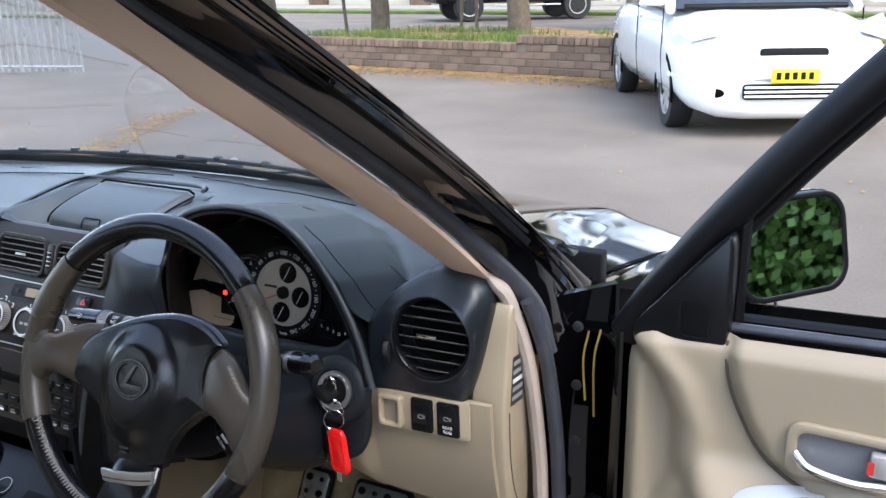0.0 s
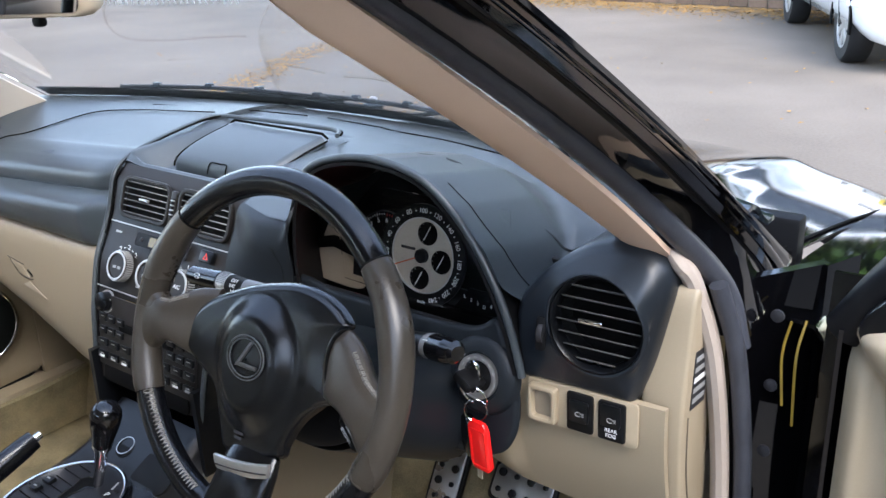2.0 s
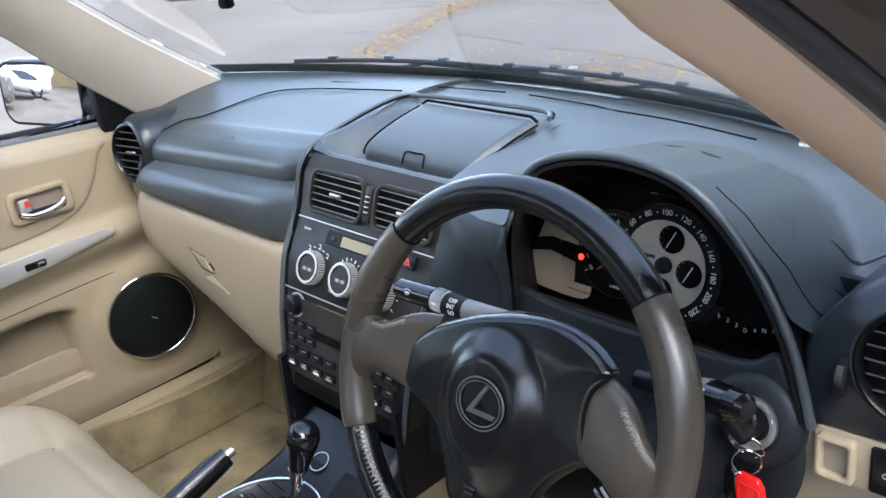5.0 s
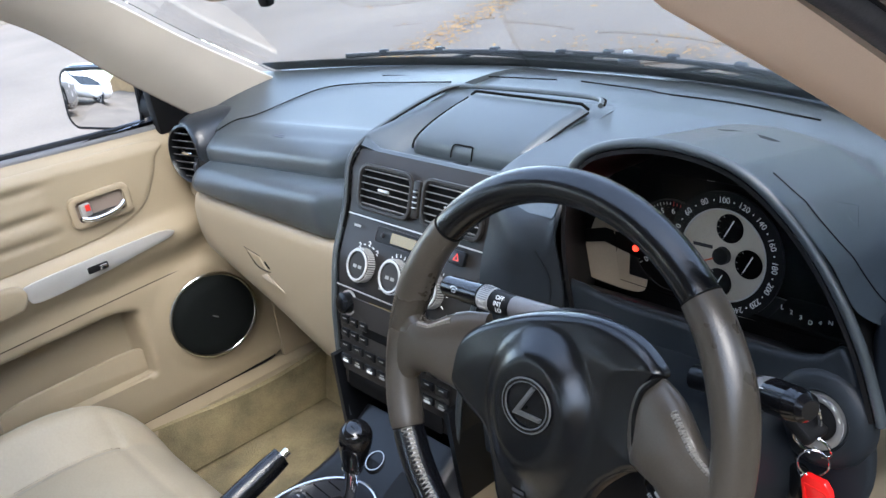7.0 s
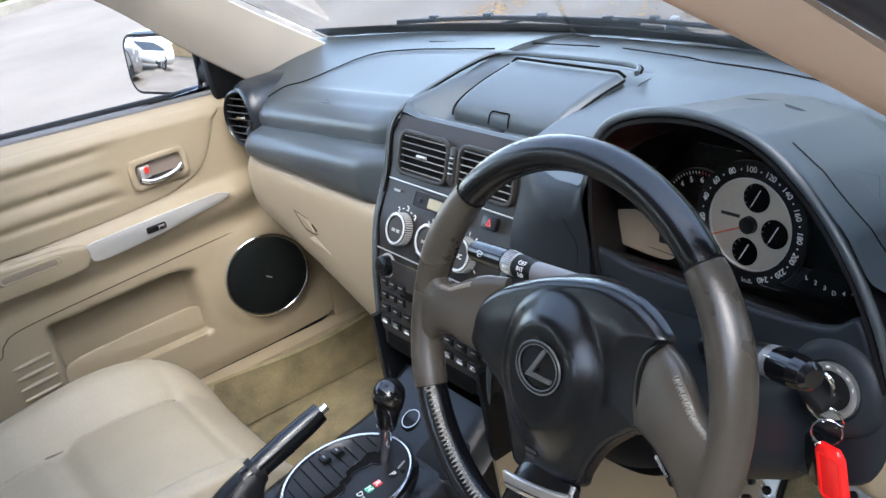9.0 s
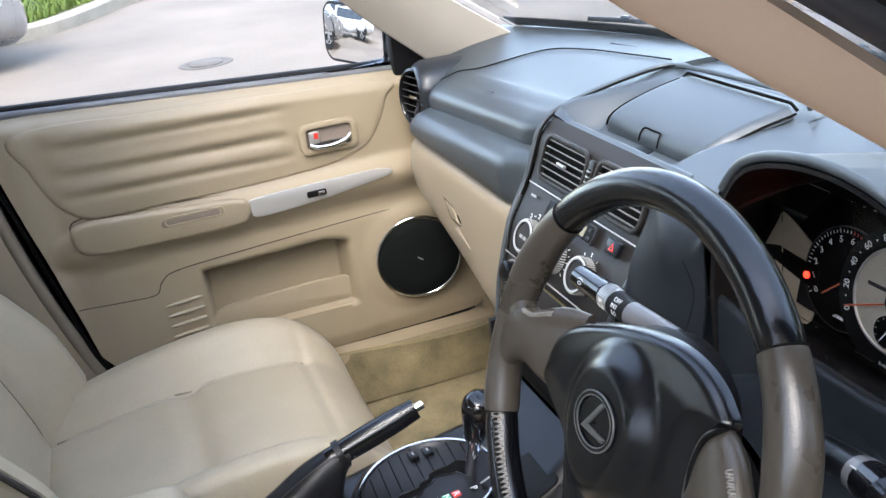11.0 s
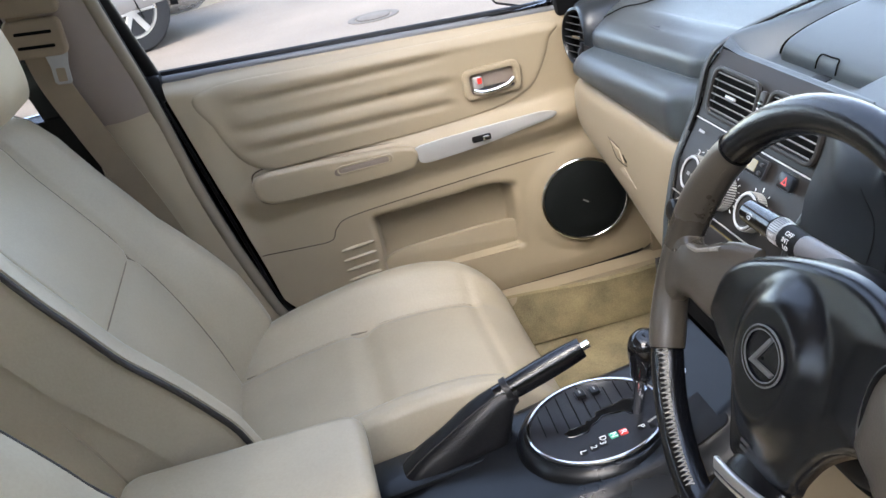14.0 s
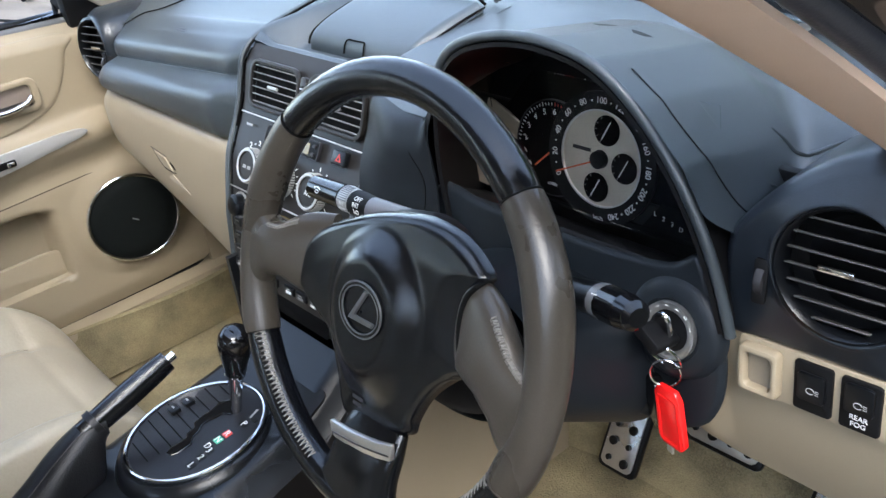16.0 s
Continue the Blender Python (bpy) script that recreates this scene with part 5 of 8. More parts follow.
part("clock_button", prism(circle(0.003, 12), 0.003, stack_m(-0.044, 0.858, 0.002), 0.0006), SEALRUB, clim)
for dx in (-0.004, 0.004):
    part("clock_button", prism(rrect(0.006, 0.004, 0.001), 0.002, stack_m(0.045, 0.858 + dx, 0.003), 0.0004), SEALRUB, clim)
part("hazard_button", prism(rrect(0.026, 0.017, 0.003), 0.006, stack_m(0.095, 0.860), 0.0015), DASHLOW, clim, "black hazard button with a red triangle")
part("hazard_mark", ring([(-0.005, -0.004), (0.005, -0.004), (0.0, 0.005)], [(-0.0028, -0.0028), (0.0028, -0.0028), (0.0, 0.0022)], 0.0004, stack_m(0.095, 0.860, 0.006)), REDPRINT, clim)
part("passenger_mark", rbox((0.014, 0.003, 0.0004), stack_m(-0.102, 0.860), 0), GREYPRINT, clim)
for x in (-0.066, 0.0, 0.066):
    m = stack_m(x, 0.822)
    k = part("climate_dial", lathe([(0.021, 0), (0.0205, 0.010), (0.019, 0.012), (0.0165, 0.0125), (0.016, 0.011), (0.0005, 0.011)], m, 40), STACK, clim, "round climate dial")
    bm = bmesh.new()
    for j in range(44):
        a = 2 * math.pi * j / 44
        rbox((0.0012, 0.0016, 0.011), m @ Matrix.Rotation(a, 4, "Z") @ Matrix.Translation((0.0213, 0, 0.0055)), 0, bm=bm)
    part("dial_ribs", bm, SILVER, k, "silver knurled ring")
    part("dial_ring", ring(circle(0.0205, 40), circle(0.0175, 40), 0.0015, m @ Matrix.Translation((0, 0, 0.0118)), bev=0.0005), SILVER, k)
    if x < 0:
        for j, a in enumerate((205, 165, 125, 85, 45)):
            mk = m @ Matrix.Rotation(radians(a), 4, "Z") @ Matrix.Translation((0.0285, 0, 0)) @ Matrix.Rotation(radians(-a), 4, "Z")
            part("dial_icon", tube([mk @ Vector((0.0022 * math.cos(q), 0.0026 * math.sin(q) + 0.0003, 0.0003)) for q in np.linspace(-0.6, 2.6, 8)], 0.00045, 5), WHITEPRINT, clim)
            part("dial_icon", rbox((0.0042, 0.0008, 0.0004), mk @ Matrix.Translation((0.0004, -0.0026, 0)) @ Matrix.Rotation(radians(-20), 4, "Z"), 0), WHITEPRINT, clim)
            if j < 4:
                part("dial_mark", rbox((0.0042, 0.0008, 0.0004), m @ Matrix.Rotation(radians(a - 20), 4, "Z") @ Matrix.Translation((0.0268, 0, 0)) @ Matrix.Rotation(radians(90), 4, "Z"), 0), WHITEPRINT, clim)
    else:
        for j, a in enumerate(np.linspace(215, -35, 15 if x < 0.05 else 9)):
            part("dial_mark", rbox((0.0030 if j % 2 else 0.0046, 0.0009, 0.0004), m @ Matrix.Rotation(radians(a), 4, "Z") @ Matrix.Translation((0.0262, 0, 0)), 0), WHITEPRINT, clim)
        words("dial_text", "OFF", 0.0045, m @ Matrix.Translation((-0.026, -0.0205, 0.0002)), WHITEPRINT, clim)
    if x > 0.05:
        words("dial_text", "A/C", 0.008, m @ Matrix.Translation((0, -0.002, 0.0115)), WHITEPRINT, k)
    else:
        part("dial_icon", rbox((0.007, 0.004, 0.0004), m @ Matrix.Translation((-0.005, -0.002, 0.0113)), 0), GREYPRINT, k)
        part("dial_icon", rbox((0.007, 0.004, 0.0004), m @ Matrix.Translation((0.005, -0.002, 0.0113)), 0), GREYPRINT, k)

radio = thing("car_radio", (0, stack_y(0.70), 0.66), "graphite car radio with knob, display and white-marked buttons", "radio")
part("face", prism(rrect(0.214, 0.105, 0.006), 0.003, stack_m(0, 0.730, -0.002), 0.001), STACK, radio)
kn = part("volume_knob", lathe([(0.014, 0), (0.0135, 0.012), (0.0115, 0.0135), (0.0005, 0.0135)], stack_m(-0.092, 0.770), 32), DASHLOW, radio, "black volume knob")
part("knob_ring", ring(circle(0.0165, 32), circle(0.0142, 32), 0.002, stack_m(-0.092, 0.770)), SILVER, kn)
part("tuning_knob", lathe([(0.014, 0), (0.0135, 0.012), (0.0115, 0.0135), (0.0005, 0.0135)], stack_m(0.092, 0.770), 32), DASHLOW, radio, "black tuning knob")
part("radio_display", prism(rrect(0.10, 0.014, 0.001), 0.001, stack_m(0.0, 0.774), 0), LCD, radio, "unlit amber radio display")
strip_line(0.757, -0.066, 0.066, SILVER, radio, 0.0025)
part("tape_slot", prism(rrect(0.12, 0.012, 0.003), 0.002, stack_m(0, 0.742), 0.0006), VOID, radio)
for r_, z in enumerate((0.748, 0.730, 0.712, 0.694)):
    for c, x in enumerate((-0.096, -0.077, -0.057, 0.057, 0.077, 0.096) if r_ < 2 else (-0.096, -0.070, -0.044, -0.018, 0.018, 0.044, 0.070, 0.096)):
        b = part("radio_button", prism(rrect(0.017 if r_ < 2 else 0.022, 0.011, 0.002), 0.004, stack_m(x, z), 0.001), DASHLOW, radio)
        part("button_mark", rbox((0.008, 0.0014, 0.0004), stack_m(x, z + 0.0018, 0.004), 0), GREYPRINT, b)
        if r_ == 3:
            part("button_mark", rbox((0.011, 0.0034, 0.0004), stack_m(x, z - 0.002, 0.0041), 0), GREYPRINT if c % 2 else WHITEPRINT, b)
part("radio_pocket", prism(rrect(0.19, 0.024, 0.006), 0.002, stack_m(0, 0.668), 0.001), VOID, radio)
# ---- passenger door (closed) ----
PM = axes((-0.70, 0, 0), (0, 1, 0), (0, 0, 1))  # local x forward, y up, z into the cabin
door1 = thing("door_1", (-0.74, -0.05, 0.36), "closed passenger door with beige vinyl trim", "car door", kind="structure")


def belt(y):
    return 0.908 + (0.216 - y) * 0.060


def rear_y(z):
    return interp(z, [0.36, 0.40, 0.439, 0.508, 0.613, 0.778, 0.942], [-0.28, -0.318, -0.350, -0.400, -0.421, -0.457, -0.492])


def trim_x(y, z):
    """Depth of the door trim at that place."""
    x = -0.712
    dz = z - 0.722 - 0.03 * (y + 0.1)
    x += 0.030 * math.exp(-(dz / (0.036 if dz < 0 else 0.021)) ** 2) * sstep((0.30 - y) / 0.12) * sstep((y + 0.44) / 0.06)  # armrest ridge
    x += 0.010 * sstep((0.69 - z) / 0.05)
    x -= 0.020 * sstep((z - (belt(y) - 0.022)) / 0.022)
    x -= 0.016 * sstep((0.43 - z) / 0.05)
    x += 0.010 * sstep((-0.40 - y) / 0.05)
    d = math.hypot(y - 0.207, z - 0.553)
    x += 0.006 * (1 - sstep((d - 0.088) / 0.03))
    # map pocket
    px = sstep((y + 0.205) / 0.016) * sstep((0.085 - y) / 0.022) * sstep((z - 0.478) / 0.010) * sstep((0.632 + 0.02 * y - 0.9 * max(0, y - 0.03) ** 1.4 - z) / 0.014)
    x -= 0.046 * px
    return x


def trim(u, v):
    z0 = 0.394
    yy = -0.45 + 0.80 * u
    z = z0 + (belt(yy) - z0) * v
    yr = rear_y(z)
    yf = interp(z, [0.372, 0.41, 0.52, 0.70, 0.92], [0.28, 0.335, 0.360, 0.34, 0.30])
    y = yr + (yf - yr) * u
    z = z0 + (belt(y) - z0) * v
    return (trim_x(y, z), y, z)


part("door_trim", thick(grid(trim, 150, 120), 0.006), BEIGE, door1, "moulded beige vinyl door trim", sharp=70)


# upper insert with three soft pleats
INS = [(-0.440, 0.928), (-0.432, 0.86), (-0.405, 0.793), (-0.368, 0.762), (-0.33, 0.756), (-0.22, 0.757), (-0.08, 0.757), (0.04, 0.762), (0.105, 0.772), (0.150, 0.792), (0.178, 0.83), (0.195, 0.87), (0.205, 0.899), (0.0, 0.911), (-0.22, 0.922)]


def insert_h(y, z):
    """Relief of the padded insert: three soft horizontal pleats."""
    h = 0.0
    for k, zr in enumerate((0.884, 0.836, 0.798)):
        e = sstep((y + 0.41) / 0.05) * sstep((0.015 - y) / 0.05)
        d = z - zr + 0.016 * (y + 0.2) - 0.004
        h += 0.62 * e * (0.0060 * math.exp(-((d - 0.012) / 0.013) ** 2) - 0.0065 * math.exp(-((d + 0.002) / 0.008) ** 2))
    return h


def insert_pad():
    C = cr([(x, y, 0) for x, y in INS], 120, True)
    cx = Vector((-0.11, 0.842, 0))
    R = [(1.0, -0.010), (1.0, -0.001), (0.994, 0.004), (0.985, 0.007), (0.97, 0.009)] + [(0.97 * (1 - k / 40), 0.0095) for k in range(1, 40)]

    def f(u, v):
        s, h = R[round(v * (len(R) - 1))]
        p = cx + (C[round(u * 120) % 120] - cx) * s
        return (-0.712 + 0.010 * sstep((-0.40 - p.x) / 0.05) + h + insert_h(p.x, p.y) - 0.010 * sstep((p.y - belt(p.x) + 0.03) / 0.03), p.x, p.y)
    return grid(f, 120, len(R), wrap=True)


part("door_insert", insert_pad(), BEIGE, door1, "padded beige upper insert with soft pleats", sharp=70)
part("insert_seam", tube([(trim_x(p.x, p.y) + 0.0012, p.x, p.y) for p in cr([(x, y, 0) for x, y in INS[:13]], 90)], 0.0026, 6), SEAM, door1, "shadow gap round the insert")
part("belt_rail", tube([(-0.735, -0.49 + 0.73 * i / 20, belt(-0.49 + 0.73 * i / 20) + 0.004) for i in range(21)], 0.008, 10), STALKGREY, door1, "grey waist rail")
part("belt_rubber", tube([(-0.742, -0.50 + 0.76 * i / 20, belt(-0.50 + 0.76 * i / 20) + 0.013) for i in range(21)], 0.007, 8), RUBBER, door1, "black window wiper rubber")
part("door_skin", thick(grid(lambda u, v: (-0.80 + 0.05 * v ** 3, -0.52 + 0.95 * u, 0.25 + 0.68 * v), 8, 8), 0.02), PAINT, door1)
FR = [(-0.735, -0.500, 0.955), (-0.70, -0.528, 1.08), (-0.655, -0.556, 1.21), (-0.618, -0.585, 1.33)]
part("window_frame", tube(cr(FR, 20), 0.013, 10), RUBBER, door1, "black window frame")
part("window_frame", tube(cr([(-0.730, 0.345, 0.955), (-0.705, 0.18, 1.09), (-0.672, 0.02, 1.21), (-0.642, -0.17, 1.30), (-0.612, -0.45, 1.350)], 26), 0.014, 10), RUBBER, door1, "black window frame")
part("window_frame", tube(cr([(-0.605, -0.45, 1.345), (-0.605, -0.58, 1.34)], 6), 0.014, 10), RUBBER, door1)
part("mirror_sail", prism([(0.215, 0.90), (0.345, 0.90), (0.352, 0.925), (0.226, 1.005), (0.213, 1.0)], 0.03, axes((-0.742, 0, 0), (0, 1, 0), (0, 0, 1)), 0.006), BLACK, door1, "black mirror sail panel")
part("corner_block", rbox((0.05, 0.045, 0.05), (-0.735, -0.512, 0.945), 0.008), RUBBER, door1)
# armrest pieces
ARM = [(-0.392, 0.752), (-0.388, 0.722), (-0.362, 0.706), (-0.30, 0.702), (-0.13, 0.701), (-0.098, 0.712), (-0.092, 0.735), (-0.115, 0.750), (-0.20, 0.757), (-0.33, 0.765), (-0.375, 0.764)]
part("armrest_pad", prism(ARM, 0.020, axes((-0.688, 0, 0), (0, 1, 0), (0, 0, 1)), 0.008, 3, smooth=44), BEIGE, door1, "beige armrest pad")
part("armrest_seam", tube([(trim_x(p.x, p.y) + 0.0045, p.x, p.y) for p in cr([(x, y, 0) for x, y in ARM], 70, True)], 0.0022, 6, closed=True), SEAM, door1, "seam round the armrest pad")
# raised flat plate; the slot's shade is only its darker colour
part("pull_recess", prism(rrect(0.100, 0.013, 0.006, -0.190, 0.7375), 0.0015, axes((-0.6682, 0, 0), (0, 1, 0), (0, 0, 1)) @ Matrix.Rotation(radians(0.5), 4, "Z"), 0.0005), TAUPEANDSHADE, door1, "flat pull slot with its shade painted in")
part("pull_lip", ring(rrect(0.104, 0.017, 0.008, -0.190, 0.7375), rrect(0.097, 0.010, 0.005, -0.190, 0.7375), 0.003, axes((-0.6690, 0, 0), (0, 1, 0), (0, 0, 1)), bev=0.001), BEIGE, door1)
SIL = [(-0.095, 0.740), (-0.093, 0.720), (-0.083, 0.709), (-0.04, 0.709), (0.04, 0.715), (0.10, 0.723), (0.155, 0.730), (0.173, 0.736), (0.172, 0.742), (0.150, 0.748), (0.10, 0.7485), (0.02, 0.7475), (-0.06, 0.745)]
part("switch_plate", prism(SIL, 0.006, axes((-0.678, 0, 0), (0, 1, 0), (0, 0, 1)), 0.002, 2, smooth=52), SILVER, door1, "satin silver window switch plate")
sw = part("window_switch", prism(rrect(0.036, 0.012, 0.003, 0.028, 0.7285), 0.004, axes((-0.674, 0, 0), (0, 1, 0), (0, 0, 1)), 0.001), BLACK, door1, "black window switch")
part("switch_cap", rbox((0.006, 0.013, 0.008), (-0.668, 0.036, 0.7285), 0.0015), CHROME, sw)
# inner handle
part("handle_bezel", ring(rrect(0.108, 0.056, 0.014, 0.072, 0.821), rrect(0.084, 0.036, 0.008, 0.072, 0.821), 0.012, axes((-0.706, 0, 0), (0, 1, 0), (0, 0, 1)), bev=0.003), BEIGE, door1, "beige handle bezel")
# no hollow behind the handle: darker taupe stands for the cup's shade
part("handle_cup", prism(rrect(0.088, 0.038, 0.008, 0.072, 0.821), 0.001, axes((-0.7025, 0, 0), (0, 1, 0), (0, 0, 1)), 0), TAUPEANDSHADE, door1)
part("door_handle", tube(cr([(-0.694, 0.035, 0.812), (-0.690, 0.048, 0.806), (-0.688, 0.075, 0.806), (-0.688, 0.098, 0.811), (-0.692, 0.110, 0.818)], 18), 0.0048, 10), CHROME, door1, "chrome door pull")
part("handle_base", prism(rrect(0.078, 0.010, 0.003, 0.072, 0.807), 0.004, axes((-0.7015, 0, 0), (0, 1, 0), (0, 0, 1)), 0.001), SEALRUB, door1)
lk = part("lock_tab", rbox((0.010, 0.018, 0.022), (-0.694, 0.044, 0.824), 0.003), SILVER, door1, "silver lock tab with a red mark")
part("lock_mark", rbox((0.001, 0.008, 0.011), (-0.6885, 0.047, 0.828), 0), REDPRINT, lk)
# lower pocket
part("lower_seam", tube([(trim_x(p.x, p.y) + 0.0042, p.x, p.y) for p in cr([(-0.415, 0.606, 0), (-0.33, 0.600, 0), (-0.283, 0.600, 0), (-0.268, 0.622, 0), (-0.235, 0.637, 0), (-0.10, 0.645, 0), (0.06, 0.652, 0), (0.17, 0.656, 0)], 70)], 0.0024, 6), SEAM, door1)
for k, z in enumerate((0.572, 0.551, 0.530, 0.509)):
    part("pocket_rib", tube([(-0.700, -0.277 + 0.075 * i / 8, z + 0.005 * i / 8) for i in range(9)], [0.002, 0.007, 0.0075, 0.008, 0.008, 0.008, 0.0075, 0.007, 0.002], 10, flat=0.6), BEIGE, door1)
POC = [(-0.195, 0.480), (-0.195, 0.515), (-0.165, 0.533), (-0.06, 0.537), (0.035, 0.538), (0.075, 0.530), (0.105, 0.500), (0.108, 0.486), (0.0, 0.480)]
part("pocket_panel", prism(POC, 0.010, axes((-0.726, 0, 0), (0, 1, 0), (0, 0, 1)), 0.004, smooth=40), BEIGE, door1, "beige map pocket face")
part("pocket_lip", tube(cr([(-0.706, -0.21, 0.476), (-0.705, -0.05, 0.478), (-0.706, 0.09, 0.483)], 16), 0.005, 8), BEIGE, door1)
part("lower_step", tube(cr([(-0.7035, -0.30, 0.452), (-0.7035, -0.1, 0.449), (-0.7045, 0.10, 0.452), (-0.707, 0.25, 0.464), (-0.709, 0.32, 0.50)], 24), 0.008, 8, flat=0.8), BEIGE, door1)
# speaker
SPM = axes((-0.684, 0.207, 0.553), (0.14, 1, 0), (0, 0, 1))
spk = part("speaker_grille", lathe([(0.080, 0), (0.080, 0.006), (0.074, 0.0115), (0.05, 0.014), (0.0005, 0.015)], SPM, 44), SPKCLOTH, door1, "round black speaker grille")
part("speaker_ring", tube([SPM @ Vector((0.082 * math.cos(a), 0.082 * math.sin(a), 0.006)) for a in (2 * math.pi * i / 56 for i in range(56))], 0.0038, 10, closed=True), CHROME, spk, "thin chrome ring")
part("speaker_badge", rbox((0.012, 0.0022, 0.001), SPM @ Matrix.Translation((0.0, 0, 0.0152)) @ Matrix.Rotation(radians(-35), 4, "Z"), 0), STEEL, spk)
DR = cr([(-0.712, -0.503, 0.94), (-0.710, -0.466, 0.77), (-0.708, -0.430, 0.60), (-0.708, -0.406, 0.50), (-0.710, -0.358, 0.425), (-0.712, -0.28, 0.386), (-0.712, -0.10, 0.386), (-0.712, 0.12, 0.388), (-0.712, 0.26, 0.392), (-0.712, 0.338, 0.415), (-0.712, 0.366, 0.52), (-0.712, 0.352, 0.68), (-0.712, 0.330, 0.80)], 80)
part("door_rubber", tube(DR, [0.0035 + 0.0035 * sstep((k - 14) / 12) for k in range(80)], 8), RUBBER, door1, "black rubber seal round the door trim")

# door mirrors: a shell with a real mirror pane
def door_mirror(m, label, hw=0.075, hh=0.052, curve=0.0):
    t = thing("door_mirror", m.translation, label, "wing mirror", "door mirrors")
    rings = []
    for k, z in ((0.92, 0.006), (1.0, 0.0), (1.02, -0.012), (0.98, -0.035), (0.82, -0.062), (0.5, -0.080), (0.1, -0.086)):
        rings.append([m @ Vector((x * k, y * k, z)) for x, y in rrect(2 * hw + 0.018, 2 * hh + 0.018, 0.036, n=8)])
    part("shell", loft(rings), PAINT, t, "gloss black mirror shell", sharp=60)
    part("rim", ring(rrect(2 * hw + 0.014, 2 * hh + 0.014, 0.034, n=8), rrect(2 * hw, 2 * hh, 0.03, n=8), 0.006, m @ Matrix.Translation((0, 0, 0.004)), bev=0.0015), RUBBER, t)
    out = rrect(2 * hw + 0.002, 2 * hh + 0.002, 0.03, n=8)

    def face(u, v):
        x, y = out[round(u * len(out)) % len(out)]
        x, y = x * (1 - v * 0.999), y * (1 - v * 0.999)
        return m @ Vector((x, y, 0.0082 + curve * (hw * hw + hh * hh - x * x - y * y)))
    part("mirror_glass", thick(grid(face, len(out), 16, wrap=True), 0.0008), MIRROR, t, "mirror pane", sharp=80)
    return t


ML = door_mirror(axes((-0.927, 0.211, 0.951), (0.95, 0.31, 0.0), (0, 0.080, 1)), "black door mirror on the passenger side", 0.102, 0.054, curve=0.5)
part("mirror_arm", tube([(-0.835, 0.26, 0.93), (-0.79, 0.27, 0.925), (-0.745, 0.275, 0.93)], [0.03, 0.028, 0.032], 12, flat=1.2), BLACK, ML)

# ---- driver door, standing open ----
DA = radians(88)
DH = Vector((0.812, 0.375, 0))
DM = Matrix.Translation(DH) @ Matrix(((math.sin(DA), -math.cos(DA), 0, 0), (-math.cos(DA), -math.sin(DA), 0, 0), (0, 0, 1, 0), (0, 0, 0, 1)))  # local x along the door, y into the cabin
door2 = thing("door_2", (DH.x + 0.3, DH.y - 0.1, 0.35), "open driver door with beige vinyl trim", "car door", kind="structure")


def dp(a, n, z):
    return DM @ Vector((a, n, z))


def dbelt(a):
    return 0.925 + 0.045 * a


def dtrim_n(a, z):
    """Depth of the open door's trim: scooped front, padded insert, armrest bulge."""
    n = 0.088
    n -= 0.016 * sstep((z - (dbelt(a) - 0.016)) / 0.016)
    ridge = interp(z, [0.50, 0.60, 0.70, 0.75, 0.82, 0.87, 0.91], [0.04, 0.055, 0.095, 0.122, 0.120, 0.098, 0.062])
    n -= 0.024 * sstep((ridge - a) / 0.026)
    n += 0.012 * (1 - sstep((a - 0.062) / 0.018)) * sstep((0.90 - z) / 0.03)
    n += 0.008 * math.exp(-((a - ridge - 0.018) / 0.016) ** 2)
    seam = interp(z, [0.770, 0.785, 0.807, 0.844, 0.889, 0.927], [0.33, 0.25, 0.208, 0.184, 0.166, 0.159])
    n += 0.014 * sstep((a - seam) / 0.014) * sstep((z - 0.765) / 0.02)
    n += 0.052 * sstep((a - 0.118) / 0.05) * math.exp(-((z - 0.728) / 0.050) ** 4)
    n -= 0.02 * (1 - sstep((a - 0.035) / 0.03))
    n += 0.02 * sstep((0.60 - z) / 0.06)
    return n


def dtrim(u, v):
    a = 0.045 + 0.95 * u
    z = 0.36 + (dbelt(a) - 0.36) * v
    return dp(a, dtrim_n(a, z), z)


part("door_trim", thick(grid(dtrim, 150, 90), 0.006), BEIGE, door2, "moulded beige vinyl door trim", sharp=70)
part("door_edge", thick(grid(lambda u, v: dp(0.02 + 0.02 * u, -0.02 + 0.09 * u, 0.33 + 0.58 * v), 4, 8), 0.004), PAINT, door2)
part("door_skin", thick(grid(lambda u, v: dp(0.0 + 1.02 * u, -0.035 + 0.02 * math.sin(3.1 * v), 0.24 + (dbelt(1.02 * u) - 0.24) * v), 12, 8), 0.006), PAINT, door2, "gloss black door skin")
part("door_shell_base", thick(grid(lambda u, v: dp(0.02 + u, -0.03 + 0.11 * v, 0.34), 6, 3), 0.004), PAINT, door2)
part("belt_rail", tube([dp(0.14 + 0.85 * i / 16, 0.058, dbelt(0.14 + 0.85 * i / 16) + 0.001) for i in range(17)], 0.006, 10), PILLARRUB, door2, "dark waist rail")
part("belt_rubber", tube([dp(0.14 + 0.85 * i / 16, 0.036, dbelt(0.14 + 0.85 * i / 16) + 0.004) for i in range(17)], 0.007, 8), RUBBER, door2)
BAR = [(0.035, 0.045, 0.90), (0.075, 0.045, 0.965), (0.150, 0.045, 1.065), (0.235, 0.040, 1.165), (0.34, 0.030, 1.27), (0.47, 0.02, 1.35), (0.66, 0.01, 1.39), (0.98, 0.01, 1.37)]
part("window_frame", tube(cr([dp(*p) for p in BAR], 60), 0.024, 14, flat=0.85), RUBBER, door2, "black door window frame")
part("frame_lip", tube(cr([dp(a + 0.020, n - 0.012, z - 0.014) for a, n, z in BAR], 60), 0.008, 8), RUBBER, door2)
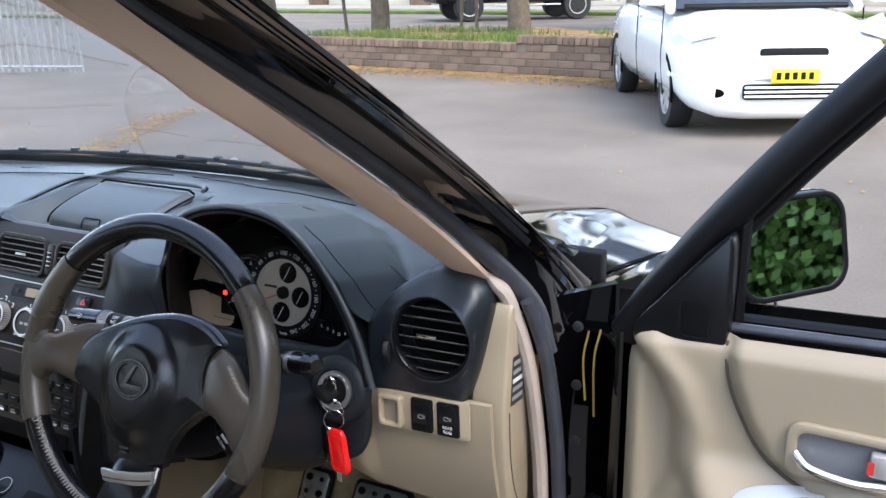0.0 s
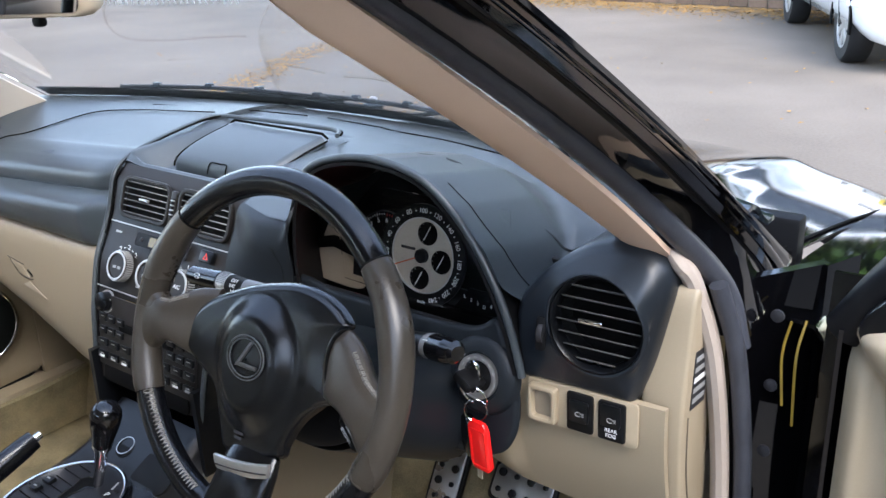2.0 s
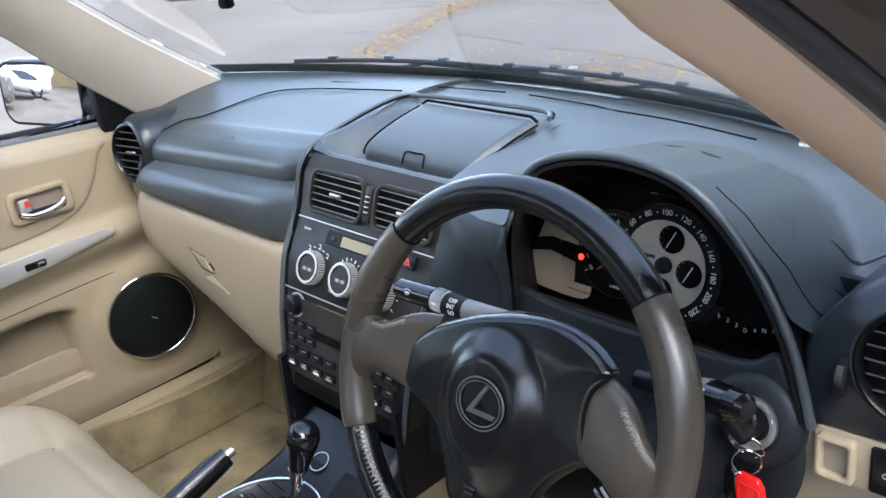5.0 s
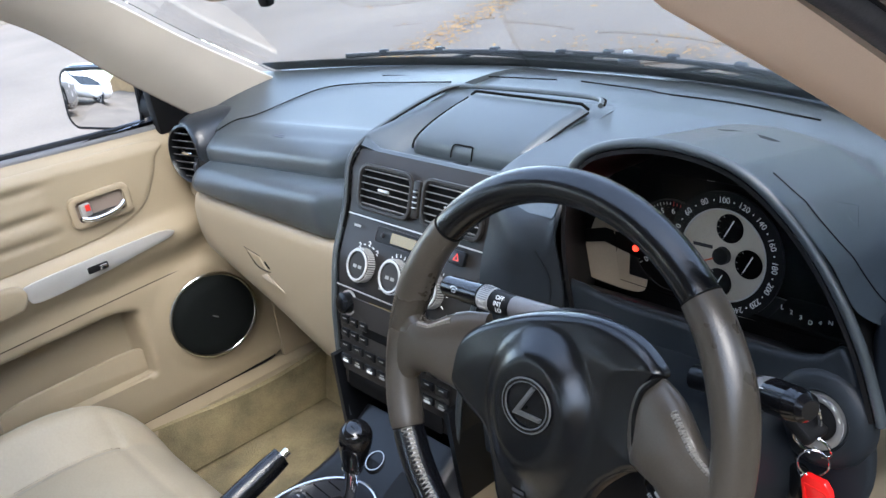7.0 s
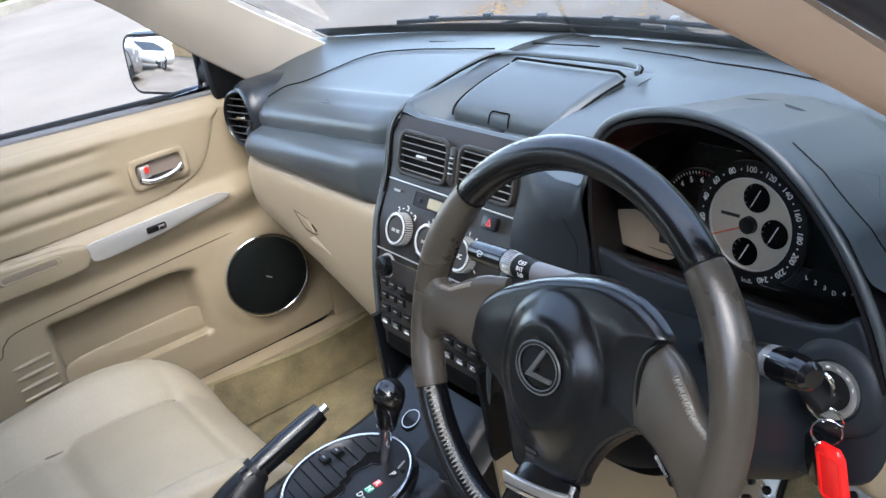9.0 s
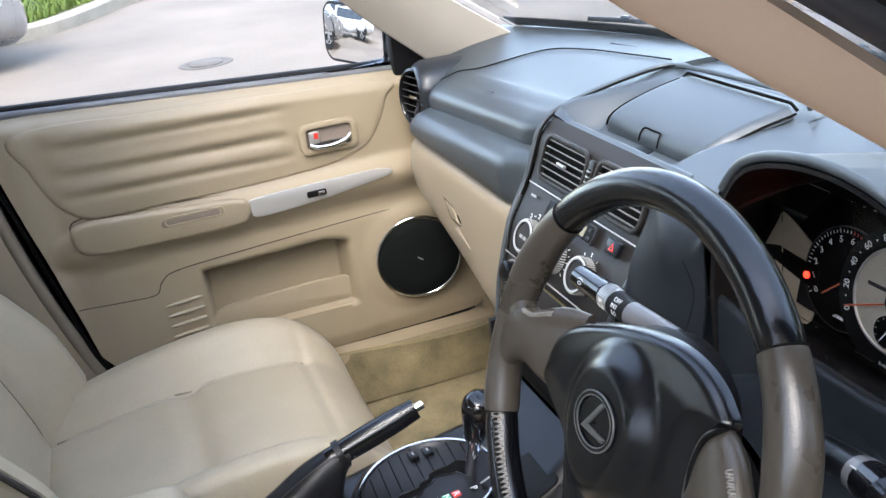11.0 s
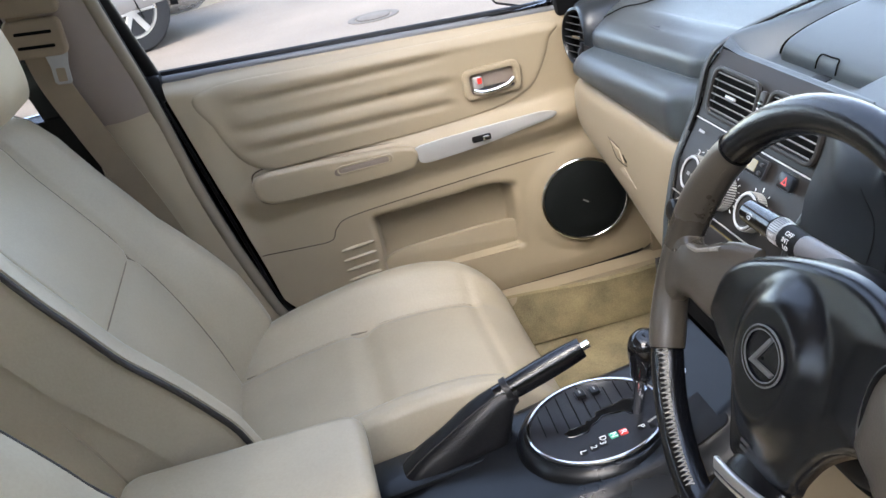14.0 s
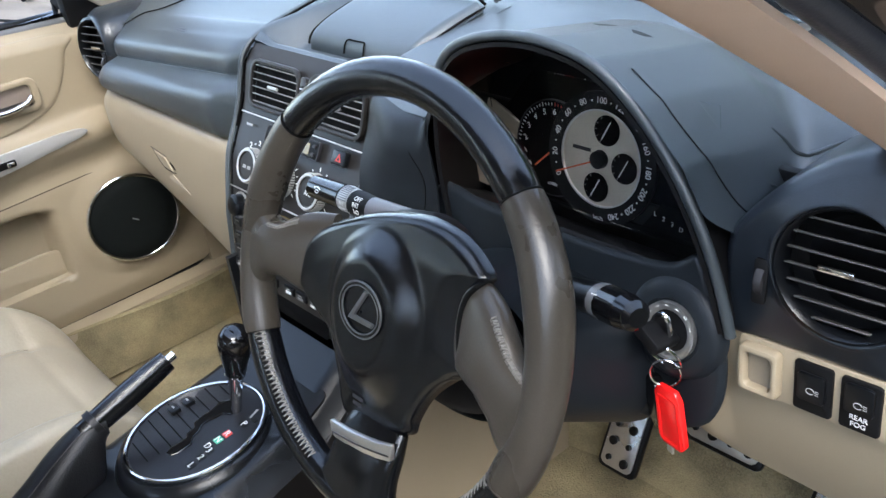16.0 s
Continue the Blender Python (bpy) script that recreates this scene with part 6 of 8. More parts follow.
part("window_post", tube([dp(0.158, 0.045, 0.93), dp(0.16, 0.045, 1.06)], 0.008, 8), RUBBER, door2)
part("window_frame", tube(cr([dp(0.98, 0.01, 1.37), dp(1.0, 0.03, 1.15), dp(0.99, 0.05, 0.97)], 12), 0.02, 10), RUBBER, door2)
SAIL = [(0.055, 0.925), (0.070, 0.895), (0.115, 0.872), (0.150, 0.900), (0.158, 0.94), (0.158, 1.035), (0.14, 1.03), (0.085, 0.965)]
part("mirror_sail", prism(SAIL, 0.026, DM @ axes((0, 0.058, 0), (-1, 0, 0), (0, 0, 1)) @ Matrix.Scale(-1, 4, (1, 0, 0)), 0.006, smooth=36), DASHLOW, door2, "black mirror sail panel")
part("sail_recess", ring(rrect(0.034, 0.044, 0.008, 0.122, 0.945), rrect(0.029, 0.039, 0.006, 0.122, 0.945), 0.0015, DM @ axes((0, 0.0845, 0), (-1, 0, 0), (0, 0, 1)) @ Matrix.Scale(-1, 4, (1, 0, 0))), BLACK, door2)


def dplate(a, n, z):
    return DM @ axes((a, n, z), (-1, 0, 0), (0, 0, 1)) @ Matrix.Scale(-1, 4, (1, 0, 0))


DI = (0.287, 0.832)
DN = dtrim_n(*DI)
part("handle_bezel", ring(rrect(0.112, 0.062, 0.016), rrect(0.090, 0.042, 0.010), 0.010, dplate(DI[0], DN, DI[1]), bev=0.003), BEIGE, door2, "beige handle bezel")
part("handle_cup", prism(rrect(0.092, 0.044, 0.010), 0.001, dplate(DI[0], DN + 0.001, DI[1]), 0), STALKGREY, door2)
part("door_handle", tube(cr([dp(DI[0] + 0.040, DN + 0.012, DI[1] - 0.018), dp(DI[0] + 0.01, DN + 0.018, DI[1] - 0.018), dp(DI[0] - 0.03, DN + 0.018, DI[1] - 0.012), dp(DI[0] - 0.046, DN + 0.010, DI[1] - 0.002)], 16), 0.0055, 10), CHROME, door2, "chrome door pull")
lk = part("lock_tab", rbox((0.024, 0.012, 0.026), dplate(DI[0] + 0.036, DN + 0.01, DI[1] + 0.004) @ Matrix.Rotation(radians(90), 4, "X"), 0.003), SILVER, door2)
part("lock_mark", prism(rrect(0.006, 0.014, 0.001), 0.001, dplate(DI[0] + 0.026, DN + 0.024, DI[1] + 0.006), 0), REDPRINT, lk)
part("insert_seam", tube(cr([dp(a, dtrim_n(a, z) + 0.0030, z) for a, z in ((0.158, 0.926), (0.164, 0.889), (0.182, 0.844), (0.206, 0.807), (0.248, 0.785), (0.33, 0.770), (0.5, 0.766))], 50), 0.0022, 6), SEAM, door2)
SWP = DM @ axes((0.290, 0.122, 0.763), (-1, 0, 0), (0, -0.74, 0.67)) @ Matrix.Scale(-1, 4, (1, 0, 0))
part("switch_plate", prism(circle(0.105, 40, 0.034), 0.006, SWP, 0.002), SILVER, door2, "satin silver window switch plate")
part("switch_well", prism(circle(0.050, 40, 0.022), 0.002, SWP @ Matrix.Translation((-0.010, 0, 0.006)), 0.0005), BLACK, door2)
for k in range(5):
    part("window_switch", rbox((0.011, 0.013, 0.006), SWP @ Matrix.Translation((-0.042 + 0.016 * k, 0.004 * (-1) ** k, 0.010)), 0.003), GLOSSBLACK, door2)
S2 = DM @ axes((0.245, dtrim_n(0.245, 0.60) + 0.004, 0.60), (-1, 0, 0), (0, 0, 1)) @ Matrix.Scale(-1, 4, (1, 0, 0))
spk2 = part("speaker_grille", lathe([(0.080, 0), (0.080, 0.006), (0.074, 0.0115), (0.0005, 0.015)], S2, 40), SPKCLOTH, door2, "round black speaker grille")
part("speaker_ring", ring(circle(0.085, 44), circle(0.0795, 44), 0.009, S2, bev=0.0015), CHROME, spk2, "thin chrome ring")
MRM = Matrix.Translation(DH) @ Matrix.Rotation(radians(22), 4, "Z") @ Matrix.Translation(-DH) @ axes((1.022, 0.400, 0.984), (0.865, 0.50, 0.0), (-0.09, 0.20, 1))
MR = door_mirror(MRM, "black door mirror on the open driver door", 0.079, 0.055)
part("mirror_arm", tube([MRM @ Vector((0.075, -0.03, -0.05)), dp(0.10, -0.03, 0.955), dp(0.13, 0.02, 0.95)], [0.03, 0.026, 0.03], 12), BLACK, MR)
# ---- seats ----
def build_seat(cx, label):
    """A leather bucket seat; cx is its centre line."""
    s = thing("car_chair", (cx, -0.28, 0.30), label, "car seat", "front seats")

    def cushion(u, v):
        # v runs from the back edge over the top and down the front
        a = 2 * u - 1
        P = cr([(0, -0.53, 0.44), (0, -0.49, 0.475), (0, -0.40, 0.495), (0, -0.28, 0.510), (0, -0.18, 0.516), (0, -0.10, 0.508), (0, -0.045, 0.485), (0, -0.005, 0.445), (0, 0.008, 0.39), (0, -0.03, 0.34)], 46)
        p = along(P, v)
        w = 0.245 - 0.02 * sstep((v - 0.62) / 0.3)
        b = sstep((abs(a) - 0.52) / 0.26) * (1 - sstep((abs(a) - 0.88) / 0.12) * 0.6)
        lift = 0.052 * b * math.sin(math.pi * min(1, max(0, (v - 0.02) / 0.80))) ** 0.7
        drop = 0.14 * sstep((abs(a) - 0.86) / 0.14) ** 1.6
        crease = -0.010 * math.exp(-((abs(a) - 0.54) / 0.025) ** 2) * sstep((v - 0.09) / 0.05) * sstep((0.64 - v) / 0.05)
        cross = -0.013 * math.exp(-((v - 0.34) / 0.014) ** 2) * sstep((0.58 - abs(a)) / 0.06)
        front = -0.004 * math.exp(-((v - 0.60) / 0.012) ** 2) * sstep((0.84 - abs(a)) / 0.06)
        return (cx + a * w, p.y, p.z + lift - drop + crease + cross + front)
    part("cushion", grid(cushion, 60, 70), LEATHER, s, "beige leather seat cushion", sharp=70)

    def rest(u, v):
        a = 2 * u - 1
        P = cr([(0, -0.49, 0.46), (0, -0.515, 0.56), (0, -0.558, 0.68), (0, -0.618, 0.80), (0, -0.682, 0.91), (0, -0.710, 0.965), (0, -0.745, 0.995), (0, -0.80, 0.985), (0, -0.83, 0.93)], 50)
        p = along(P, v)
        w = interp(v, [0, 0.35, 0.62, 0.80, 1], [0.240, 0.252, 0.246, 0.215, 0.165])
        b = sstep((abs(a) - 0.50) / 0.38)
        fwd = b * interp(p.z, [0.44, 0.5, 0.6, 0.67, 0.75, 0.85, 0.92, 0.97, 1.0], [0.05, 0.085, 0.082, 0.064, 0.042, 0.036, 0.038, 0.024, 0.0])
        wrap = 0.11 * sstep((abs(a) - 0.95) / 0.06) ** 1.5
        crease = -0.010 * math.exp(-((abs(a) - 0.56) / 0.022) ** 2) * sstep((0.78 - v) / 0.08)
        cross = -0.008 * math.exp(-((v - 0.32) / 0.010) ** 2) * sstep((0.59 - abs(a)) / 0.06)
        d = fwd + crease + cross - wrap
        return (cx + a * w, p.y + d * 0.90, p.z + d * 0.30)
    part("backrest", grid(rest, 90, 70), LEATHER, s, "beige leather backrest with bolsters", sharp=70)

    def seam(f, uv, r=0.0022, dz=(0, 0, 0)):
        part("seam", tube(cr([Vector(f(u, v)) + Vector(dz) for u, v in uv], 50), r, 6), LEATHSEAM, s, "sewn seam")
    for t in (0.225, 0.775):
        seam(cushion, [(t, v) for v in np.linspace(0.12, 0.60, 20)], 0.0018 if t < 0.5 else 0.0026, (0, 0, 0.0010))
        seam(rest, [(t, v) for v in np.linspace(0.05, 0.74, 24)], 0.0023, (0, 0.0018, 0.0008))
    seam(rest, [(u, 0.32) for u in np.linspace(0.23, 0.77, 9)], 0.0014, (0, 0.0006, 0.0003))

    def shell(u, v):
        a = 2 * u - 1
        P = cr([(0, -0.56, 0.42), (0, -0.60, 0.56), (0, -0.66, 0.72), (0, -0.73, 0.86), (0, -0.80, 0.95), (0, -0.83, 0.98)], 24)
        p = along(P, v)
        w = interp(v, [0, 0.35, 0.62, 0.80, 1], [0.232, 0.246, 0.236, 0.196, 0.160])
        return (cx + a * w, p.y - 0.05 * (1 - a ** 4), p.z - 0.02 * (1 - a ** 4))
    part("back_shell", thick(grid(shell, 24, 24), 0.01), BEIGE, s, "beige seat back shell", sharp=70)
    for t in (-1, 1):
        part("side_panel", thick(grid(lambda u, v, t=t: Vector(rest(0.5 + 0.5 * t * 0.965, 0.01 + 0.73 * v)) + Vector((0.004 * t * math.sin(3.1 * u), -interp(v, [0, 0.3, 0.6, 1], [0.17, 0.19, 0.20, 0.13]) * u, -0.03 * u)), 10, 30), 0.004), LEATHER, s, "leather side panel")
        part("piping", tube([Vector(rest(0.5 + 0.5 * t * 0.965, v)) + Vector((0.002 * t, 0.001, 0)) for v in np.linspace(0.01, 0.74, 40)], 0.0042, 8), PIPING, s, "dark seam piping")
    CORE = []
    for v in np.linspace(0.0, 0.72, 14):
        q = Vector(rest(0.5, v))
        hwid = interp(v, [0, 0.35, 0.62, 0.80, 1], [0.240, 0.252, 0.246, 0.215, 0.165]) - 0.006
        CORE.append([(cx + sx * hwid, q.y - dy, q.z - dz) for sx, dy, dz in ((-1, 0.03, 0.0), (1, 0.03, 0.0), (1, 0.15, 0.04), (0.7, 0.19, 0.05), (-0.7, 0.19, 0.05), (-1, 0.15, 0.04))])
    part("back_core", loft(CORE), LEATHER, s, "leather-covered seat back", sharp=60)
    part("seat_base", rbox((0.44, 0.44, 0.08), (cx, -0.28, 0.335), 0.02), BEIGE, s, "beige seat base cover")
    part("seat_rail", rbox((0.03, 0.50, 0.03), (cx - 0.17, -0.28, 0.295), 0.004), BLACK, s)
    part("seat_rail", rbox((0.03, 0.50, 0.03), (cx + 0.17, -0.28, 0.295), 0.004), BLACK, s)
    # headrest
    HM = axes((cx, -0.685, 1.105), (1, 0, 0), (0, -0.20, 1))
    rings = []
    for k, z in ((0.55, -0.06), (0.90, -0.045), (1.0, -0.01), (1.0, 0.025), (0.88, 0.05), (0.5, 0.062), (0.05, 0.064)):
        rings.append([HM @ Vector((x * k, y * k, z)) for x, y in rrect(0.27, 0.18, 0.075, n=8)])
    part("headrest", loft(rings), LEATHER, s, "beige leather headrest", sharp=70)
    for t in (-0.06, 0.06):
        part("headrest_post", tube([(cx + t, -0.755, 0.97), (cx + t, -0.715, 1.06)], 0.006, 10), CHROME, s)
    return s


seat1 = build_seat(-0.365, "beige leather passenger seat with a small scuff mark")
build_seat(0.370, "beige leather driver seat")
part("recliner_cover", prism([(-0.53, 0.40), (-0.43, 0.40), (-0.40, 0.44), (-0.43, 0.49), (-0.50, 0.53), (-0.55, 0.50)], 0.03, axes((-0.63, 0, 0), (0, 1, 0), (0, 0, 1)), 0.008, smooth=28), BEIGE, seat1, "beige recliner cover")
part("scuff_mark", prism([(0, 0.006), (0.001, 0.001), (0.0015, -0.006), (-0.0008, -0.003), (-0.0005, 0.003)], 0.0006, axes((-0.555, -0.295, 0.5445), (1, 0.2, 0), (0, 1, 0.1)), 0), SEALRUB, seat1, "small dark scuff")

# passenger belt on the centre pillar
blt = thing("seat_belt", (-0.69, -0.58, 0.70), "tan seat belt with a clear buckle tongue and beige anchor", "seat belt")
BP = cr([(-0.622, -0.645, 1.17), (-0.640, -0.643, 1.08), (-0.655, -0.640, 1.01), (-0.668, -0.619, 0.922), (-0.676, -0.575, 0.777), (-0.680, -0.545, 0.66), (-0.680, -0.53, 0.54)], 30)
part("webbing", thick(grid(lambda u, v: BP[round(u * 29)] + Vector((0.010, -0.023 + 0.046 * v, 0.010 * v)), 30, 4), 0.0015), BELTWEB, blt, "tan belt webbing")
AC = axes((-0.640, -0.636, 1.086), (0.05, 1, -0.10), (0.12, 0.10, 1))
part("anchor_cover", prism(rrect(0.088, 0.062, 0.012), 0.020, AC, 0.006, 3), BELTWEB, blt, "tan slotted belt slider")
for k in range(2):
    part("anchor_slot", prism(rrect(0.056, 0.005, 0.002, 0.0, 0.010 - 0.022 * k), 0.0012, AC @ Matrix.Translation((0, 0, 0.020)), 0), VOID, blt)
part("upper_guide", prism(rrect(0.090, 0.030, 0.010), 0.026, AC @ Matrix.Translation((0.004, 0.052, 0.0)), 0.006, 3), BELTWEB, blt)
TG = axes((-0.630, -0.618, 1.032), (0.05, 1, -0.12), (0.12, 0.12, 1))
part("buckle_tongue", prism([(-0.018, 0.024), (0.018, 0.024), (0.0135, 0.004), (0.0135, -0.022), (0.010, -0.026), (-0.010, -0.026), (-0.0135, -0.022), (-0.0135, 0.004)], 0.003, TG, 0.001), CLEARPLASTIC, blt, "clear plastic-sheathed buckle tongue")
part("tongue_slot", prism(rrect(0.014, 0.022, 0.002, 0.0, -0.010), 0.0008, TG @ Matrix.Translation((0, 0, 0.003)), 0), BELTWEB, blt)

# ---- centre console ----
con = thing("centre_console", (0, -0.15, 0.30), "black centre console with beige armrest box", "console")


def con_top(u, v):
    y = -0.62 + 0.76 * v
    w = interp(y, [-0.62, -0.2, -0.05, 0.05, 0.14], [0.105, 0.108, 0.125, 0.118, 0.112])
    z = interp(y, [-0.62, -0.30, -0.15, -0.02, 0.07, 0.14], [0.50, 0.515, 0.545, 0.562, 0.578, 0.625])
    a = 2 * u - 1
    e = sstep((abs(a) - 0.72) / 0.28)
    return (a * w + 0.004, y, z - 0.035 * e ** 1.5)


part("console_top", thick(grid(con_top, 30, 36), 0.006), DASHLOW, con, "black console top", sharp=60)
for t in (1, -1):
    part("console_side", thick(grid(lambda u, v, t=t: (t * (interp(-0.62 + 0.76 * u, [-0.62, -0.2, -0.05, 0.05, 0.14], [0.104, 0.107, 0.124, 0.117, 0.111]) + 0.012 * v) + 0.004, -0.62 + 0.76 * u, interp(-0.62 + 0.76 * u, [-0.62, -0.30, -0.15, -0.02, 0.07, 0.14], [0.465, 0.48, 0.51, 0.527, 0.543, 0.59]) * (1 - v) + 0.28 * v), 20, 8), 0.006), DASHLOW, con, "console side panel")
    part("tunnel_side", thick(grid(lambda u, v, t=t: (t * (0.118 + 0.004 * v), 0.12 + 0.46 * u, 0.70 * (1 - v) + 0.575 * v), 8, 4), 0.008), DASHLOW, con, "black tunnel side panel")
    part("tunnel_lower", thick(grid(lambda u, v, t=t: (t * (0.122 + 0.006 * v), 0.12 + 0.46 * u, 0.575 * (1 - v) + 0.28 * v), 8, 5), 0.008), BEIGE if t > 0 else DASHLOW, con, "beige lower tunnel side")
OM = axes((0.002, -0.024, 0.570), (1, 0, 0.0), (0, 1, 0.064))
part("shift_plate", prism(circle(0.076, 56, 0.0825), 0.004, OM @ Matrix.Translation((0, 0, -0.001)), 0.001), SHIFTPLATE, con, "black oval gear selector plate")
part("shift_ring", ring(circle(0.0815, 64, 0.0878), circle(0.0762, 64, 0.0827), 0.008, OM @ Matrix.Translation((0, 0, -0.002)), bev=0.0024), CHROME, con, "chrome selector ring")
part("shift_collar", lathe([(1.22, -0.030), (1.17, -0.012), (1.09, -0.001), (1.04, 0.001), (0.99, -0.002)], OM @ Matrix.Diagonal((0.0815, 0.0878, 1, 1)), 56), DASHLOW, con, "rounded black collar round the selector ring")
GATE = [(0.010, 0.0545), (-0.012, 0.0525), (-0.0175, 0.044), (-0.0135, 0.030), (-0.0140, 0.018), (-0.0105, 0.004), (-0.0025, 0.001), (-0.0010, -0.011), (0.0055, -0.0150), (0.0050, -0.036), (0.0090, -0.0430), (0.0165, -0.0415), (0.0195, -0.034), (0.0190, -0.0165), (0.0100, -0.0095), (0.0070, 0.0000), (0.0000, 0.0080), (-0.0005, 0.018), (0.0030, 0.028), (0.0030, 0.036), (0.0130, 0.041), (0.0160, 0.049)]
part("shift_gate", prism(GATE, 0.0008, OM @ Matrix.Translation((0, 0, 0.0032)), 0), VOID, con, "stepped selector slot")
part("gate_edge", tube([OM @ Vector((x, y, 0.0036)) for x, y in GATE], 0.0009, 6, closed=True), GLOSSBLACK, con)
for k in range(9):
    y = -0.064 + 0.0155 * k
    w = math.sqrt(max(0, 1 - (y / 0.080) ** 2)) * 0.072
    e = -0.020 if y > 0 else 0.002
    if w + e > 0.012:
        part("plate_rib", rbox((w + e, 0.0013, 0.0012), OM @ Matrix.Translation(((e - w) / 2 + (0.012 if 0.0 < y < 0.034 else 0), y, 0.0034)) @ Matrix.Rotation(radians(-3), 4, "Z"), 0), VOID, con)
for x, y in ((-0.0545, -0.0005), (-0.0525, 0.0182)):
    mb = part("mode_button", rbox((0.0165, 0.0125, 0.0075), OM @ Matrix.Translation((x, y, 0.005)), 0.0016), DASHLOW, con, "small black mode button")
    part("button_mark", rbox((0.006, 0.0022, 0.0004), OM @ Matrix.Translation((x, y, 0.0089)), 0), GREYPRINT, mb)
for t, m_, x, y in (("P", WHITEPRINT, 0.0420, 0.0425), ("R", REDPRINT, 0.0400, 0.0205), ("N", GREENPRINT, 0.0400, 0.0080), ("D", WHITEPRINT, 0.0390, -0.0055), ("3", WHITEPRINT, 0.0470, -0.0085), ("2", WHITEPRINT, 0.0490, -0.0205), ("L", WHITEPRINT, 0.0510, -0.0345)):
    gp = part("letter_plate", prism(rrect(0.0105, 0.0098, 0.001, x, y), 0.0006, OM @ Matrix.Translation((0, 0, 0.0030)), 0), BLACK if t not in "RN" else m_, con)
    words("gear_letter", t, 0.0115, OM @ Matrix.Translation((x, y, 0.0040)), WHITEPRINT, gp)
part("shift_lock", rbox((0.009, 0.006, 0.0016), OM @ Matrix.Translation((0.047, 0.054, 0.0036)), 0.0005), BLACK, con)
part("lock_text", rbox((0.0028, 0.015, 0.0004), OM @ Matrix.Translation((0.036, 0.060, 0.0033)) @ Matrix.Rotation(radians(20), 4, "Z"), 0), GREYPRINT, con)
# box with armrest lid
part("armrest_box", prism(rrect(0.165, 0.30, 0.03), 0.07, Matrix.Translation((-0.012, -0.46, 0.50)), 0.008), BEIGE, con, "beige console box")
part("armrest_lid", prism(rrect(0.182, 0.31, 0.030, n=7), 0.048, Matrix.Translation((-0.016, -0.455, 0.566)), 0.016, 4), LEATHER, con, "beige leather armrest lid")
part("cup_lid", prism(rrect(0.07, 0.055, 0.012), 0.003, axes((0.070, 0.080, 0.584), (1, 0, 0), (0, 1, 0.5)), 0.001), BLACK, con)
lg = part("lighter", lathe([(0.017, 0), (0.017, 0.004), (0.013, 0.006), (0.012, 0.004), (0.0005, 0.004)], axes((-0.012, 0.092, 0.588), (1, 0, 0), (0, 1, 0.5)), 28), BLACK, con, "cigarette lighter with a chrome ring")
part("lighter_ring", ring(circle(0.0140, 28), circle(0.0128, 28), 0.0062, axes((-0.012, 0.092, 0.588), (1, 0, 0), (0, 1, 0.5))), STEEL, lg)

gs = thing("gear_lever", (0.010, 0.025, 0.57), "gear lever with a gloss black knob on a chrome stem", "gear lever")
GB, GT = Vector((0.009, 0.025, 0.566)), Vector((0.055, 0.030, 0.687))
part("stem", tube([GB.lerp(GT, q) for q in (0.0, 0.2, 0.4, 0.58, 0.66)], [0.0072, 0.0074, 0.0078, 0.0092, 0.0105], 20), CHROME, gs, "chrome stem")
part("stem_ring", tube([GB.lerp(GT, 0.64), GB.lerp(GT, 0.70)], 0.0128, 24), CHROME, gs)
KD = (GT - GB).normalized()
part("knob", lathe([(0.0115, -0.045), (0.0130, -0.042), (0.0145, -0.030), (0.0170, -0.016), (0.0190, -0.004), (0.0198, 0.006), (0.0190, 0.014), (0.0160, 0.0205), (0.0105, 0.0245), (0.005, 0.026), (0.0005, 0.0263)], axes(GT, KD.orthogonal(), KD.cross(KD.orthogonal())), 36), GLOSSBLACK, gs, "gloss black knob")
hb = thing("handbrake", (-0.06, -0.22, 0.53), "handbrake with a black grip, leather boot and chrome button", "handbrake")
HB0, HB1 = Vector((-0.060, -0.130, 0.602)), Vector((-0.057, -0.012, 0.640))
part("grip", tube([HB0.lerp(HB1, k / 6) for k in range(7)], [0.0135, 0.0140, 0.0145, 0.0148, 0.0145, 0.0140, 0.0125], 16, flat=1.1), WLEATHER, hb, "black grip")
part("button", tube([HB1.lerp(HB0, 0.01), HB1 + (HB1 - HB0) * 0.085], 0.0055, 14), CHROME, hb, "chrome release button")
BT = cr([(-0.060, -0.105, 0.606), (-0.060, -0.135, 0.597), (-0.060, -0.170, 0.580), (-0.060, -0.205, 0.558), (-0.060, -0.245, 0.534), (-0.060, -0.285, 0.500)], 30)


def boot(u, v):
    """A leather tent: narrow ridge under the lever, flat sides hanging to the frame, with soft creases."""
    k = min(29, round(v * 29))
    ridge = BT[k]
    low = 0.524 + 0.008 * sstep((ridge.y + 0.25) / 0.10)
    half = 0.0170 + (max(0.012, (ridge.z + 0.016 - low) / 2) - 0.0170) * sstep(v / 0.30)
    a = 2 * math.pi * u
    ca, sa = math.cos(a), math.sin(a)
    spread = sstep(v / 0.35)
    w = 0.0165 + spread * (0.006 + 0.012 * (1 - sa) / 2)
    n = 2.0 + 0.8 * spread
    q = (abs(ca) ** n + abs(sa) ** n) ** (-1 / n)
    crease = 0.0011 * spread * math.sin(14 * v + 2.2 * sa) * (1 - 0.6 * sa)
    return (ridge.x + (w + crease) * q * ca, ridge.y + 0.020 * spread * (1 - sa) / 2 * (1 - v), ridge.z + 0.016 - half + half * q * sa)


